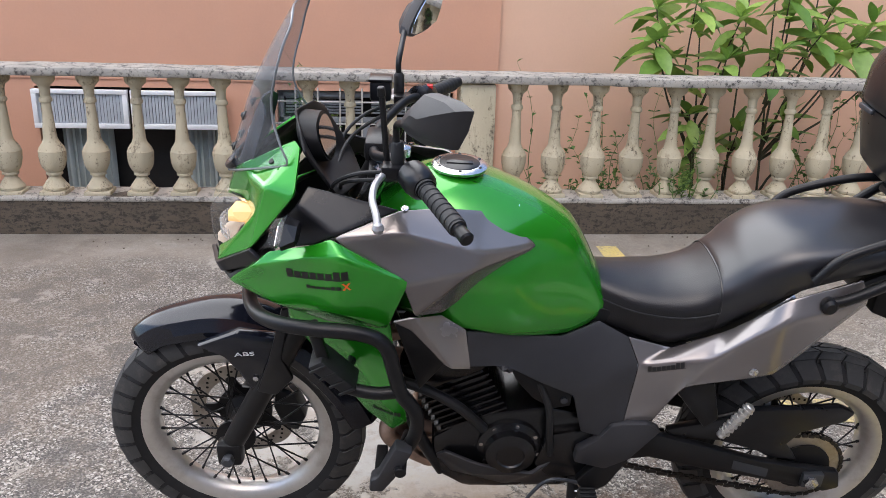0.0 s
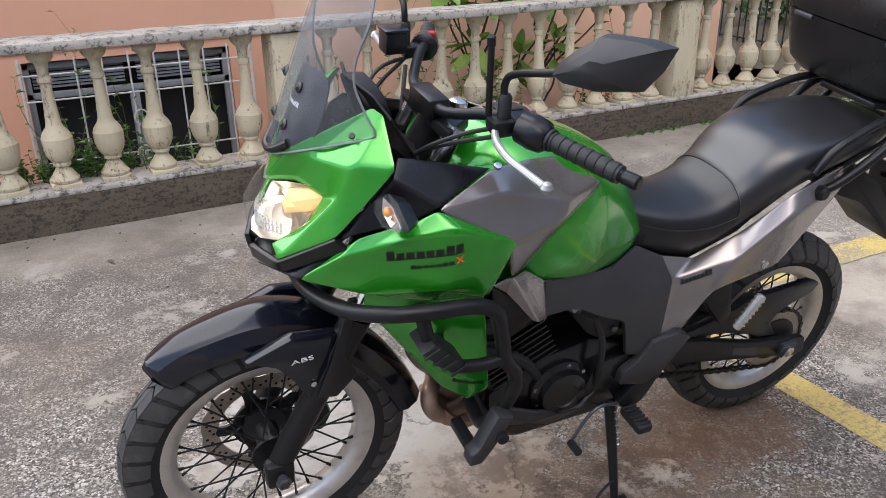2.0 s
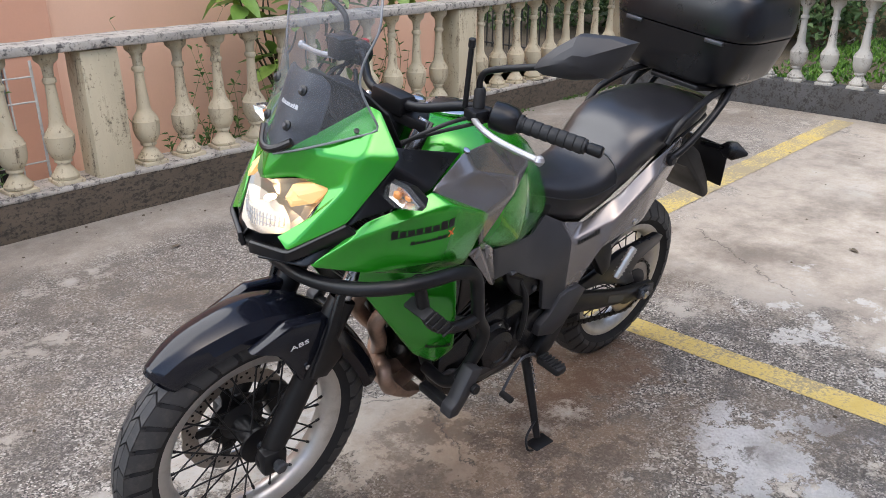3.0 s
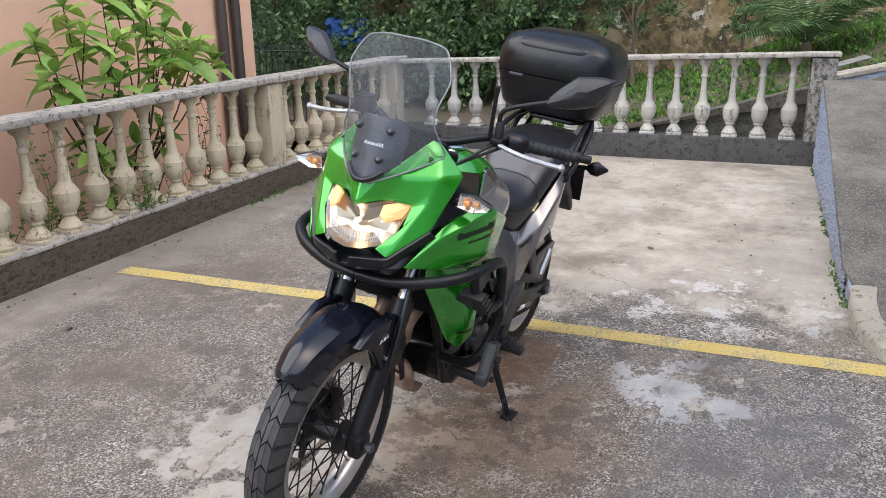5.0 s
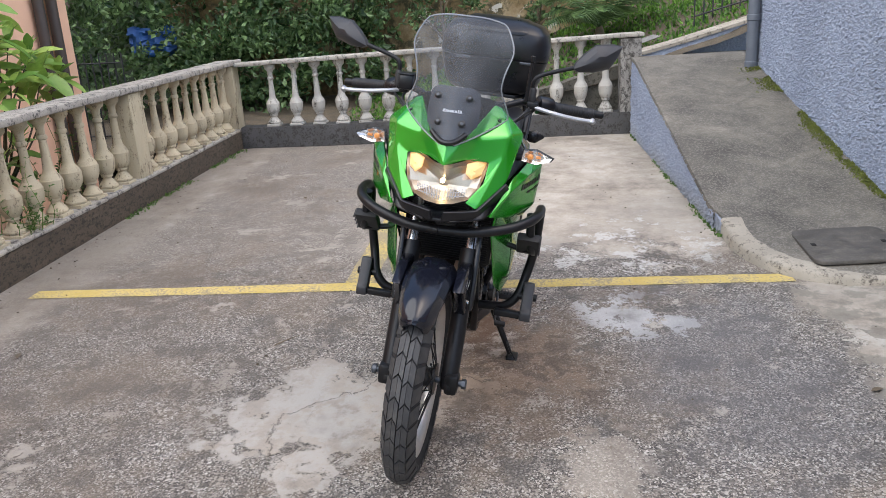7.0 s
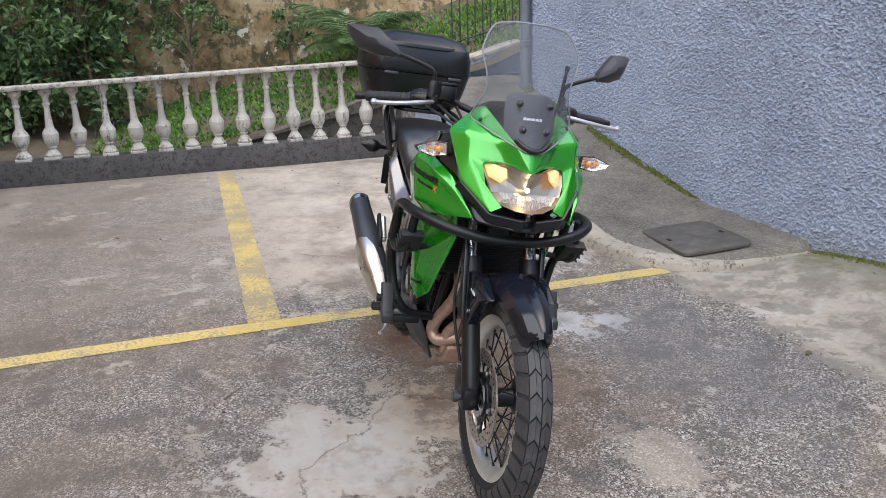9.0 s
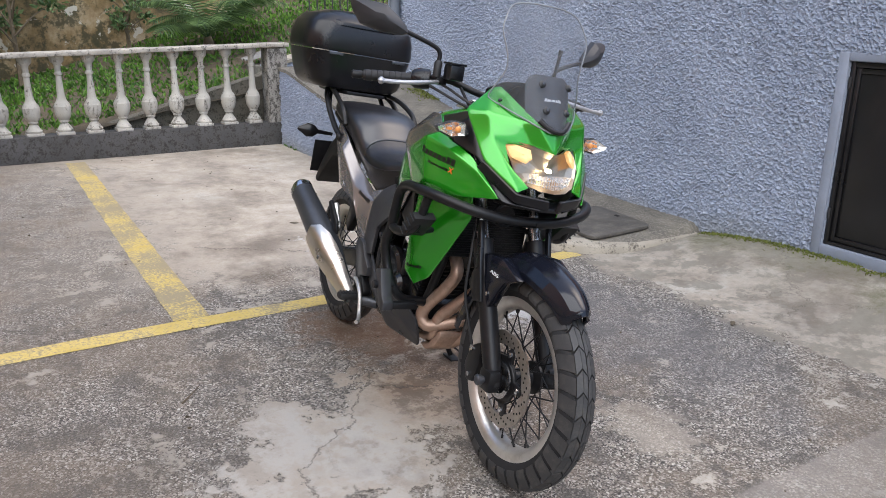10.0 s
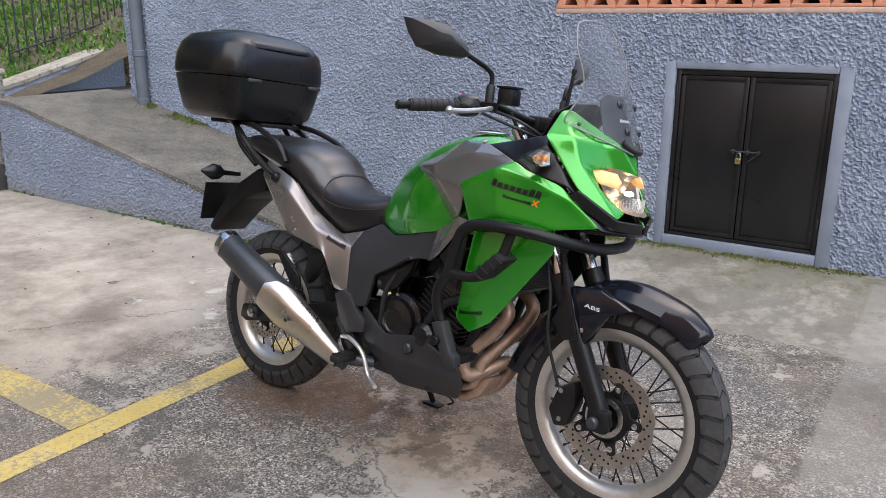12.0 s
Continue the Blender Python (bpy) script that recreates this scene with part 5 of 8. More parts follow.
def corrugated_sheet():
    """A short piece of corrugated roofing lying on the bank behind the curb."""
    rows = []
    for j in range(2):
        rows.append([(0.45 * j, 0.016 * i, 0.012 * math.sin(i * 1.05)) for i in range(22)])
    bm = loft(rows, closed=False)
    bmesh.ops.recalc_face_normals(bm, faces=bm.faces)
    bmesh.ops.solidify(bm, geom=bm.faces[:], thickness=0.003)
    ob = part("corrugated_sheet", bm, mat("old_fibre_sheet", (0.17, 0.165, 0.155), 0.85, var=0.3, scale=7, relief=0.3, dirt=((0.1, 0.09, 0.08), 0.7)), angle=80)
    ob.matrix_world = pose(6.95, 0.12, 0.80, 0, -17, -86)
    tagged(ob, "weathered grey corrugated sheet lying on the bank", "corrugated sheet")


corrugated_sheet()

# ---- motorcycle: x forward, y to its left, z up; it leans on its side stand ----
BK = dict(
    green=mat("candy_green_paint", (0.020, 0.300, 0.012), 0.24, metal=0.45, var=0.05, scale=3, fine=900, relief=0.02, coat=1.0),
    black=mat("satin_black_plastic", (0.006, 0.006, 0.0075), 0.30, var=0.15, scale=9, fine=300, relief=0.06, dirt=((0.022, 0.020, 0.018), 0.25), spec=0.42),
    gloss=mat("gloss_black_paint", (0.006, 0.007, 0.012), 0.14, var=0.1, scale=5, relief=0.0, dirt=((0.02, 0.019, 0.018), 0.2), spec=0.45),
    deep=mat("deep_black_plastic", (0.006, 0.006, 0.007), 0.5, var=0.15, scale=9, fine=300, relief=0.06, spec=0.25),
    cover=mat("grained_grey_black_plastic", (0.031, 0.031, 0.034), 0.42, var=0.15, scale=9, fine=400, relief=0.12, dirt=((0.036, 0.033, 0.030), 0.25), spec=0.35),
    matte=mat("matt_black_metal", (0.0095, 0.0095, 0.0105), 0.36, var=0.2, scale=14, fine=200, relief=0.15, dirt=((0.028, 0.024, 0.020), 0.2), spec=0.28),
    silver=mat("grey_titanium_paint", (0.225, 0.205, 0.197), 0.24, metal=0.62, var=0.06, scale=4, fine=700, relief=0.02, coat=0.7),
    seat=mat("black_vinyl", (0.011, 0.011, 0.0135), 0.33, var=0.1, scale=10, fine=450, relief=0.2, depth=0.0006, spec=0.8),
    grain=None,
    rubber=mat("tyre_rubber", (0.036, 0.036, 0.037), 0.62, var=0.2, scale=12, fine=160, relief=0.25, dirt=((0.11, 0.10, 0.085), 0.45)),
    grip=mat("grip_rubber", (0.010, 0.010, 0.011), 0.6, var=0.15, scale=20),
    rim=mat("silver_rim", (0.62, 0.60, 0.57), 0.36, metal=0.8, var=0.1, scale=8, relief=0.05, dirt=((0.3, 0.26, 0.22), 0.4)),
    chrome=M["steel"],
    alloy=mat("dull_cast_alloy", (0.40, 0.40, 0.41), 0.42, metal=0.7, var=0.1, scale=20, relief=0.05),
    disc=mat("brake_disc_steel", (0.42, 0.38, 0.34), 0.35, metal=0.9, var=0.15, scale=25, relief=0.05, dirt=((0.2, 0.15, 0.1), 0.4)),
    engine=mat("black_engine_case", (0.007, 0.007, 0.008), 0.24, var=0.25, scale=16, relief=0.08, dirt=((0.02, 0.017, 0.014), 0.25), spec=0.5),
    header=mat("heat_tinted_header", (0.42, 0.29, 0.22), 0.45, metal=0.6, var=0.25, scale=12, relief=0.1, dirt=((0.2, 0.13, 0.09), 0.6)),
    brushed=mat("brushed_heat_shield", (0.66, 0.63, 0.58), 0.3, metal=1.0, var=0.08, scale=10, relief=0.04),
    dark_can=mat("dark_muffler_can", (0.075, 0.08, 0.09), 0.38, metal=0.6, var=0.15, scale=10, relief=0.05),
    screen=glass_mat("clear_windscreen", (0.80, 0.815, 0.84), 0.4, 0.035, 0.82),
    screen_rim=mat("polished_acrylic_edge", (0.20, 0.21, 0.22), 0.2, var=0.1, relief=0.0),
    lens=glass_mat("clear_lamp_lens", (0.96, 0.96, 0.96), 0.3, 0.02),
    lens_milky=glass_mat("clear_indicator_lens", (0.97, 0.96, 0.95), 0.2, 0.03),
    # darker copy of the tyre rubber: shade between tread blocks put into colour
    groove_shade=mat("groove_shade_rubber", (0.010, 0.010, 0.011), 0.8, var=0.2, scale=12, fine=160, relief=0.2),
    amber=mat("amber_bulb", (0.72, 0.27, 0.06), 0.3, var=0.1),
    flute=glass_mat("moulded_lens_flute", (0.86, 0.86, 0.86), 0.1, 0.25),
    reflector=mat("lamp_reflector", (0.46, 0.41, 0.34), 0.36, metal=1.0, var=0.08, scale=18, relief=0.05),
    indicator_bowl=mat("indicator_reflector", (0.80, 0.79, 0.77), 0.25, metal=0.9, var=0.1, scale=40, relief=0.05),
    panel=mat("smoked_screen_panel", (0.030, 0.033, 0.042), 0.35, var=0.12, scale=9, fine=300, relief=0.05),
    bulb=glow_mat("lit_bulb", (1.0, 0.74, 0.42), 6.0),
    parking=glow_mat("lit_parking_bulb", (1.0, 0.52, 0.16), 0.22, (0.72, 0.44, 0.20)),
    mirror=mat("mirror_glass", (0.85, 0.86, 0.88), 0.02, metal=1.0, var=0.02, relief=0.0),
    ink=mat("black_print", (0.006, 0.006, 0.006), 0.4, var=0.1),
    white_ink=mat("pale_print", (0.7, 0.7, 0.7), 0.4, var=0.05),
    orange_ink=mat("orange_print", (0.75, 0.14, 0.02), 0.4, var=0.05),
    glassface=mat("dial_cover", (0.03, 0.022, 0.02), 0.08, var=0.1, relief=0.0, coat=1.0),
    chain=mat("oily_chain", (0.055, 0.05, 0.045), 0.45, metal=0.8, var=0.3, scale=60),
)


def grained_vinyl():
    m, nodes, links, bsdf = node_mat("grained_vinyl")
    co = nodes.new("ShaderNodeTexCoord").outputs["Object"]
    v = tex(nodes, links, "Voronoi", 380.0, co)
    n = tex(nodes, links, "Noise", 12.0, co, Detail=4.0)
    links.new(ramp(nodes, links, n.outputs["Fac"], ((0.3, (0.006, 0.006, 0.0075)), (0.7, (0.011, 0.0105, 0.012)))), bsdf.inputs["Base Color"])
    bsdf.inputs["Roughness"].default_value = 0.36
    bump(nodes, links, bsdf, v.outputs["Distance"], 0.4, 0.0007)
    return m


BK["grain"] = grained_vinyl()
bike = new("motorcycle")
bike.empty_display_size = 0.3
tagged(bike, "bright green adventure motorcycle with black top box leaning on its stand", "motorcycle")
bike.matrix_world = Matrix.Translation((0.4625, 1.725, 0.0)) @ Matrix.Rotation(math.atan2(0.13, -1.455), 4, "Z") @ Matrix.Rotation(radians(-9.3), 4, "X")
AX = Matrix.Rotation(radians(-90), 4, "X")          # z of a lathe becomes +y


def across(x, z, y=0.0):
    """Pose for a lathe whose axle lies along y, at (x, y, z)."""
    return Matrix.Translation((x, y, z)) @ AX


def both(make, name, material, parent=None, label="", angle=35):
    """The same part on the left and, mirrored, on the right."""
    return [part(name, make(s), material, parent or bike, label, angle) for s in (1, -1)]


def pair(name, verts, faces, material, label, thick=0.006, inward=(0.3, 0, 0.9), crease=0.6, parent=None):
    """A panel on the left and its mirror image on the right."""
    return [panel(name, verts, faces, material, parent or bike, label, thick, (inward[0], 0, inward[2]), crease, m, lining=BK["black"]) for m in (False, True)]


# -- wheels --
def tyre(parent, cx, cz, R, half, rim_r, nblocks, label):
    prof = []
    n = 16
    for i in range(n + 1):
        a = math.pi * i / n
        w = half * math.cos(a)
        r = rim_r + (R - 0.0135 - rim_r) * (abs(math.sin(a)) ** 0.62)
        prof.append((r, w))
    prof = [(rim_r - 0.004, half * 0.72)] + prof[1:-1] + [(rim_r - 0.004, -half * 0.72)]
    body = part("tyre", lathe(prof, 72, across(cx, cz), caps=False), BK["groove_shade"], parent, label)
    # tread blocks, chevrons on both sides of the centre
    bm = bmesh.new()
    for k in range(nblocks):
        a0 = 2 * math.pi * k / nblocks
        for s in (1, -1):
            off = 0.5 * math.pi / nblocks if s < 0 else 0
            for u0, u1, sk0, sk1, e0, e1 in ((0.03, 0.27, 0.0, 0.30, 0.04, 0.95), (0.29, 0.60, 0.34, 0.02, 0.04, 0.94), (0.64, 0.985, 0.06, 0.36, 0.08, 0.86)):
                q = []
                for u, sk in ((u0, sk0), (u1, sk1)):
                    for e in (e0, e1):
                        ang = a0 + off + (e + sk * 0.9) * 2 * math.pi / nblocks
                        w = half * s * u
                        aa = math.acos(max(-1, min(1, u)))
                        r = rim_r + (R - 0.0135 - rim_r) * (abs(math.sin(aa)) ** 0.62)
                        for dr in (-0.006, 0.0135 if u < 0.9 else 0.009):
                            rr = r + dr
                            q.append((cx + rr * math.cos(ang), w + (0.002 * s if dr > 0 and u > 0.9 else 0), cz + rr * math.sin(ang)))
                V = [bm.verts.new(p) for p in q]
                for f in ((1, 3, 7, 5), (0, 1, 5, 4), (2, 6, 7, 3), (0, 2, 3, 1), (4, 5, 7, 6)):
                    bm.faces.new([V[i] for i in f])
    t = part("tread", bm, BK["rubber"], body, "angular chevron tread blocks")
    t["kind"] = "stuff"
    return body


def wheel(parent_name, cx, cz, R, half, rim_r, nblocks, nspokes, hub_w, label):
    w = part(parent_name, lathe([(0.028, -hub_w), (0.052, -hub_w), (0.052, -hub_w + 0.008), (0.03, -hub_w + 0.022), (0.03, hub_w - 0.022), (0.052, hub_w - 0.008), (0.052, hub_w), (0.028, hub_w)], 32, across(cx, cz)), BK["matte"], bike, label)
    tyre(w, cx, cz, R, half, rim_r + 0.006, nblocks, "dusty black dual-sport tyre")
    hw = half * 0.74
    part("rim", lathe([(rim_r + 0.010, hw), (rim_r + 0.008, hw - 0.006), (rim_r - 0.012, hw - 0.008), (rim_r - 0.030, hw * 0.35), (rim_r - 0.030, -hw * 0.35), (rim_r - 0.012, -hw + 0.008), (rim_r + 0.008, -hw + 0.006), (rim_r + 0.010, -hw), (rim_r - 0.016, -hw + 0.002), (rim_r - 0.037, -hw * 0.4), (rim_r - 0.037, hw * 0.4), (rim_r - 0.016, hw - 0.002), (rim_r + 0.010, hw)], 64, across(cx, cz), caps=False), BK["rim"], w, "brushed silver rim", 50)
    for k in range(nspokes):
        a = 2 * math.pi * (k + 0.5) / nspokes
        s = 1 if k % 2 else -1
        b = a + (0.62 if (k // 2) % 2 else -0.62)
        p0 = (cx + 0.048 * math.cos(b), s * (hub_w - 0.005), cz + 0.048 * math.sin(b))
        p1 = (cx + (rim_r - 0.030) * math.cos(a), s * 0.006, cz + (rim_r - 0.030) * math.sin(a))
        sp = part("spoke", rod(p0, p1, 0.0024, seg=6), BK["matte"], w)
        d = Vector(p1) - Vector(p0)
        part("nipple", rod(Vector(p1) - d * 0.1, p1, 0.004, seg=6), BK["matte"], sp)
    return w


def disc(parent, cx, cz, y, r, holes, name="brake_disc"):
    bm = bmesh.new()
    n = 96
    outer, inner = [], []
    for i in range(n):
        a = 2 * math.pi * i / n
        ro = r - 0.0045 * (0.5 + 0.5 * math.cos(a * 12)) ** 3
        ri = r * 0.72
        outer.append((ro, a))
        inner.append((ri, a))
    for ya, yb in ((y - 0.0025, y + 0.0025),):
        ring = []
        for (ro, a), (ri, _) in zip(outer, inner):
            ring.append([bm.verts.new((cx + rr * math.cos(a), yy, cz + rr * math.sin(a))) for rr, yy in ((ro, ya), (ro, yb), (ri, yb), (ri, ya))])
        for i in range(n):
            p, q = ring[i], ring[(i + 1) % n]
            for k in range(4):
                bm.faces.new((p[k], p[(k + 1) % 4], q[(k + 1) % 4], q[k]))
    d = part(name, bm, BK["disc"], parent, "drilled wavy brake disc")
    bm = bmesh.new()
    for i in range(holes):
        a = 2 * math.pi * i / holes
        rr = r * (0.80 + 0.055 * (i % 3))
        for yy in (y - 0.0032, y + 0.0028):
            lathe([(0.0038, 0), (0.0038, 0.0004)], 8, across(cx + rr * math.cos(a), cz + rr * math.sin(a), yy), bm)
    hl = part("drill_hole", bm, M["dark"], d)
    hl["kind"] = "stuff"
    bm = bmesh.new()
    for i in range(5):
        a0 = 2 * math.pi * i / 5
        pts = [(cx + rr * math.cos(a0 + da), cz + rr * math.sin(a0 + da)) for rr, da in ((r * 0.46, -0.34), (r * 0.58, -0.17), (r * 0.74, -0.11), (r * 0.77, 0.0), (r * 0.74, 0.11), (r * 0.58, 0.17), (r * 0.46, 0.34))]
        prism(pts, y - 0.004, y + 0.004, 0.001, "xz", bm)
    lathe([(r * 0.34, y - 0.004), (r * 0.50, y - 0.004), (r * 0.50, y + 0.004), (r * 0.34, y + 0.004), (r * 0.34, y - 0.004)], 40, across(cx, cz), bm, False)
    part("disc_carrier", bm, BK["matte"], d, "black disc carrier")
    for i in range(5):
        a = 2 * math.pi * i / 5
        s = 1 if y > 0 else -1
        part("disc_bolt", lathe([(0.009, 0), (0.009, 0.006), (0.005, 0.007)], 10, across(cx + r * 0.62 * math.cos(a), cz + r * 0.62 * math.sin(a), y + s * 0.004) @ Matrix.Diagonal((1, 1, s, 1))), BK["chrome"], d)
    return d


FX, FZ, RX, RZ = 0.745, 0.345, -0.750, 0.324
fw = wheel("front_wheel", FX, FZ, 0.340, 0.052, 0.250, 33, 36, 0.055, "spoked front wheel with silver rim")
fd = disc(fw, FX, FZ, -0.062, 0.150, 60)
part("sensor_ring", lathe([(0.044, -0.076), (0.060, -0.076), (0.060, -0.070), (0.044, -0.070), (0.044, -0.076)], 48, across(FX, FZ), caps=False), BK["chrome"], fw, "toothed sensor ring")
part("axle", rod((FX, -0.14, FZ), (FX, 0.145, FZ), 0.011), BK["dark_can"], fw)
for s in (1, -1):
    part("axle_nut", lathe([(0.017, 0), (0.017, 0.012), (0.012, 0.016)], 6 if s > 0 else 16, across(FX, FZ, s * 0.14) @ Matrix.Diagonal((1, 1, s, 1))), BK["dark_can"], fw)
rw = wheel("rear_wheel", RX, RZ, 0.320, 0.064, 0.224, 29, 36, 0.07, "spoked rear wheel with silver rim")
disc(rw, RX, RZ, -0.085, 0.11, 40)
bm = bmesh.new()
n = 46
pts = []
for i in range(n * 4):
    a = 2 * math.pi * i / (n * 4)
    pts.append((RX + (0.098 + (0.0, 0.006, 0.009, 0.006)[i % 4]) * math.cos(a), RZ + (0.098 + (0.0, 0.006, 0.009, 0.006)[i % 4]) * math.sin(a)))
sprocket = part("sprocket", prism(pts, 0.083, 0.089, 0), BK["disc"], rw, "rear chain sprocket")
part("sprocket_carrier", lathe([(0.03, 0.06), (0.072, 0.075), (0.072, 0.094), (0.03, 0.1)], 24, across(RX, RZ)), BK["matte"], rw)


# -- fork, triple clamps, fender --
def fork_x(z):
    return 0.766 - 0.50 * (z - 0.31)


fork = part("fork", rod((fork_x(0.70), 0.098, 0.70), (fork_x(1.14), 0.098, 1.14), 0.0205, seg=20), BK["chrome"], bike, "telescopic front fork")
part("fork_tube", rod((fork_x(0.70), -0.098, 0.70), (fork_x(1.14), -0.098, 1.14), 0.0205, seg=20), BK["chrome"], fork, "bright fork tube")
for s in (1, -1):
    y = 0.098 * s
    a, b = Vector((fork_x(0.322) + 0.002, y, 0.322)), Vector((fork_x(0.70), y, 0.70))
    leg = part("fork_leg", lathe([(0.022, 0), (0.027, 0.012), (0.029, 0.10), (0.029, 0.34), (0.033, 0.36), (0.033, 0.46), (0.026, (b - a).length)], 20, axis_to(a, b)), BK["matte"], fork, "matt black lower fork leg")
    part("axle_clamp", box(FX - 0.032, FX + 0.034, y + s * 0.010 - 0.022, y + s * 0.010 + 0.022, FZ - 0.035, FZ + 0.035, 0.012), BK["matte"], leg)
    g = [(fork_x(0.60) - 0.055, 0.60), (fork_x(0.60) - 0.03, 0.66), (fork_x(0.7) - 0.008, 0.80), (fork_x(0.7) + 0.012, 0.80), (fork_x(0.64) + 0.020, 0.66), (fork_x(0.58) + 0.026, 0.56), (fork_x(0.56) - 0.028, 0.55)]
    part("fork_guard", prism(g, s * 0.118, s * 0.134, 0.005), BK["black"], leg, "pointed black fork guard")
for z in (0.93, 1.13):
    x = fork_x(z)
    part("triple_clamp", prism([(x - 0.05, -0.06), (x + 0.025, -0.13), (x + 0.03, 0), (x + 0.025, 0.13), (x - 0.05, 0.06)], z - 0.014, z + 0.014, 0.006, "xy"), BK["matte"], fork)

FENDER = [(0.992, 0.634, 0.030), (0.978, 0.654, 0.046), (0.926, 0.692, 0.058), (0.86, 0.716, 0.067), (0.78, 0.734, 0.073), (0.70, 0.732, 0.078), (0.62, 0.706, 0.080), (0.54, 0.650, 0.078), (0.47, 0.575, 0.075), (0.41, 0.485, 0.072), (0.37, 0.400, 0.066)]


def fender():
    rings = []
    for i, (x, z, w) in enumerate(glide(FENDER, 9)):
        c = Vector((FX, 0, FZ))
        d = (Vector((x, 0, z)) - c).normalized()
        drop = 0.045 if i > 0 else 0.018
        sec = [(-1, -drop - 0.02), (-1.0, -drop), (-0.76, -0.016), (-0.36, 0.000), (0, 0.004), (0.36, 0.000), (0.76, -0.016), (1.0, -drop), (1, -drop - 0.02)]
        out = [Vector((x, 0, z)) + d * h + Vector((0, w * u, 0)) for u, h in sec]
        inn = [p - d * 0.004 - Vector((0, 0.004 * (1 if p.y > 0 else -1), 0)) for p in reversed(out)]
        rings.append(out + inn)
    return loft(rings)


fen = part("front_fender", fender(), BK["gloss"], bike, "glossy black front fender", 28)


def fender_side(s):
    pts = [(0.80, 0.672), (0.70, 0.715), (0.60, 0.705), (0.575, 0.66), (0.615, 0.61), (0.655, 0.545), (0.672, 0.545), (0.70, 0.60), (0.735, 0.645)]
    bm = prism(pts, 0.078, 0.118, 0.008)
    for v in bm.verts:
        if v.co.y > 0.1:
            v.co.y -= 0.06 * max(0, v.co.x - 0.66) + 0.10 * max(0, v.co.z - 0.66)
        v.co.y *= s
    return bm


for o in both(fender_side, "fender_side", BK["gloss"], fen, "gloss black fender side plate"):
    pass


def text_part(name, body, size, m, material, parent):
    cu = bpy.data.curves.new(name, "FONT")
    cu.body, cu.size, cu.extrude = body, size, 0.0006
    cu.align_x, cu.align_y = "CENTER", "CENTER"
    tmp = bpy.data.objects.new(name, cu)
    me = bpy.data.meshes.new_from_object(tmp)
    bpy.data.objects.remove(tmp)
    me.materials.append(material)
    ob = new(name, me)
    ob.parent = parent
    ob.matrix_local = m
    return ob


for s in (1, -1):
    rot = Matrix(((-s, 0, 0, 0.682), (0, 0, s, s * 0.1178), (0, 1, 0, 0.660), (0, 0, 0, 1)))
    text_part("fender_lettering", "ABS", 0.0155, rot @ pose(0, 0, 0, 0, 0, 6 * s) @ Matrix.Diagonal((1.9, 1, 1, 1)), BK["white_ink"], fen)
    part("fender_bolt", lathe([(0.007, 0), (0.007, 0.003), (0.004, 0.004)], 10, across(0.66, 0.59, s * 0.1185) @ Matrix.Diagonal((1, 1, s, 1))), BK["chrome"], fen)
cal = part("brake_caliper", prism([(0.60, 0.40), (0.655, 0.43), (0.665, 0.36), (0.64, 0.29), (0.60, 0.28), (0.575, 0.33)], -0.105, -0.045, 0.01), BK["matte"], bike, "black front brake caliper")
for x, z in ((0.615, 0.395), (0.62, 0.31)):
    part("caliper_bolt", lathe([(0.008, 0), (0.008, 0.006)], 8, across(x, z, -0.105) @ Matrix.Diagonal((1, 1, -1, 1))), BK["chrome"], cal)
part("brake_hose", tube([(0.60, -0.10, 0.40), (0.56, -0.13, 0.55), (0.55, -0.13, 0.68), (0.48, -0.09, 0.86), (0.42, -0.06, 1.0), (0.36, -0.16, 1.18)], 0.005, 8), BK["grip"], bike)

# -- front cowl, lamp, beak --
COWL = dict(n0=(0.712, 0, 1.034), n1=(0.694, 0, 1.096), q=(0.672, 0.056, 1.120), r=(0.640, 0.092, 1.112), i=(0.664, 0.058, 1.050), A=(0.532, 0.116, 1.206), B=(0.518, 0.138, 1.198), S=(0.588, 0.180, 1.126), C=(0.522, 0.217, 1.126), D=(0.625, 0.188, 0.990), E=(0.720, 0.114, 0.917), N=(0.616, 0.165, 1.060), H=(0.630, 0.128, 1.046), K=(0.666, 0.122, 0.988), L=(0.722, 0.080, 0.934))
K = list(COWL)
CF = [("n0", "n1", "q"), ("n0", "q", "r", "i"), ("q", "A", "r"), ("r", "A", "B", "S"), ("S", "B", "C"), ("i", "r", "S", "N", "H"), ("N", "S", "C", "D"), ("N", "D", "E"), ("H", "N", "K"), ("N", "E", "L", "K")]
cw = panel("front_cowl", [COWL[k] for k in K], [[K.index(q) for q in f] for f in CF], BK["green"], bike, "bright green headlamp cowl", 0.006, (0.45, 0, 1.05), 0.95, whole=True, lining=BK["black"], soft=[(K.index("r"), K.index("S")), (K.index("S"), K.index("N")), (K.index("S"), K.index("B")), (K.index("S"), K.index("C"))])
for s in (1, -1):
    part("cowl_screw", lathe([(0.006, 0), (0.006, 0.004), (0.003, 0.005)], 10, axis_to((0.577, s * 0.138, 1.165), (0.64, s * 0.24, 1.32))), BK["ink"], cw)
# headlamp: reflector bowl, lit bulb, amber parking lamps, faceted clear lens
lamp_out = [(0, 1.037), (0.03, 1.043), (0.062, 1.053), (0.100, 1.057), (0.129, 1.049), (0.121, 1.005), (0.110, 0.968), (0.088, 0.940), (0.042, 0.928), (0, 0.925)]
ring = [(y, z) for y, z in lamp_out] + [(-y, z) for y, z in reversed(lamp_out[1:-1])]


def lamp_x(y, z):
    return 0.750 - 5.6 * y * y - 0.85 * max(0, z - 1.0)


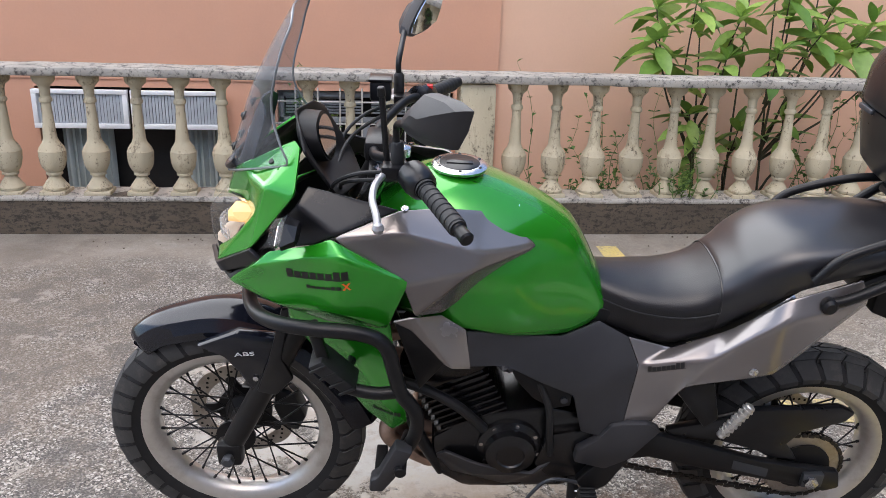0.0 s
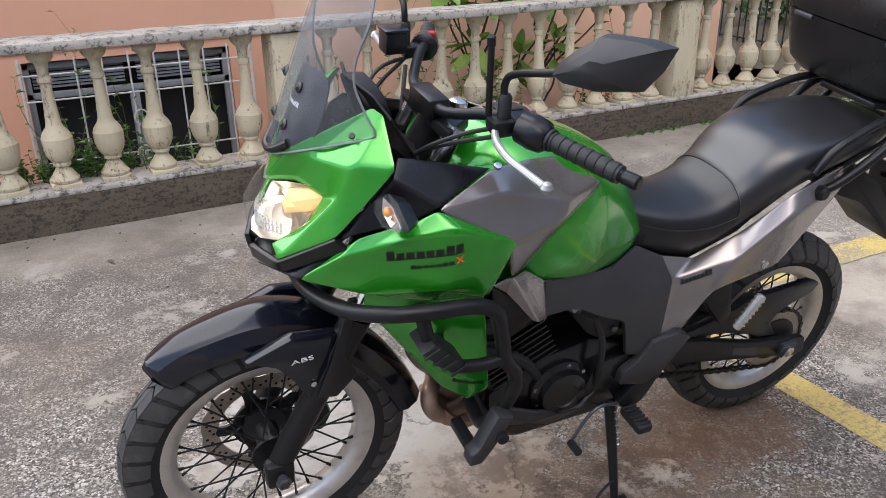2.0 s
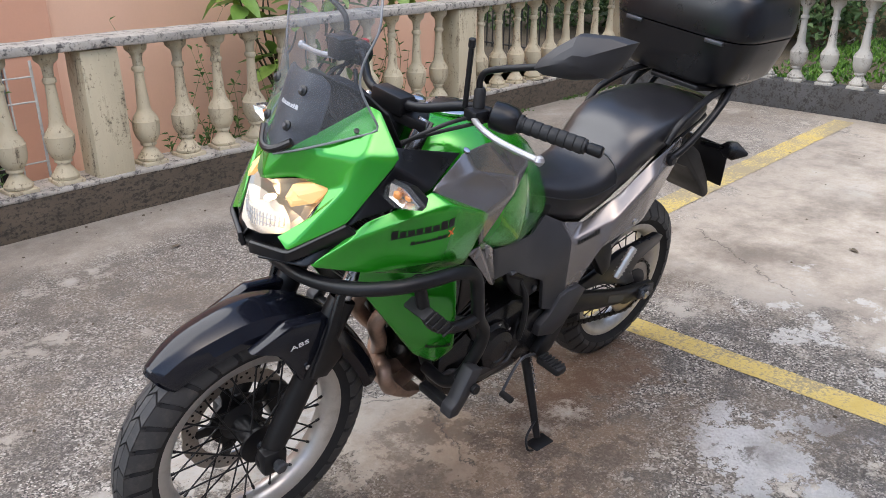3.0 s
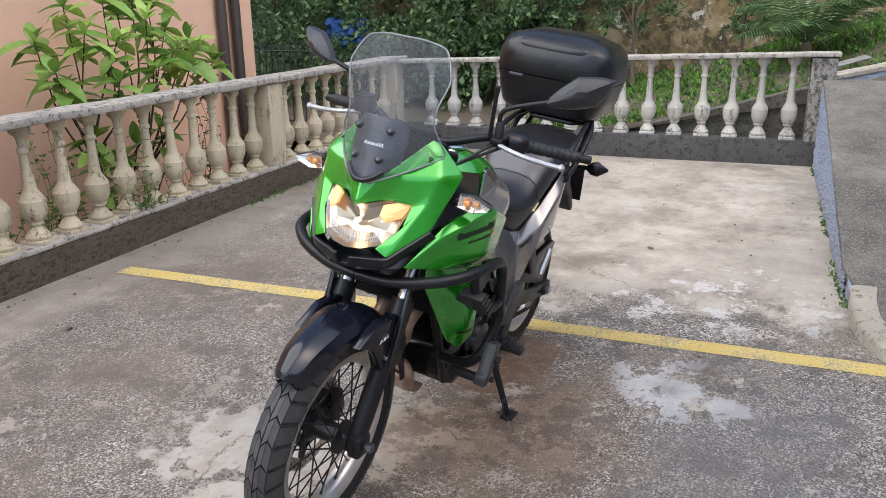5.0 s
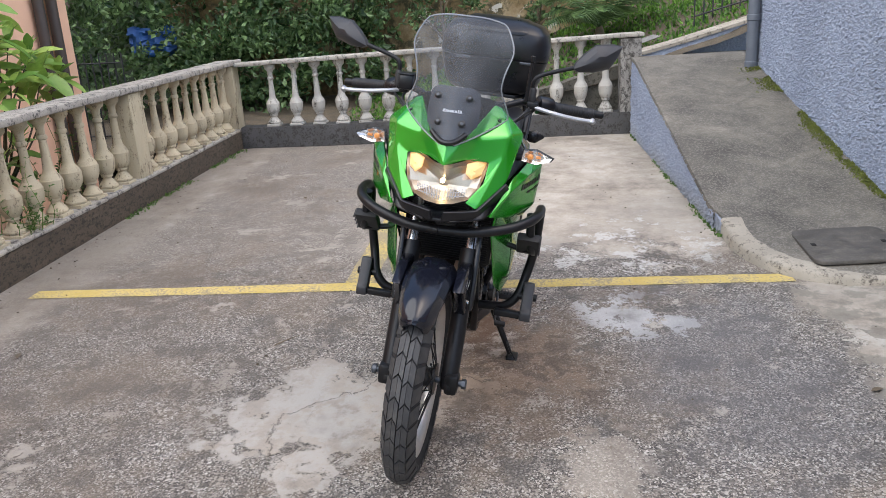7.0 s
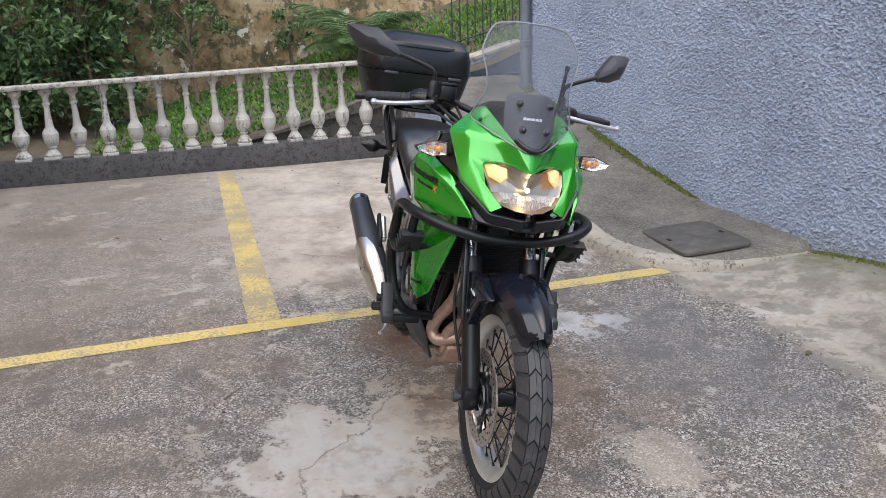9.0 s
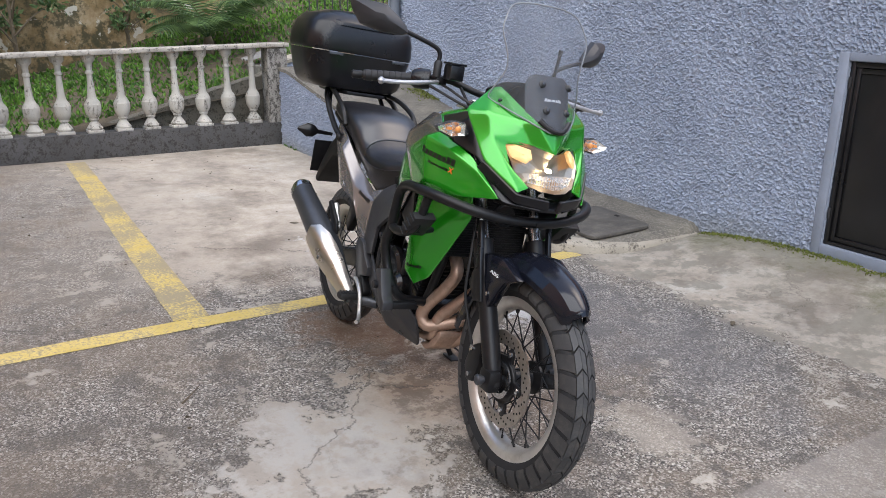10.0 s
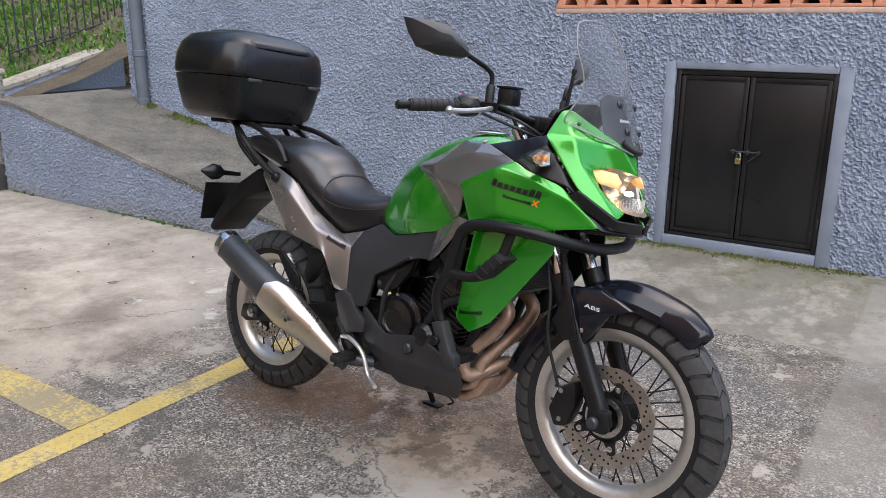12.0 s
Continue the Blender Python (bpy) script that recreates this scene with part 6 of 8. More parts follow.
def lens_ring(k, depth, cz=0.985):
    return [(lamp_x(y * k, cz + (z - cz) * k) - depth, y * k, cz + (z - cz) * k) for y, z in ring]


bm = loft([lens_ring(1.0, 0.004), lens_ring(0.93, 0.020, 0.975), lens_ring(0.72, 0.048, 0.970), lens_ring(0.45, 0.070, 0.970), lens_ring(0.15, 0.082, 0.970)], caps=False)
bm.faces.new([v for v in bm.verts][-len(ring):])
lampo = part("headlamp", bm, BK["reflector"], bike, "lit faceted headlamp", 10)
bm = loft([lens_ring(1.0, -0.002), lens_ring(0.8, -0.003), lens_ring(0.5, -0.004), lens_ring(0.15, -0.005)], caps=False)
bm.faces.new([v for v in bm.verts][-len(ring):])
lens = part("lens", bm, BK["lens"], lampo, "clear lens", 40)
lens.visible_shadow = False
bm = bmesh.new()
for i in range(-9, 10):
    y = i * 0.0086
    z0, z1 = 0.934 + 0.16 * abs(y), 0.972
    rod((lamp_x(y, z0) - 0.016, y * 0.90, z0), (lamp_x(y, z1) - 0.016, y * 0.96, z1), 0.0020, seg=6, bm=bm)
for z in (0.948, 0.961):
    tube([(lamp_x(y, z) - 0.016, y, z) for y in (-0.075, -0.04, 0, 0.04, 0.075)], 0.0014, 5, 3, bm)
part("lens_flutes", bm, BK["flute"], lampo, "moulded flutes in the lens")
part("bulb", lathe([(0.003, 0), (0.006, 0.004), (0.0075, 0.02), (0.004, 0.028)], 12, axis_to((0.676, 0, 0.985), (0.76, 0, 0.985))), BK["bulb"], lampo, "lit warm bulb")
for s in (1, -1):
    pts = [(0.066, 1.040), (0.098, 1.047), (0.120, 1.040), (0.111, 1.010), (0.086, 1.000), (0.068, 1.016)]
    ringp = [[(lamp_x(0.09 + (y - 0.09) * k, 1.024 + (z - 1.024) * k) - d, s * (0.09 + (y - 0.09) * k), 1.024 + (z - 1.024) * k) for y, z in pts] for d, k in ((0.030, 1.0), (0.014, 1.0), (0.008, 0.75), (0.004, 0.45))]
    mid = [(lamp_x(0.09, 1.024) - 0.003, s * (0.09 + (y - 0.09) * 0.1), 1.024 + (z - 1.024) * 0.1) for y, z in pts]
    part("parking_lamp", loft(ringp + [mid]), BK["parking"], lampo, "glowing amber parking lamp", 10)
# black beak blades below the lamp
pair("beak", [(0.630, 0.192, 0.986), (0.724, 0.120, 0.912), (0.758, 0.022, 0.904), (0.752, 0.016, 0.872), (0.716, 0.112, 0.884), (0.598, 0.202, 0.958)], [(0, 1, 4, 5), (1, 2, 3, 4)], BK["black"], "black plastic beak blade", 0.012, (0.5, 0, 0.93), 0.85)
pair("lower_beak", [(0.748, 0.040, 0.874), (0.716, 0.050, 0.892), (0.662, 0.140, 0.920), (0.600, 0.186, 0.962), (0.585, 0.188, 0.944), (0.690, 0.140, 0.880)], [(0, 1, 2, 5), (2, 3, 4, 5)], BK["black"], "lower black beak blade", 0.008, (0.5, 0, 0.95), 0.85)
part("chin_plate", prism([(0.738, -0.03), (0.738, 0.03), (0.69, 0.10), (0.62, 0.13), (0.62, -0.13), (0.69, -0.10)], 0.866, 0.878, 0.004, "xy"), BK["black"], bike)

# -- windscreens --
def screen_sheet(rows, name, material, label, nu=14, off=0.0, thick=0.004):
    grid = []
    pts = glide([(z, hw, xc) for z, hw, xc, xe in rows], 4)
    edge = glide([(z, hw, xe) for z, hw, xc, xe in rows], 4)
    for (z, hw, xc), (_, _, xe) in zip(pts, edge):
        grid.append([(xc - off - (xc - xe) * (2 * i / nu - 1) ** 2, hw * (2 * i / nu - 1), z) for i in range(nu + 1)])
    bm = loft(grid, closed=False)
    bmesh.ops.recalc_face_normals(bm, faces=bm.faces)
    bmesh.ops.solidify(bm, geom=bm.faces[:], thickness=thick)
    return part(name, bm, material, bike, label, 50)


SCREEN = [(1.096, 0.022, 0.704, 0.701), (1.112, 0.060, 0.699, 0.672), (1.130, 0.096, 0.693, 0.634), (1.150, 0.132, 0.686, 0.588), (1.170, 0.160, 0.679, 0.544), (1.205, 0.152, 0.666, 0.556), (1.255, 0.132, 0.648, 0.572), (1.305, 0.136, 0.626, 0.570), (1.365, 0.153, 0.594, 0.553), (1.405, 0.143, 0.571, 0.541), (1.440, 0.123, 0.549, 0.527), (1.452, 0.100, 0.541, 0.527), (1.459, 0.062, 0.536, 0.531)]
ws = screen_sheet(SCREEN, "windscreen", BK["screen"], "tall clear windscreen")
screen_path = glide([(hw, xe, z) for z, hw, xc, xe in SCREEN], 3)
top_edge = [(0.534 - 0.006 * u * u, 0.062 * u, 1.4605) for u in (0.66, 0.33, 0.0, -0.33, -0.66)]
part("screen_edge", tube([(x - 0.002, y, z) for y, x, z in screen_path] + top_edge + [(x - 0.002, -y, z) for y, x, z in reversed(screen_path)], 0.0026, 6, 1), BK["screen_rim"], ws, "grey polished edge")
ws.visible_shadow = False
SMALL = [(1.088, 0.036, 0.694, 0.688), (1.10, 0.058, 0.690, 0.666), (1.13, 0.074, 0.678, 0.642), (1.19, 0.080, 0.655, 0.620), (1.24, 0.074, 0.634, 0.606), (1.258, 0.050, 0.625, 0.612)]
inner = screen_sheet(SMALL, "screen_panel", BK["panel"], "smoky dark inner screen panel", 10, 0.006)
for y, z in ((-0.047, 1.231), (0.047, 1.231), (-0.036, 1.158), (0.036, 1.158)):
    x = 0.646 + (1.231 - z) * 0.40
    sc = part("screen_screw", lathe([(0.011, 0), (0.011, 0.003), (0.006, 0.006), (0.006, 0.007)], 14, axis_to((x, y, z), (x + 0.2, y * 1.5, z + 0.09))), BK["ink"], ws)
    part("screw_head", lathe([(0.005, 0.0071), (0.004, 0.009)], 8, axis_to((x, y, z), (x + 0.2, y * 1.5, z + 0.09))), BK["dark_can"], sc)

part("screen_lip", tube([(0.674, 0.052, 1.128), (0.690, 0.032, 1.112), (0.701, 0.012, 1.103), (0.701, -0.012, 1.103), (0.690, -0.032, 1.112), (0.674, -0.052, 1.128)], 0.0085, 10), BK["black"], ws, "black lip at the foot of the screen")


def word_bars(name, material, m, width, height, n, parent, seed):
    """Printed badge as plain bars of the word's letters on one thin base line."""
    bm = bmesh.new()
    cell, low = width / n, height * 0.09
    for i in range(n):
        x0 = -width / 2 + i * cell
        x1, x2 = x0 + cell * 0.80, x0 + cell
        h = height * (1.0 if i in (0, n - 2, n - 1) else 0.74)
        for a, b, c, d in ((x0, x1, 0, low), (x1, x2, 0, low), (x0, x1, low, h)):
            bm.faces.new([bm.verts.new((x + 0.12 * z, 0, z)) for x, z in ((a, c), (b, c), (b, d), (a, d))])
    bmesh.ops.remove_doubles(bm, verts=bm.verts, dist=1e-5)
    bmesh.ops.recalc_face_normals(bm, faces=bm.faces)
    bmesh.ops.solidify(bm, geom=bm.faces[:], thickness=0.001)
    bmesh.ops.transform(bm, matrix=m, verts=bm.verts)
    return cling(part(name, bm, material, parent), parent)


def cling(ob, target):
    """Print follows the surface below it."""
    wrap = ob.modifiers.new("cling", "SHRINKWRAP")
    wrap.target, wrap.wrap_method, wrap.wrap_mode, wrap.offset = target, "NEAREST_SURFACEPOINT", "ABOVE_SURFACE", 0.0012
    return ob


word_bars("screen_badge", BK["white_ink"], Matrix.Translation((0.668, 0, 1.192)) @ Matrix.Rotation(radians(90), 4, "Z") @ Matrix.Rotation(radians(20), 4, "X"), 0.072, 0.012, 8, inner, 1)

# -- side fairings --
SIDE = [(0.690, 0.152, 0.888), (0.585, 0.203, 0.990), (0.486, 0.236, 1.026), (0.447, 0.246, 1.046), (0.622, 0.200, 0.952), (0.512, 0.256, 1.004), (0.419, 0.286, 1.026), (0.287, 0.274, 0.967), (0.436, 0.279, 0.890), (0.334, 0.262, 0.842), (0.456, 0.244, 0.846), (0.575, 0.214, 0.868)]
SF = [(0, 4, 1), (1, 4, 5, 2), (2, 5, 6, 3), (3, 6, 7), (0, 11, 8, 6, 5, 4), (6, 8, 7), (11, 10, 8), (8, 10, 9), (8, 9, 7)]
sides = pair("side_fairing", SIDE, SF, BK["green"], "bright green side fairing with printed badge", 0.007, (0.45, 0, 0.95), 0.95)
for s, sf in zip((1, -1), sides):
    # badge plane: from the front of the word to its rear along the panel
    a, b = Vector((0.544, s * 0.2445, 0.948)), Vector((0.408, s * 0.2845, 0.972))
    ux = (b - a).normalized() if s > 0 else (a - b).normalized()
    uz = Vector((0.02, s * 0.13, 1)).normalized()
    uy = uz.cross(ux).normalized()
    uz = ux.cross(uy)
    mm = Matrix((ux, uy, uz)).transposed().to_4x4()
    mid = (a + b) / 2 + Vector((0, s * 0.003, 0))
    word_bars("maker_badge", BK["ink"], Matrix.Translation(mid) @ mm, 0.150, 0.021, 8, sf, 2)
    word_bars("model_badge", BK["ink"], Matrix.Translation(mid + ux * 0.01 - uz * 0.022) @ mm, 0.085, 0.008, 7, sf, 3)
    bm = bmesh.new()
    for q in (1, -1):
        o = prism([(-0.011, -0.008), (-0.006, -0.008), (0.011, 0.009), (0.006, 0.009)] if q > 0 else [(-0.009, 0.009), (-0.004, 0.009), (0.009, -0.008), (0.004, -0.008)], -0.0006, 0.0006 + 0.0002 * q, 0, "xz", bm)
    bmesh.ops.transform(bm, matrix=Matrix.Translation(mid + ux * 0.063 - uz * 0.015) @ mm, verts=bm.verts)
    cling(part("model_mark", bm, BK["orange_ink"], sf), sf)
LOW = [(0.560, 0.168, 0.875), (0.33, 0.232, 0.845), (0.312, 0.236, 0.70), (0.288, 0.224, 0.555), (0.325, 0.200, 0.512), (0.388, 0.180, 0.553), (0.562, 0.158, 0.797), (0.41, 0.218, 0.76), (0.345, 0.222, 0.60)]
LF = [(0, 1, 7), (1, 2, 7), (0, 7, 6), (7, 2, 8), (2, 3, 8), (6, 7, 8, 5), (8, 3, 4, 5)]
lows = pair("radiator_shroud", LOW, LF, BK["green"], "green lower radiator shroud", 0.006, (0.40, 0, 0.7), 0.95)
for s, lo in zip((1, -1), lows):
    a = Vector((0.34, s * 0.214, 0.572))
    ux = Vector((-1, s * 0.22, -0.05)).normalized() * s
    uz = Vector((0, 0, 1))
    uy = uz.cross(ux).normalized()
    word_bars("maker_badge", BK["ink"], Matrix.Translation(a + Vector((0, s * 0.007, 0))) @ Matrix((ux, uy, uz)).transposed().to_4x4(), 0.075, 0.012, 8, lo, 5)

# -- silver shrouds and black upper infill --
SIL = [(0.446, 0.240, 1.045), (0.312, 0.190, 1.088), (0.121, 0.118, 1.058), (0.008, 0.138, 0.988), (0.141, 0.214, 1.005), (0.158, 0.230, 0.968), (0.216, 0.200, 0.846), (0.274, 0.245, 0.864), (0.300, 0.264, 0.952), (0.215, 0.168, 1.086), (0.300, 0.232, 1.056)]
SLF = [(0, 10, 1), (1, 10, 4, 9), (9, 4, 2), (2, 4, 3), (0, 8, 5, 4, 10), (4, 5, 3), (5, 7, 6, 3), (8, 7, 5)]
shr = pair("tank_shroud", SIL, SLF, BK["silver"], "metallic grey tank shroud", 0.006, (0.2, 0, 0.95), 0.96)
SIL2 = [(0.318, 0.258, 0.857), (0.273, 0.246, 0.861), (0.217, 0.202, 0.842), (0.161, 0.193, 0.798), (0.147, 0.205, 0.700), (0.206, 0.236, 0.732), (0.281, 0.240, 0.824), (0.190, 0.236, 0.722)]
pair("lower_shroud", SIL2, [(0, 1, 6), (1, 7, 5, 6), (1, 2, 3, 4, 7)], BK["silver"], "metallic grey lower shroud", 0.006, (0.2, 0, 0.8), 0.96)
pair("shroud_duct", [(0.318, 0.246, 0.848), (0.276, 0.230, 0.818), (0.204, 0.226, 0.730), (0.262, 0.196, 0.630)], [(0, 1, 2, 3)], BK["matte"], "black duct behind the shroud", 0.006, (0.25, 0, 0.75), 0.9)
for s in (1, -1):
    part("shroud_bolt", lathe([(0.008, 0), (0.008, 0.004), (0.004, 0.005)], 10, axis_to((0.30, s * 0.186, 1.088), (0.31, s * 0.25, 1.25))), BK["chrome"], shr[0 if s > 0 else 1])
INF = [(0.520, 0.200, 1.10), (0.50, 0.170, 1.128), (0.312, 0.180, 1.084), (0.44, 0.234, 1.046), (0.49, 0.226, 1.020), (0.60, 0.190, 0.990), (0.56, 0.19, 1.05), (0.680, 0.142, 0.912), (0.640, 0.160, 0.975)]
pair("inner_fairing", INF, [(0, 1, 2, 3), (0, 3, 4, 6), (6, 4, 5), (6, 5, 7, 8)], BK["black"], "black inner fairing panel", 0.006, (0.45, 0, 1.0), 0.6)

# -- tank --
def tank():
    st = [(0.36, 1.045, 0.11, 0.82), (0.30, 1.094, 0.140, 0.81), (0.24, 1.112, 0.176, 0.80), (0.16, 1.106, 0.192, 0.796), (0.05, 1.070, 0.178, 0.772), (-0.06, 1.012, 0.128, 0.748), (-0.105, 0.960, 0.110, 0.752), (-0.145, 0.890, 0.094, 0.768), (-0.170, 0.840, 0.080, 0.785)]
    dense = glide([(x, t, w) for x, t, w, b in st], 3)
    bots = glide([(x, b, 0) for x, t, w, b in st], 3)
    rings = []
    for (x, t, w), (_, b, _) in zip(dense, bots):
        prof = [(0.96, 0.0), (1.0, 0.06), (1.01, 0.22), (0.99, 0.42), (0.93, 0.60), (0.82, 0.765), (0.66, 0.885), (0.46, 0.955), (0.22, 0.993), (0, 1.0)]
        half = [(x, w * u, b + (t - b) * v) for u, v in prof]
        rings.append(half + [(px, -py, pz) for px, py, pz in reversed(half[:-1])])
    return loft(rings)


tk = part("fuel_tank", tank(), BK["green"], bike, "candy green fuel tank", 40)
capm = axis_to((0.185, 0, 1.110), (0.180, 0, 1.30))
cap = part("filler_ring", lathe([(0.038, 0), (0.062, 0), (0.064, 0.006), (0.058, 0.010), (0.040, 0.010)], 40, capm, caps=False), BK["chrome"], tk, "bright filler ring")
part("filler_cap", lathe([(0.046, 0.0), (0.046, 0.0105), (0.043, 0.012), (0.001, 0.0125)], 32, capm), BK["black"], cap, "black filler cap")
part("cap_flap", box(-0.014, 0.014, -0.03, 0.03, 0.0115, 0.015, 0.002), BK["black"], cap).matrix_local = capm
for i in range(6):
    a = i * math.pi / 3
    part("cap_screw", lathe([(0.004, 0.010), (0.003, 0.012)], 8, capm @ pose(0.052 * math.cos(a), 0.052 * math.sin(a), 0)), BK["ink"], cap)
part("tank_sticker", prism([(-0.007, -0.014), (-0.007, 0.014), (0.007, 0.012), (0.007, -0.012)], 0, 0.0008, 0, "xy"), mat("pale_sticker", (0.35, 0.55, 0.55), 0.4, var=0.15), tk, "small pale sticker").matrix_local = axis_to((0.062, 0.088, 1.052), (0.10, 0.16, 1.20))

# -- seat --
def seat_rings(st):
    rings = []
    for x, top, w, zs, wb, b in st:
        half = [(x, wb * 0.90, b), (x, wb, b + 0.010), (x, wb * 0.4 + w * 0.6, b * 0.5 + zs * 0.5), (x, w, zs - 0.008), (x, w * 0.975, zs + 0.3 * (top - zs)), (x, w * 0.86, zs + 0.62 * (top - zs)), (x, w * 0.64, zs + 0.86 * (top - zs)), (x, w * 0.32, zs + 0.98 * (top - zs)), (x, 0, top)]
        rings.append(half + [(px, -py, pz) for px, py, pz in reversed(half[:-1])])
    return rings


SEAT = [(-0.132, 0.876, 0.064, 0.835, 0.078, 0.772), (-0.175, 0.863, 0.086, 0.822, 0.090, 0.752), (-0.24, 0.855, 0.110, 0.810, 0.098, 0.728), (-0.32, 0.856, 0.124, 0.806, 0.100, 0.706), (-0.385, 0.874, 0.130, 0.815, 0.108, 0.727), (-0.445, 0.926, 0.134, 0.840, 0.116, 0.766), (-0.49, 0.972, 0.142, 0.888, 0.126, 0.802), (-0.56, 1.002, 0.152, 0.945, 0.144, 0.870), (-0.66, 1.014, 0.152, 0.975, 0.146, 0.912), (-0.78, 1.020, 0.144, 0.987, 0.136, 0.942), (-0.87, 1.016, 0.122, 0.990, 0.116, 0.956), (-0.93, 1.000, 0.090, 0.985, 0.084, 0.966)]
dense = [(*a, *b) for a, b in zip(glide([q[:3] for q in SEAT], 5), glide([q[3:] for q in SEAT], 5))]
cut = next(i for i, q in enumerate(dense) if q[0] < -0.42)
seat = part("seat", loft(seat_rings(dense[cut:])), BK["seat"], bike, "black vinyl two-step seat", 50)
part("seat_front", loft(seat_rings(dense[:cut + 1])), BK["grain"], seat, "grained rider section of the seat", 50)
ring = seat_rings([dense[cut]])[0]
part("seat_base", prism([(-0.14, 0.80), (-0.14, 0.748), (-0.33, 0.690), (-0.48, 0.745), (-0.62, 0.86), (-0.62, 0.91), (-0.48, 0.84), (-0.33, 0.77)], -0.090, 0.090, 0.004), BK["deep"], seat, "black seat base")
part("seam", tube([Vector(p) * 1.0 for p in ring[3:-3]], 0.0022, 6, 3), BK["seat"], seat, "stitched seam")
part("side_piping", tube([(x, w + 0.001, zs - 0.006) for x, t, w, zs, wb, b in dense[2:cut + 1]], 0.0018, 6, 1), BK["seat"], seat)
part("side_piping", tube([(x, -w - 0.001, zs - 0.006) for x, t, w, zs, wb, b in dense[2:cut + 1]], 0.0018, 6, 1), BK["seat"], seat)

# -- black frame covers, silver tail --
COV = [(0.158, 0.196, 0.794), (-0.065, 0.132, 0.744), (-0.158, 0.096, 0.768), (-0.230, 0.108, 0.732), (-0.255, 0.139, 0.672), (-0.234, 0.165, 0.517), (-0.200, 0.166, 0.470), (-0.135, 0.166, 0.490), (-0.105, 0.172, 0.604), (-0.02, 0.184, 0.650), (0.062, 0.190, 0.700), (0.150, 0.202, 0.704)]
pair("frame_cover", COV, [(0, 1, 9, 10, 11), (1, 2, 3, 4, 8, 9), (4, 5, 6, 7, 8)], BK["cover"], "satin black frame cover", 0.012, (0, 0, 0.7), 0.5)
TAIL = [(-0.231, 0.106, 0.732), (-0.257, 0.137, 0.673), (-0.235, 0.163, 0.516), (-0.306, 0.156, 0.514), (-0.355, 0.178, 0.642), (-0.561, 0.174, 0.679), (-0.748, 0.146, 0.868), (-0.562, 0.154, 0.874), (-0.553, 0.187, 0.835), (-0.335, 0.106, 0.704), (-0.455, 0.126, 0.772), (-0.410, 0.168, 0.715), (-0.720, 0.146, 0.925)]
tails = pair("tail_panel", TAIL, [(0, 9, 1), (1, 9, 10, 11), (10, 7, 8, 11), (1, 11, 4, 3, 2), (11, 8, 5, 4), (8, 6, 5), (7, 12, 6, 8)], BK["silver"], "metallic grey tail panel", 0.008, (-0.4, 0, 0.75), 0.88)
for s, tp in zip((1, -1), tails):
    part("panel_bolt", lathe([(0.011, 0), (0.011, 0.003), (0.006, 0.005)], 14, across(-0.513, 0.690, s * 0.176) @ Matrix.Diagonal((1, 1, s, 1))), BK["chrome"], tp)
    ux = Vector((-1, s * 0.02, 0.28)).normalized() * s
    uz = Vector((0.28 , 0, 1)).normalized()
    uy = uz.cross(ux).normalized()
    word_bars("maker_badge", BK["ink"], Matrix.Translation((-0.318, s * 0.158, 0.672)) @ Matrix((ux, uy, uz)).transposed().to_4x4(), 0.088, 0.016, 8, tp, 6)

# -- rack, grab rails, top box, rear guard --
rack = part("luggage_rack", prism([(-0.83, -0.09), (-0.83, 0.09), (-0.93, 0.14), (-1.12, 0.13), (-1.15, 0.0), (-1.12, -0.13), (-0.93, -0.14)], 1.044, 1.060, 0.004, "xy"), BK["matte"], bike, "black steel luggage rack")
for s in (1, -1):
    part("grab_rail", tube([(-0.640, s * 0.160, 0.868), (-0.70, s * 0.168, 0.895), (-0.80, s * 0.168, 0.955), (-0.88, s * 0.165, 1.02), (-0.96, s * 0.14, 1.056), (-1.08, s * 0.10, 1.06)], 0.0125, 12), BK["matte"], rack, "matt black grab rail")
    part("rail_stay", tube([(-0.80, s * 0.14, 0.90), (-0.90, s * 0.14, 0.97), (-0.97, s * 0.12, 1.055)], 0.010, 10), BK["matte"], rack)
    part("rail_knob", lathe([(0.016, 0), (0.019, 0.005), (0.019, 0.025), (0.012, 0.032)], 16, across(-0.648, 0.869, s * 0.148) @ Matrix.Diagonal((1, 1, s, 1))), BK["matte"], rack)
    part("upper_rail", tube([(-0.60, s * 0.165, 0.93), (-0.64, s * 0.168, 0.985), (-0.70, s * 0.165, 1.015), (-0.80, s * 0.155, 1.045), (-0.90, s * 0.14, 1.058)], 0.011, 12), BK["matte"], rack)


def box_ring(z, hx, hy, cx):
    return [(cx + x, y * 0.95 - 0.041, z) for x, y in rrect(hx, hy, 7, 4.6)]


LOWB = [(1.062, 0.13, 0.17, -1.0), (1.066, 0.165, 0.205, -1.0), (1.09, 0.185, 0.232, -1.0), (1.16, 0.198, 0.255, -1.0), (1.222, 0.206, 0.270, -1.0)]
UPB = [(1.226, 0.206, 0.270, -1.0), (1.230, 0.208, 0.272, -1.0), (1.24, 0.210, 0.275, -1.0), (1.30, 0.207, 0.271, -1.0), (1.342, 0.196, 0.258, -0.998), (1.352, 0.190, 0.250, -0.998), (1.378, 0.165, 0.225, -0.996), (1.393, 0.12, 0.175, -0.995), (1.400, 0.05, 0.09, -0.995)]
tb = part("top_box", loft([box_ring(*q) for q in LOWB]), BK["black"], bike, "black plastic top box", 40)
part("box_lid", loft([box_ring(*q) for q in UPB]), BK["black"], tb, "domed black lid", 40)
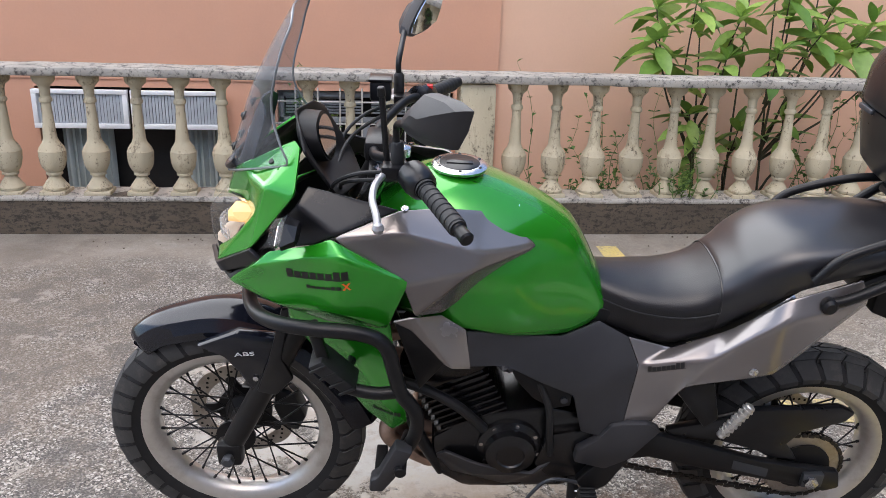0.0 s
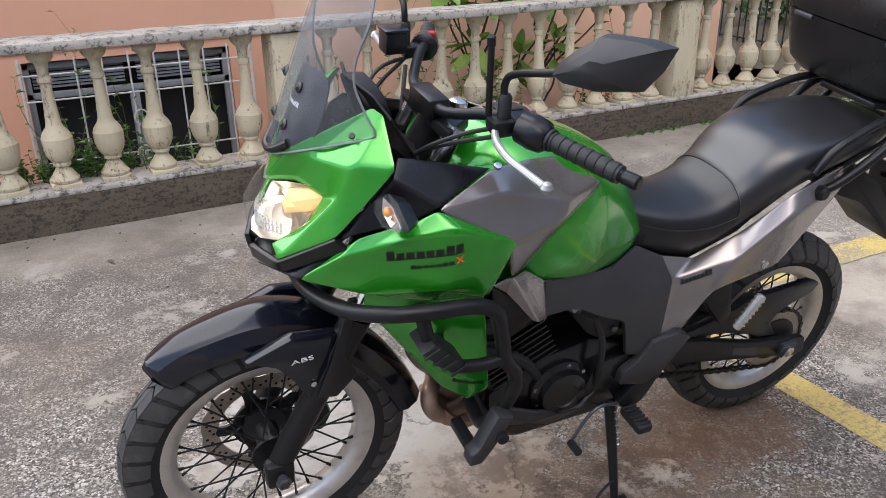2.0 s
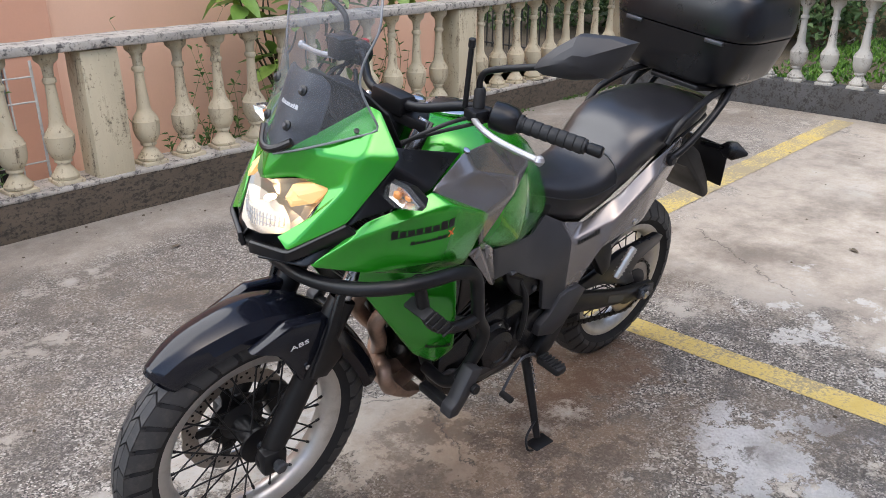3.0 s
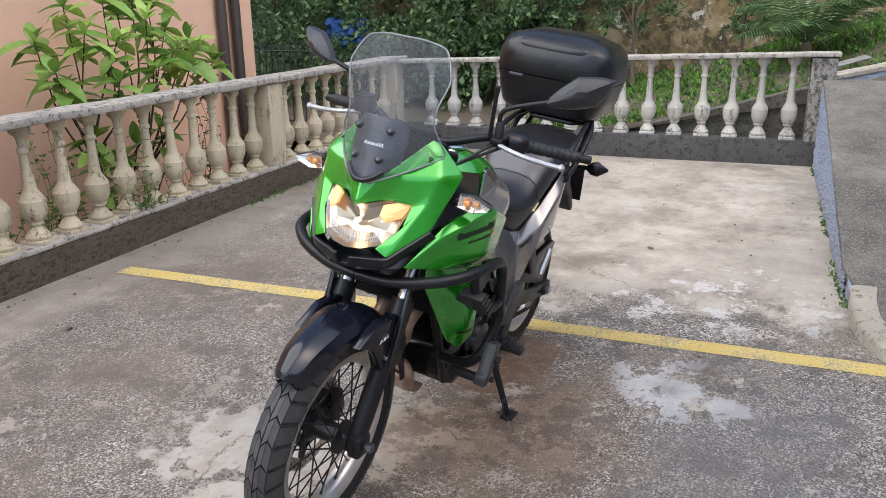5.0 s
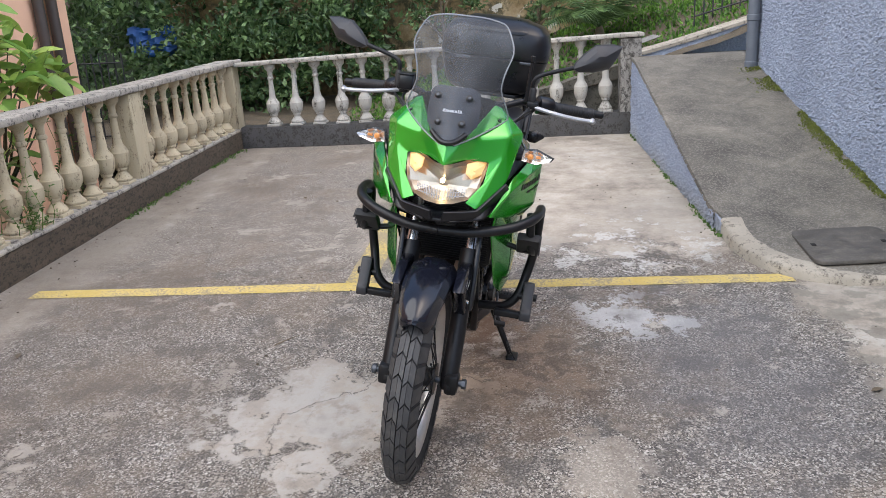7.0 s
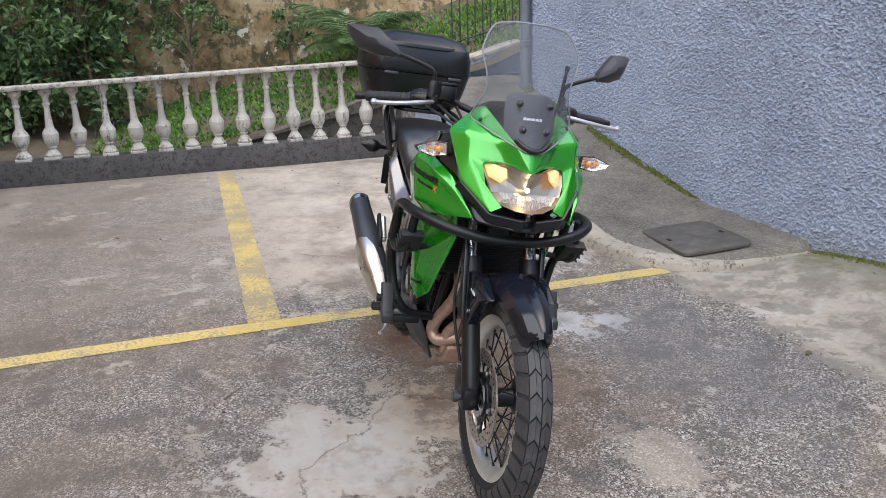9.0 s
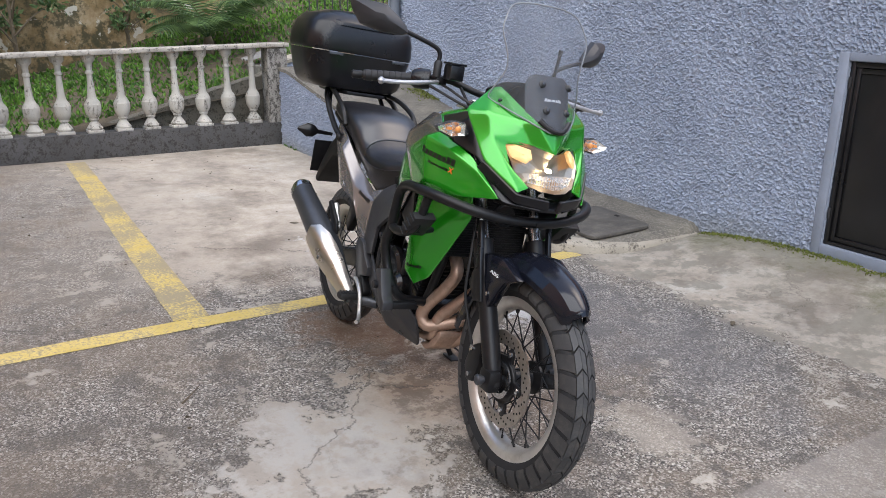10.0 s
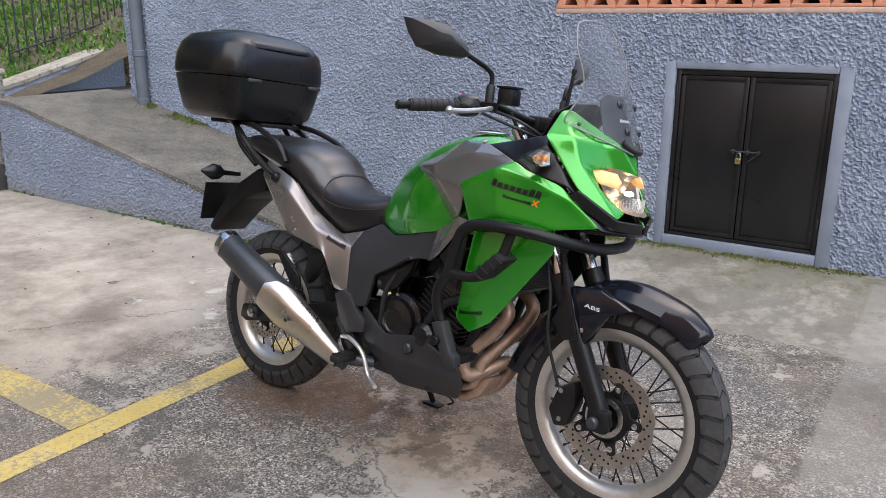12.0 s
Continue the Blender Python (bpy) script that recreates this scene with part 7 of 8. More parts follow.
part("lid_crest", loft([box_ring(*q) for q in ((1.340, 0.200, 0.205, -0.995), (1.352, 0.199, 0.203, -0.995), (1.360, 0.192, 0.197, -0.995), (1.390, 0.150, 0.175, -0.995), (1.404, 0.10, 0.14, -0.995), (1.410, 0.03, 0.06, -0.995))]), BK["black"], tb, "raised panel on the lid", 40)
for y in (0.15, -0.15):
    part("hinge_latch", box(-0.806, -0.789, y - 0.060, y + 0.004, 1.210, 1.223, 0.003), BK["dark_can"], tb, "slim hinge latch")
part("tail_plate", box(-0.99, -0.925, -0.07, 0.07, 0.982, 0.996, 0.004), BK["silver"], bike, "pale plate behind the seat")
guard = part("rear_mudguard", prism([(-0.80, 0.90), (-0.86, 0.88), (-0.99, 0.80), (-1.10, 0.68), (-1.15, 0.60), (-1.12, 0.585), (-1.02, 0.68), (-0.93, 0.75), (-0.80, 0.80)], -0.085, 0.085, 0.012), BK["deep"], bike, "black rear mudguard")
part("number_plate", box(-0.003, 0.003, -0.10, 0.10, -0.08, 0.08, 0.002), BK["matte"], guard, "plate seen from its dark back").matrix_local = pose(-1.178, 0, 0.708, 0, 8, 0)
for s in (1, -1):
    si = part("rear_indicator", lathe([(0.006, 0), (0.008, 0.07), (0.022, 0.09), (0.026, 0.12), (0.004, 0.165)], 10, axis_to((-0.955, s * 0.09, 0.845), (-0.995, s * 0.26, 0.853)) @ Matrix.Diagonal((0.8, 1.3, 1, 1))), BK["black"], bike, "dark rear indicator on a stalk")

# -- engine, frame, exhaust --
eng = part("engine", prism([(-0.20, 0.50), (-0.22, 0.34), (-0.12, 0.26), (0.14, 0.25), (0.22, 0.30), (0.23, 0.42), (0.12, 0.50), (-0.05, 0.53)], -0.125, 0.125, 0.02), BK["engine"], bike, "black twin-cylinder engine block")
cyl = Matrix.Translation((0.12, 0, 0.46)) @ Matrix.Rotation(radians(26), 4, "Y")
barrel = part("cylinder", box(-0.085, 0.085, -0.115, 0.115, 0, 0.15, 0.01), BK["engine"], eng, "finned black cylinder")
barrel.matrix_local = cyl
for i in range(7):
    part("fin", box(-0.094, 0.094, -0.124, 0.124, 0.02 + 0.019 * i, 0.026 + 0.019 * i, 0.001), BK["engine"], barrel)
part("cylinder_head", box(-0.10, 0.10, -0.13, 0.13, 0.15, 0.25, 0.02), BK["engine"], eng).matrix_local = cyl
for s, x, z, r, nm in ((1, 0.032, 0.405, 0.066, "generator_cover"), (-1, 0.0, 0.468, 0.076, "clutch_cover")):
    c = part(nm, lathe([(r + 0.016, 0), (r + 0.016, 0.02), (r, 0.028), (r * 0.93, 0.046), (r * 0.55, 0.054), (r * 0.5, 0.050), (0.004, 0.05)], 36, across(x, z, s * 0.118) @ Matrix.Diagonal((1, 1, s, 1))), BK["engine"], eng, "round black engine cover")
    for i in range(8):
        a = 2 * math.pi * i / 8 + 0.2
        part("cover_bolt", lathe([(0.006, 0), (0.006, 0.006)], 6, across(x + (r + 0.008) * math.cos(a), z + (r + 0.008) * math.sin(a), s * 0.138) @ Matrix.Diagonal((1, 1, s, 1))), BK["chrome"], c)
part("water_pump", lathe([(0.042, 0), (0.042, 0.03), (0.03, 0.045), (0.012, 0.048)], 20, across(0.115, 0.445, -0.125) @ Matrix.Diagonal((1, 1, -1, 1))), BK["engine"], eng)
part("filler_plug", lathe([(0.018, 0), (0.018, 0.015), (0.012, 0.02)], 10, across(0.075, 0.395, -0.165) @ Matrix.Diagonal((1, 1, -1, 1))), BK["dark_can"], eng, "grey oil filler plug")
part("sprocket_cover", prism([(-0.06, 0.46), (-0.16, 0.48), (-0.21, 0.42), (-0.18, 0.33), (-0.08, 0.31), (-0.03, 0.36)], 0.118, 0.150, 0.010), BK["engine"], eng)
for s in (1, -1):
    part("throttle_body", rod((0.05, s * 0.05, 0.66), (-0.02, s * 0.05, 0.70), 0.03, seg=14), BK["engine"], eng)
    part("coolant_hose", tube([(0.10, s * 0.13, 0.46), (0.17, s * 0.155, 0.55), (0.26, s * 0.15, 0.60), (0.36, s * 0.13, 0.62)], 0.013, 10), BK["grip"], eng)
part("air_box", box(-0.20, 0.02, -0.085, 0.085, 0.60, 0.76, 0.03), BK["black"], bike)
panel("belly_pan", [(-0.152, 0.160, 0.488), (-0.03, 0.178, 0.418), (0.118, 0.172, 0.445), (0.268, 0.142, 0.363), (0.276, 0.127, 0.309), (0.242, 0.10, 0.252), (0.007, 0.125, 0.245), (-0.161, 0.15, 0.365), (0.0, 0.182, 0.350), (0.2, 0.158, 0.335)], [(0, 1, 8, 7), (1, 2, 3, 9, 8), (3, 4, 9), (4, 5, 9), (9, 5, 6, 8), (8, 6, 7)], BK["cover"], bike, "folded black plastic belly pan", 0.010, (0.05, 0, 0.36), 0.85, True)
panel("belly_pan", [(0.217, 0.125, 0.367), (0.195, 0.142, 0.388), (0.108, 0.168, 0.372), (-0.032, 0.162, 0.338), (-0.074, 0.15, 0.376), (-0.10, 0.13, 0.28), (0.073, 0.11, 0.245), (0.207, 0.105, 0.30), (0.12, 0.164, 0.335)], [(0, 1, 2, 8), (0, 8, 7), (8, 2, 3), (8, 3, 6, 7), (3, 4, 5, 6)], BK["cover"], bike, "folded black plastic belly pan", 0.010, (0.05, 0, 0.36), 0.85)
for s in (1, -1):
    br = part("engine_bracket", prism([(0.060, 0.690), (0.02, 0.672), (-0.104, 0.600), (-0.104, 0.560), (-0.06, 0.550), (-0.01, 0.580), (0.035, 0.635)], min(s * 0.135, s * 0.158), max(s * 0.135, s * 0.158), 0.005), BK["matte"], bike, "black engine mounting bracket")
    part("bracket_bolt", lathe([(0.009, 0), (0.009, 0.006), (0.004, 0.007)], 8, across(-0.085, 0.580, s * 0.158) @ Matrix.Diagonal((1, 1, s, 1))), BK["dark_can"], br)
    part("bracket_slot", prism([(0.03, 0.660), (-0.03, 0.628), (-0.03, 0.619), (0.03, 0.651)], min(s * 0.157, s * 0.1595), max(s * 0.157, s * 0.1595), 0), M["dark"], br)
    part("oil_line", tube([(-0.02, s * 0.15, 0.63), (-0.05, s * 0.165, 0.56), (-0.06, s * 0.165, 0.47), (-0.07, s * 0.15, 0.40)], 0.009, 8), BK["grip"], bike)
rad = part("radiator", box(0.375, 0.412, -0.155, 0.155, 0.635, 0.87, 0.006), BK["matte"], bike, "black radiator behind the fork")
bm = bmesh.new()
for i in range(26):
    z = 0.645 + 0.0082 * i
    box(0.4125, 0.416, -0.14, 0.14, z, z + 0.004, 0, bm)
fins = part("radiator_core", bm, BK["matte"], rad)
fins["kind"] = "stuff"
part("horn", lathe([(0.012, 0), (0.036, 0.004), (0.040, 0.018), (0.034, 0.026), (0.014, 0.020)], 24, axis_to((0.48, 0.0, 0.80), (0.60, 0.0, 0.80))), BK["matte"], bike, "round black horn")
part("steering_head", rod((0.47, 0, 0.90), (0.345, 0, 1.15), 0.032, seg=18), BK["matte"], bike)
for s in (1, -1):
    part("frame_rail", tube([(0.42, s * 0.05, 1.0), (0.25, s * 0.11, 0.86), (0.02, s * 0.115, 0.70), (-0.18, s * 0.11, 0.56), (-0.22, s * 0.11, 0.42)], 0.020, 12), BK["matte"], bike)
    part("down_tube", tube([(0.44, s * 0.05, 0.92), (0.36, s * 0.09, 0.70), (0.27, s * 0.11, 0.44), (0.20, s * 0.11, 0.30)], 0.016, 12), BK["matte"], bike)
    part("subframe_tube", tube([(-0.20, s * 0.12, 0.60), (-0.45, s * 0.125, 0.73), (-0.75, s * 0.11, 0.90), (-0.92, s * 0.09, 0.95)], 0.014, 10), BK["matte"], bike)
HEADERS = (
    [(0.235, -0.055, 0.62), (0.33, -0.06, 0.615), (0.378, -0.07, 0.565), (0.335, -0.085, 0.492), (0.278, -0.10, 0.430), (0.258, -0.112, 0.378), (0.276, -0.095, 0.345), (0.308, -0.035, 0.362), (0.340, 0.020, 0.384), (0.342, 0.040, 0.350), (0.285, 0.010, 0.285), (0.16, -0.04, 0.272), (0.0, -0.06, 0.285)],
    [(0.235, 0.055, 0.62), (0.34, 0.055, 0.62), (0.398, 0.045, 0.575), (0.372, 0.025, 0.508), (0.332, -0.015, 0.445), (0.298, -0.055, 0.388), (0.288, -0.065, 0.345), (0.262, -0.055, 0.305), (0.17, -0.055, 0.285), (0.0, -0.06, 0.285)],
)
for run in HEADERS:
    part("header_pipe", tube(run, 0.0225, 14), BK["header"], bike, "heat-tinted header pipe")
part("collector_guard", prism([(0.330, 0.345), (0.300, 0.330), (0.255, 0.275), (0.18, 0.246), (0.24, 0.236), (0.305, 0.272), (0.338, 0.325)], -0.070, 0.040, 0.012), BK["header"], bike, "brown stained collector shield")
part("link_pipe", tube([(0.0, -0.06, 0.285), (-0.10, -0.09, 0.285), (-0.165, -0.165, 0.288), (-0.215, -0.197, 0.290)], 0.021, 14), BK["dark_can"], bike)


def can(x):
    """Centre of the silencer along its length."""
    t = (x + 0.215) / (-0.79 + 0.215)
    return Vector((x, -0.197 - 0.065 * t, 0.288 + 0.312 * t))


def can_ring(x, r, edge=0.03, n=36, d=0.0):
    c = can(x)
    ax = (can(-0.79) - can(-0.215)).normalized()
    side = ax.cross(Vector((0, 0, 1))).normalized()
    up = side.cross(ax)
    out = []
    for i in range(n):
        a = 2 * math.pi * i / n
        q = (r + d) * (1 + edge * math.cos(4 * a - math.pi))
        out.append(c + side * (q * 0.94 * math.cos(a)) + up * (q * 1.10 * math.sin(a)))
    return out


muf = part("silencer", loft([can_ring(-0.18, 0.020, 0), can_ring(-0.22, 0.023), can_ring(-0.34, 0.040), can_ring(-0.45, 0.058), can_ring(-0.53, 0.058), can_ring(-0.775, 0.049), can_ring(-0.785, 0.046)]), BK["dark_can"], bike, "dark silencer with bright end cap and heat shield", 40)
part("end_cap", loft([can_ring(-0.772, 0.051), can_ring(-0.795, 0.050), can_ring(-0.803, 0.045), can_ring(-0.804, 0.024), can_ring(-0.78, 0.020)]), BK["chrome"], muf, "bright end cap", 40)
rings = []
for x, r, lo, hi in ((-0.205, 0.024, 8, 34), (-0.27, 0.034, 8, 34), (-0.35, 0.048, 8, 34), (-0.42, 0.060, 9, 34), (-0.47, 0.065, 10, 33), (-0.52, 0.064, 12, 31), (-0.545, 0.063, 15, 27)):
    full = can_ring(x, r, 0.06, 72, 0.004)
    rings.append([full[round(2 * (lo + (hi - lo) * q / 26)) % 72] for q in range(27)])
bm = loft(rings, closed=False)
bmesh.ops.recalc_face_normals(bm, faces=bm.faces)
bmesh.ops.solidify(bm, geom=bm.faces[:], thickness=0.002)
part("heat_shield", bm, BK["brushed"], muf, "brushed metal heat shield", 40)
part("silencer_bracket", prism([(-0.47, 0.50), (-0.55, 0.60), (-0.53, 0.615), (-0.43, 0.54), (-0.42, 0.49)], -0.215, -0.20, 0.004), BK["matte"], muf)
part("shield_screw", lathe([(0.008, 0), (0.008, 0.004)], 10, axis_to(can(-0.40) + Vector((0, -0.066, 0.005)), can(-0.40) + Vector((0, -0.2, 0.02)))), BK["dark_can"], muf)

# -- swing arm, chain, shock --
arm = part("swing_arm", prism([(-0.22, 0.475), (-0.335, 0.455), (-0.475, 0.416), (-0.612, 0.376), (-0.732, 0.356), (-0.829, 0.342), (-0.842, 0.29), (-0.803, 0.275), (-0.67, 0.306), (-0.49, 0.340), (-0.325, 0.380), (-0.22, 0.36)], 0.108, 0.135, 0.008), BK["matte"], bike, "black swing arm")
part("swing_arm_beam", prism([(-0.22, 0.475), (-0.335, 0.455), (-0.475, 0.416), (-0.612, 0.376), (-0.732, 0.356), (-0.829, 0.342), (-0.842, 0.29), (-0.803, 0.275), (-0.67, 0.306), (-0.49, 0.340), (-0.325, 0.380), (-0.22, 0.36)], -0.135, -0.108, 0.008), BK["matte"], arm)
part("swing_arm_bridge", box(-0.34, -0.25, -0.11, 0.11, 0.365, 0.43, 0.012), BK["matte"], arm)
part("arm_sticker", prism([(-0.545, 0.378), (-0.640, 0.352), (-0.640, 0.324), (-0.545, 0.350)], 0.1352, 0.1358, 0), BK["dark_can"], arm, "small worn sticker")
part("chain_guard", prism([(-0.36, 0.46), (-0.517, 0.505), (-0.575, 0.530), (-0.684, 0.538), (-0.785, 0.546), (-0.826, 0.528), (-0.806, 0.50), (-0.703, 0.461), (-0.677, 0.423), (-0.715, 0.372), (-0.648, 0.376), (-0.601, 0.40), (-0.50, 0.43), (-0.38, 0.44)], 0.098, 0.122, 0.006), BK["black"], arm, "broad black chain guard")
part("rear_axle", rod((RX, -0.16, RZ), (RX, 0.16, RZ), 0.011), BK["chrome"], arm)
for s in (1, -1):
    part("axle_block", box(RX - 0.035, RX + 0.02, s * 0.135 - 0.008, s * 0.135 + 0.012, RZ - 0.022, RZ + 0.022, 0.004), BK["dark_can"], arm)
    part("axle_nut", lathe([(0.018, 0), (0.018, 0.014), (0.01, 0.017)], 6, across(RX, RZ, s * 0.145) @ Matrix.Diagonal((1, 1, s, 1))), BK["chrome"], arm)
bm = bmesh.new()
path = []
c1, r1, c2, r2 = Vector((RX, 0, RZ)), 0.103, Vector((-0.13, 0, 0.39)), 0.036
for i in range(24):
    a = radians(82) + radians(196) * i / 23
    path.append(c1 + Vector((r1 * math.cos(a), 0.086, r1 * math.sin(a))))
for i in range(1, 30):
    path.append(path[23].lerp(Vector((-0.13, 0.086, 0.352)), i / 30) + Vector((0, 0, -0.012 * math.sin(math.pi * i / 30))))
for i in range(10):
    a = radians(-90) + radians(170) * i / 9
    path.append(c2 + Vector((r2 * math.cos(a), 0.086, r2 * math.sin(a))))
for i in range(1, 30):
    path.append(Vector((-0.124, 0.086, 0.426)).lerp(path[0], i / 30))
path.append(path[0])
length, step = [0.0], 0.0159
for a, b in zip(path, path[1:]):
    length.append(length[-1] + (b - a).length)
nlink = int(length[-1] / step)
for k in range(nlink):
    s0 = k * step
    j = max(i for i in range(len(length) - 1) if length[i] <= s0)
    f = (s0 - length[j]) / max(1e-6, length[j + 1] - length[j])
    p = path[j].lerp(path[j + 1], f)
    d = (path[j + 1] - path[j]).normalized()
    e = d * 0.0075
    up = Vector((-d.z, 0, d.x)) * 0.0068
    for yo in (-0.009, 0.005) if k % 2 else (-0.006, 0.002):
        q = [p - e - up * 0.6, p - e * 0.2 - up * 0.75, p + e - up * 0.6 + e * 0.0, p + e + up * 0.6, p + e * 0.2 + up * 0.75, p - e + up * 0.6]
        lo = [bm.verts.new(v + Vector((0, yo, 0))) for v in q]
        hi = [bm.verts.new(v + Vector((0, yo + 0.0035, 0))) for v in q]
        bm.faces.new(lo)
        bm.faces.new(list(reversed(hi)))
        for i in range(6):
            bm.faces.new((lo[i], hi[i], hi[(i + 1) % 6], lo[(i + 1) % 6]))
ch = part("drive_chain", bm, BK["chain"], bike, "oily drive chain")
part("shock", rod((-0.20, 0.0, 0.72), (-0.30, 0, 0.42), 0.03, seg=16), BK["matte"], bike)

# -- stand, pegs, levers --
st = part("side_stand", tube([(-0.145, 0.125, 0.315), (-0.135, 0.19, 0.19), (-0.122, 0.258, 0.062)], 0.013, 12, radii=(0.017, 0.011)), BK["matte"], bike, "extended black side stand")
part("stand_foot", box(-0.165, -0.085, 0.245, 0.295, 0.043, 0.052, 0.003), BK["matte"], st).matrix_local = Matrix.Translation((0, 0, 0)) 
part("stand_hook", tube([(-0.128, 0.235, 0.115), (-0.06, 0.262, 0.10), (-0.045, 0.285, 0.075), (-0.07, 0.288, 0.058)], 0.004, 8), BK["matte"], st)
part("stand_spring", tube([(-0.15 + 0.006 * math.cos(k * 1.6), 0.15 + 0.002 * k, 0.30 - 0.0045 * k + 0.006 * math.sin(k * 1.6)) for k in range(26)], 0.0022, 6, 2), BK["chrome"], st)
def foot_peg(s):
    return box(-0.19, -0.145, min(s * 0.175, s * 0.265), max(s * 0.175, s * 0.265), 0.292, 0.318, 0.008)


for s in (1, -1):
    pg = part("foot_peg", foot_peg(s), BK["grip"], bike, "black rubber rider foot peg")
    for i in range(6):
        y = s * (0.187 + 0.013 * i)
        part("peg_rib", box(-0.188, -0.147, y - 0.003, y + 0.003, 0.317, 0.3225, 0.001), BK["grip"], pg)
    part("peg_bracket", prism([(-0.14, 0.33), (-0.22, 0.44), (-0.27, 0.42), (-0.22, 0.32), (-0.17, 0.285)], min(s * 0.14, s * 0.175), max(s * 0.14, s * 0.175), 0.006), BK["matte"], pg)
    # pillion peg folded up, pointing back
    a, b = Vector((-0.468, s * 0.186, 0.502)), Vector((-0.522, s * 0.192, 0.602))
    pp = part("pillion_peg", rod(a, b, 0.0115, 0.013, seg=8, bev=0.003), BK["rim"], bike, "folded ribbed alloy pillion peg")
    for i in range(7):
        c = a.lerp(b, 0.15 + 0.12 * i)
        part("peg_rib", rod(c, c + (b - a).normalized() * 0.004, 0.0155, seg=8), BK["rim"], pp)
    part("pillion_hanger", prism([(-0.44, 0.50), (-0.36, 0.60), (-0.33, 0.64), (-0.44, 0.64), (-0.47, 0.53)], min(s * 0.125, s * 0.158), max(s * 0.125, s * 0.158), 0.006), BK["matte"], bike)
    back = 0.0 if s > 0 else 0.05
    part("heel_plate", prism([(-0.205, 0.515), (-0.231, 0.523), (-0.294 + back, 0.525), (-0.328 + back, 0.504), (-0.263 + back * 0.4, 0.412), (-0.205, 0.378), (-0.126, 0.399), (-0.129, 0.435), (-0.173, 0.468)], min(s * 0.150, s * 0.178), max(s * 0.150, s * 0.178), 0.005), BK["cover"], bike, "black heel guard")
part("shift_lever", tube([(-0.17, 0.165, 0.315), (-0.07, 0.175, 0.335), (-0.01, 0.18, 0.26), (0.0, 0.185, 0.245)], 0.0048, 8), BK["dark_can"], bike, "bare metal shift lever")
part("shift_rubber", rod((0.0, 0.18, 0.245), (0.0, 0.225, 0.245), 0.011, seg=12, bev=0.002), BK["grip"], bike)
part("brake_pedal", tube([(-0.215, -0.185, 0.365), (-0.16, -0.20, 0.372), (-0.09, -0.21, 0.34), (-0.045, -0.22, 0.275), (0.0, -0.24, 0.262), (0.02, -0.255, 0.262)], 0.0075, 10), BK["rim"], bike, "bare metal brake pedal")

# -- crash bars with pegs --
bar = None
for s in (1, -1):
    hoop = [(0.668, 0.0, 0.820), (0.660, s * 0.10, 0.824), (0.622, s * 0.205, 0.840), (0.56, s * 0.272, 0.857), (0.48, s * 0.298, 0.862), (0.385, s * 0.302, 0.856), (0.335, s * 0.302, 0.828), (0.315, s * 0.302, 0.76), (0.300, s * 0.300, 0.70), (0.268, s * 0.297, 0.645), (0.268, s * 0.285, 0.575), (0.295, s * 0.265, 0.50), (0.30, s * 0.22, 0.452), (0.285, s * 0.13, 0.435)]
    o = part("crash_bar", tube(hoop, 0.0165, 14), BK["matte"], bike, "matt black tubular crash bar")
    part("bar_cross_tube", tube([(0.305, s * 0.300, 0.705), (0.36, s * 0.302, 0.702), (0.42, s * 0.296, 0.715), (0.46, s * 0.285, 0.755), (0.49, s * 0.275, 0.862)], 0.0145, 12), BK["matte"], o)
    part("bar_stay", tube([(0.44, s * 0.288, 0.722), (0.42, s * 0.24, 0.72), (0.40, s * 0.12, 0.74)], 0.010, 10), BK["matte"], o)
    peg = part("highway_peg", prism([(0.468, 0.792), (0.498, 0.774), (0.422, 0.702), (0.393, 0.718)], min(s * 0.240, s * 0.316), max(s * 0.240, s * 0.316), 0.006), BK["grip"], o, "folded black highway peg")
    for i in range(4):
        x, z = 0.484 - 0.020 * i, 0.786 - 0.019 * i
        part("peg_rib", prism([(x - 0.024, z - 0.001), (x + 0.010, z - 0.020), (x + 0.006, z - 0.024), (x - 0.028, z - 0.005)], min(s * 0.315, s * 0.3205), max(s * 0.315, s * 0.3205), 0.001), BK["grip"], peg)
    sl = part("lower_slider", prism([(0.272, 0.548), (0.312, 0.560), (0.352, 0.472), (0.368, 0.462), (0.372, 0.430), (0.340, 0.428), (0.312, 0.470)], min(s * 0.282, s * 0.322), max(s * 0.282, s * 0.322), 0.006), BK["cover"], o, "black rubber slider on the crash bar")
    part("slider_clamp", rod((0.30, s * 0.262, 0.50), (0.30, s * 0.335, 0.50), 0.014, seg=12, bev=0.002), BK["matte"], sl)
    part("slider_clamp", box(0.335, 0.362, min(s * 0.19, s * 0.29), max(s * 0.19, s * 0.29), 0.432, 0.456, 0.004), BK["matte"], sl)

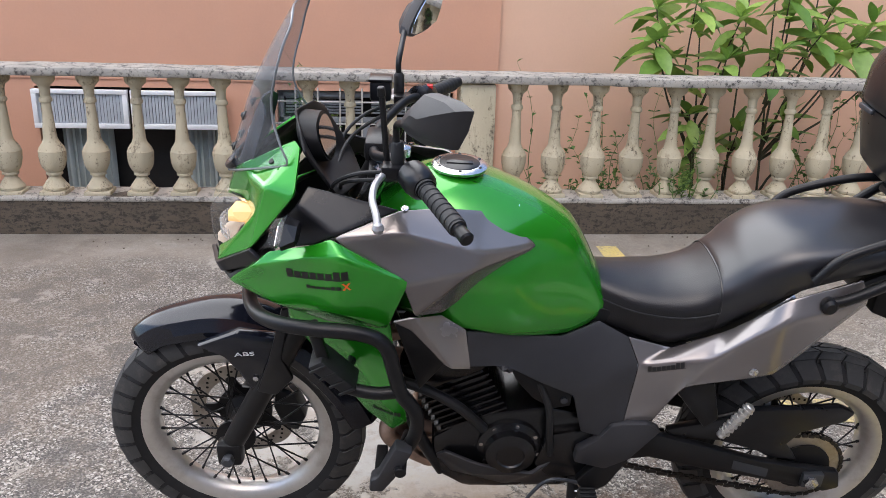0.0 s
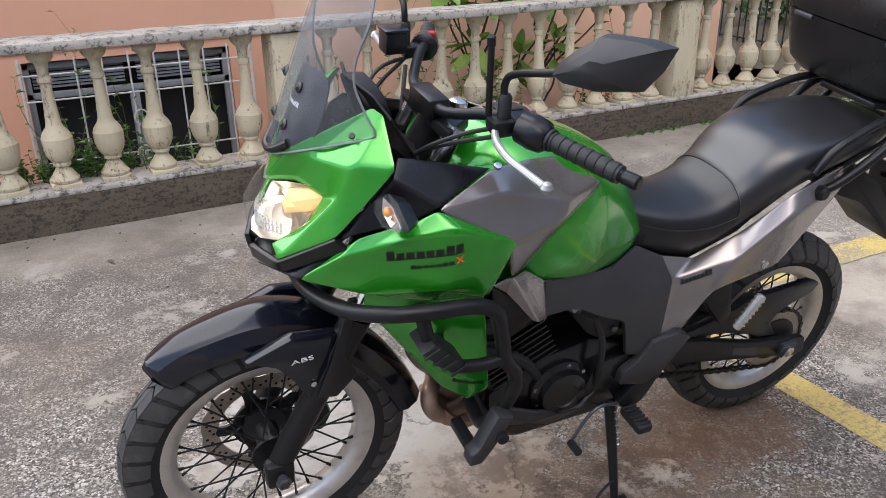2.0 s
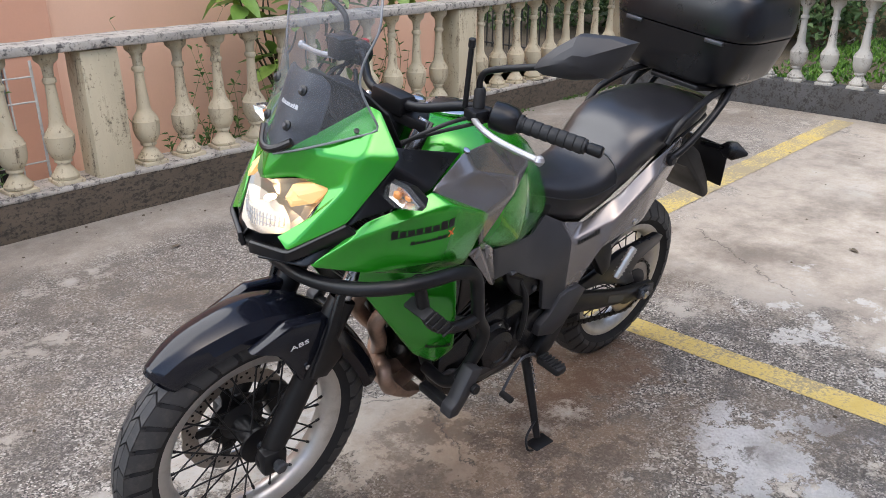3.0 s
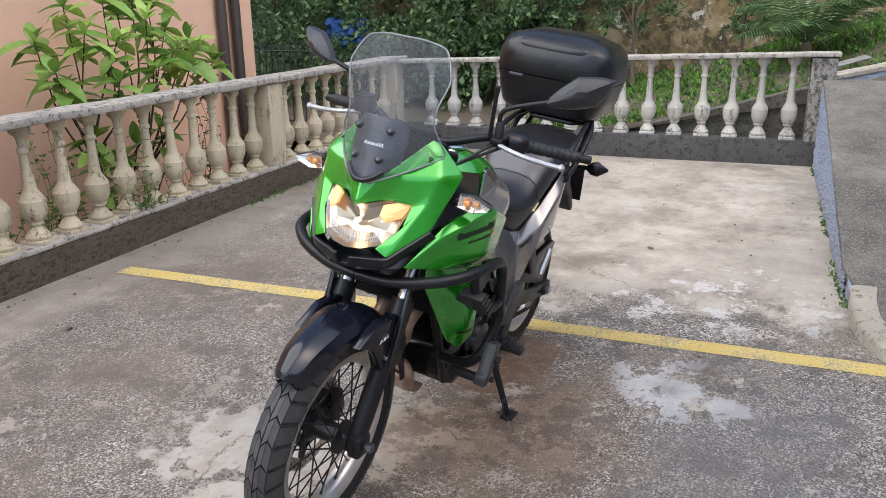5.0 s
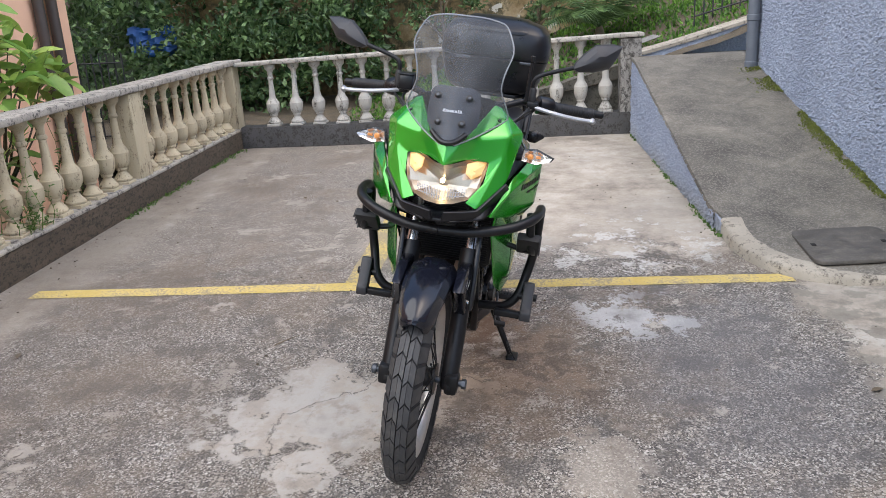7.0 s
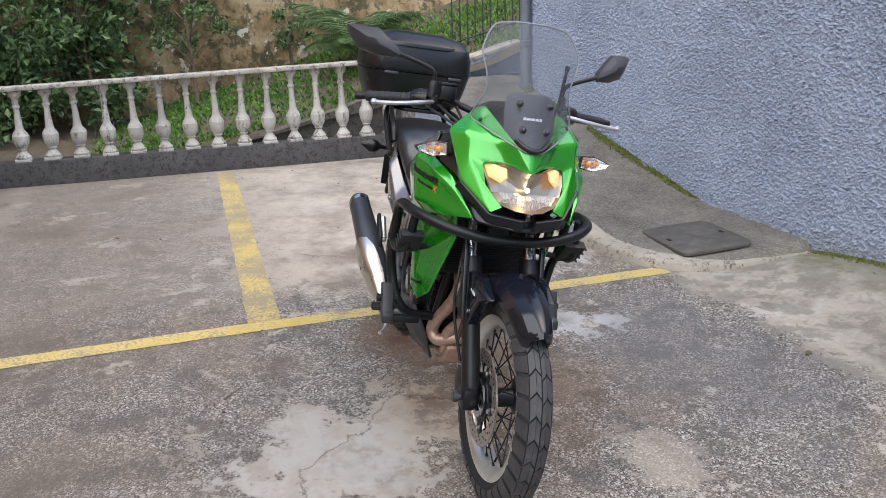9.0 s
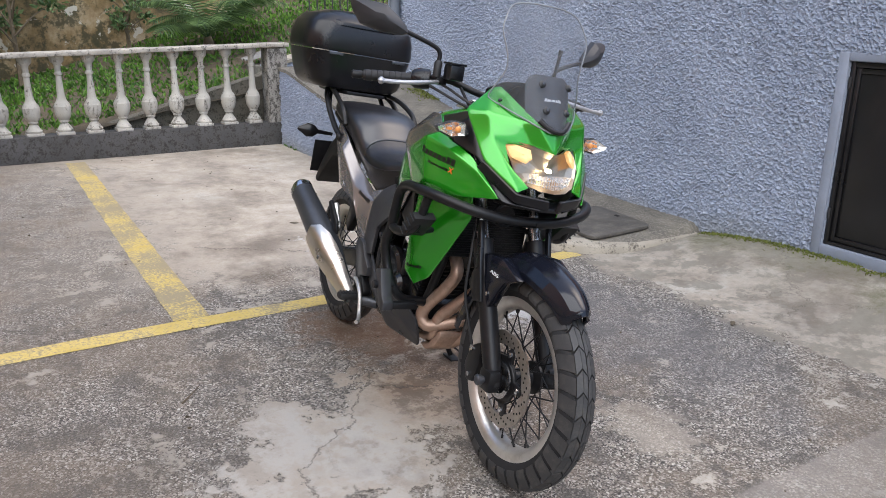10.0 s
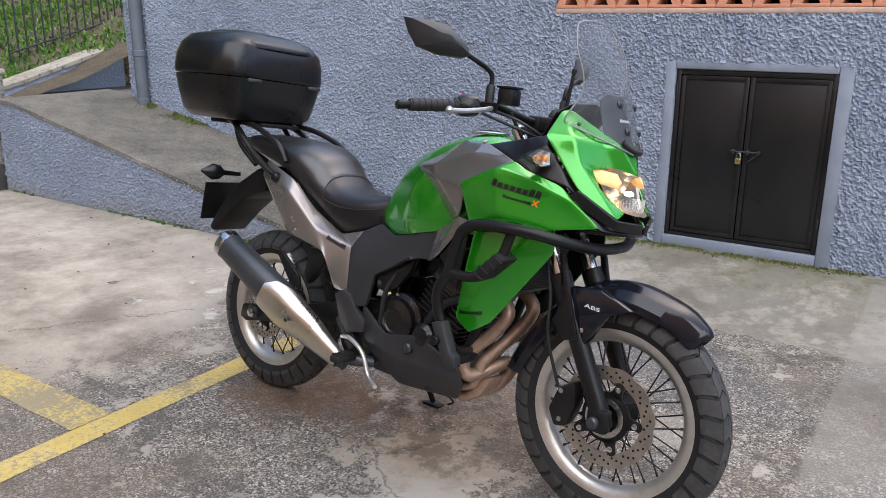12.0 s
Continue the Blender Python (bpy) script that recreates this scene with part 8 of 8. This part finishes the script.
# -- handlebar, controls, mirrors --
hb = part("handlebar", tube([(0.20, 0.42, 1.170), (0.262, 0.28, 1.184), (0.315, 0.19, 1.196), (0.368, 0.09, 1.168), (0.37, 0.0, 1.162), (0.368, -0.09, 1.168), (0.315, -0.19, 1.196), (0.262, -0.28, 1.184), (0.20, -0.42, 1.170)], 0.0112, 14), BK["matte"], bike, "black steel handlebar")
part("bar_clamp", box(0.345, 0.395, -0.055, 0.055, 1.135, 1.182, 0.010), BK["matte"], hb)
for s in (1, -1):
    a, b = Vector((0.258, s * 0.29, 1.183)), Vector((0.197, s * 0.428, 1.170))
    d = (b - a)
    prof = [(0.0165, 0)]
    for i in range(8):
        h = d.length * i / 8
        prof += [(0.0182, h + 0.003), (0.0182, h + 0.012), (0.0166, h + 0.0135)]
    grip = part("grip", lathe([(0.021, 0), (0.021, 0.006)] + prof[1:] + [(0.0165, d.length)], 18, axis_to(a, b)), BK["grip"], hb, "ribbed black rubber grip")
    e = b + d.normalized() * 0.036
    part("bar_end", lathe([(0.013, 0), (0.011, 0.004), (0.0125, 0.008), (0.0135, 0.034), (0.010, 0.038)], 16, axis_to(b, e)), BK["matte"], hb, "black bar end weight")
    h0, h1 = Vector((0.288, s * 0.232, 1.190)), Vector((0.258, s * 0.292, 1.183))
    sw = part("switch_housing", lathe([(0.020, 0), (0.031, 0.006), (0.033, 0.03), (0.030, 0.055), (0.022, 0.064)], 16, axis_to(h0, h1)), BK["black"], hb, "black switch housing")
    part("switch_button", box(0.245, 0.262, s * 0.262 - 0.008, s * 0.262 + 0.008, 1.188, 1.204, 0.003), BK["matte"], sw) if s > 0 else part("kill_switch", box(0.250, 0.268, -0.268, -0.250, 1.204, 1.218, 0.003), mat("red_switch", (0.5, 0.02, 0.02), 0.4, var=0.1), sw, "red kill switch")
    lv = part("lever", tube([(0.330, s * 0.215, 1.188), (0.352, s * 0.265, 1.182), (0.356, s * 0.32, 1.174), (0.345, s * 0.375, 1.167), (0.339, s * 0.418, 1.165)], 0.0072, 10), BK["alloy"], hb, "bare alloy lever with ball end")
    part("lever_ball", lathe([(0.002, -0.0115), (0.008, -0.008), (0.0115, 0), (0.008, 0.008), (0.002, 0.0115)], 14, Matrix.Translation((0.338, s * 0.424, 1.165))), BK["alloy"], lv)
    part("lever_bracket", box(0.302, 0.345, s * 0.222 - 0.020, s * 0.222 + 0.020, 1.178, 1.204, 0.006), BK["matte"], hb)
mc = part("brake_reservoir", box(0.350, 0.400, -0.225, -0.175, 1.198, 1.245, 0.005), BK["black"], hb, "square black brake fluid reservoir")
part("reservoir_lid", box(0.347, 0.403, -0.228, -0.172, 1.2452, 1.252, 0.002), BK["black"], mc)
part("phone_mount_rod", rod((0.336, 0.198, 1.200), (0.346, 0.204, 1.345), 0.0062, seg=10, bev=0.001), BK["matte"], hb, "slim upright black rod")
part("phone_mount_ball", rod((0.3455, 0.2038, 1.332), (0.347, 0.2045, 1.352), 0.008, seg=10, bev=0.002), BK["matte"], hb)


def mirror_head(s, root, tip, slope):
    """Angular shell in outline from the rear, ridged forward; glass set in the rear face."""
    ry, rz, w, h = root[1], root[2], abs(tip[1] - root[1]), tip[2] - root[2]
    out = [(0.0, -0.10), (0.04, 0.16), (0.20, 0.56), (0.42, 0.98), (0.80, 1.06), (1.0, 1.0), (0.92, 0.50), (0.78, 0.0), (0.45, -0.20), (0.12, -0.22)]
    cx, cz = 0.55, 0.42

    def ringat(k, dx):
        pts = []
        for u, v in out:
            u, v = cx + (u - cx) * k, cz + (v - cz) * k
            pts.append((root[0] - slope * u * w + dx, s * (ry + u * w), rz + v * h))
        return pts

    m = part("mirror", loft([ringat(0.94, -0.014), ringat(1.0, -0.012), ringat(1.0, 0.0), ringat(0.93, 0.014), ringat(0.55, 0.036), ringat(0.22, 0.046)]), BK["cover"], hb, "angular black mirror", 24)
    part("mirror_glass", loft([ringat(0.90, -0.0165), ringat(0.92, -0.0145)]), BK["mirror"], m, "mirror glass", 30)
    return m


m = mirror_head(1, (0.290, 0.332, 1.328), (0.194, 0.490, 1.406), 0.60)
part("mirror_arm", tube([(0.316, 0.215, 1.235), (0.317, 0.215, 1.268), (0.312, 0.240, 1.292), (0.290, 0.345, 1.328)], 0.0072, 12), BK["matte"], m)
part("arm_base", lathe([(0.013, 0), (0.013, 0.045), (0.009, 0.052)], 12, axis_to((0.314, 0.217, 1.196), (0.316, 0.215, 1.3))), BK["grip"], m)
m = mirror_head(-1, (0.328, 0.352, 1.322), (0.246, 0.520, 1.392), 0.52)
part("mirror_arm", tube([(0.334, -0.238, 1.245), (0.335, -0.240, 1.275), (0.332, -0.265, 1.294), (0.326, -0.362, 1.322)], 0.0072, 12), BK["matte"], m)
part("arm_base", lathe([(0.013, 0), (0.013, 0.045), (0.009, 0.052)], 12, axis_to((0.333, -0.238, 1.200), (0.334, -0.238, 1.3))), BK["grip"], m)

# cables
for k, pts in enumerate(([(0.30, 0.215, 1.185), (0.40, 0.20, 1.17), (0.46, 0.13, 1.10), (0.45, 0.08, 0.98)], [(0.30, 0.24, 1.18), (0.42, 0.17, 1.14), (0.44, 0.05, 1.06), (0.38, 0.0, 0.98)], [(0.30, -0.215, 1.185), (0.41, -0.20, 1.16), (0.47, -0.12, 1.10), (0.44, -0.06, 0.98)], [(0.32, -0.25, 1.17), (0.44, -0.15, 1.12), (0.46, 0.02, 1.08), (0.42, 0.06, 0.96)])):
    part("control_cable", tube(pts, 0.0045, 8), BK["grip"], hb, "black control cable")

# -- dash, indicators --
dash = part("instrument_panel", loft([[(0.512 - d + 0.35 * z, y, 1.175 + z) for y, z in rrect(0.085 * k, 0.048 * k, 5, 2.6)] for d, k in ((0.03, 0.95), (-0.005, 1.0), (-0.012, 0.96))][::-1]), BK["deep"], bike, "black instrument panel", 40)
part("dial_glass", loft([[(0.495 - d + 0.35 * z, y, 1.175 + z) for y, z in rrect(0.075 * k, 0.040 * k, 5, 2.4)] for d, k in ((-0.016, 0.9), (-0.012, 1.0))]), BK["glassface"], dash, "dark dial glass", 40).matrix_local = pose(-0.028, 0, 0)
panel("dash_shell", [(0.505, 0.150, 1.195), (0.52, 0.10, 1.222), (0.545, 0.0, 1.232), (0.44, 0.14, 1.09), (0.40, 0.0, 1.075), (0.52, 0.0, 1.13)], [(0, 1, 5, 3), (1, 2, 5), (3, 5, 4)], BK["deep"], bike, "black dash surround", 0.006, (0.65, 0, 1.15), 0.6, whole=True)
part("ignition_lock", lathe([(0.02, 0), (0.02, 0.02), (0.014, 0.024)], 16, axis_to((0.315, 0.02, 1.142), (0.30, 0.02, 1.3))), BK["chrome"], bike, "ignition lock")
for s in (1, -1):
    body = part("front_indicator", loft([[(0.545 - dx, s * y, 1.062 + z) for y, z in q] for dx, q in ((0.035, [(0.225, -0.012), (0.26, -0.016), (0.295, -0.008), (0.30, 0.006), (0.262, 0.018), (0.228, 0.014)]), (0.010, [(0.215, -0.018), (0.265, -0.026), (0.312, -0.010), (0.322, 0.004), (0.265, 0.026), (0.22, 0.022)]))]), BK["black"], bike, "black stalk indicator with clear lens", 20)
    part("indicator_stalk", rod((0.515, s * 0.17, 1.045), (0.53, s * 0.235, 1.058), 0.012, seg=12), BK["grip"], body)
    ln = part("indicator_lens", loft([[(0.545 - dx, s * y, 1.062 + z) for y, z in q] for dx, q in ((0.0095, [(0.215, -0.018), (0.265, -0.026), (0.312, -0.010), (0.322, 0.004), (0.265, 0.026), (0.22, 0.022)]), (-0.018, [(0.222, -0.012), (0.26, -0.019), (0.300, -0.007), (0.305, 0.003), (0.26, 0.018), (0.226, 0.015)]))]), BK["lens_milky"], body, "clear indicator lens", 20)
    ln.visible_shadow = False
    part("indicator_reflector", loft([[(x, s * (0.266 + (y - 0.266) * k), 1.062 + z * k) for y, z in ((0.219, -0.015), (0.265, -0.022), (0.308, -0.009), (0.316, 0.003), (0.265, 0.022), (0.223, 0.019))] for x, k in ((0.5365, 0.5), (0.546, 0.97), (0.5475, 0.97), (0.5355, 0.45))]), BK["indicator_bowl"], body, "bright faceted reflector", 10)
    part("amber_bulb", lathe([(0.004, 0), (0.008, 0.004), (0.010, 0.012), (0.005, 0.017)], 12, axis_to((0.537, s * 0.246, 1.062), (0.60, s * 0.252, 1.062))), BK["amber"], body, "amber bulb")
    part("amber_bulb_collar", box(0.5375, 0.543, min(s * 0.264, s * 0.280), max(s * 0.264, s * 0.280), 1.058, 1.067, 0.002), BK["amber"], body, "amber reflector block")
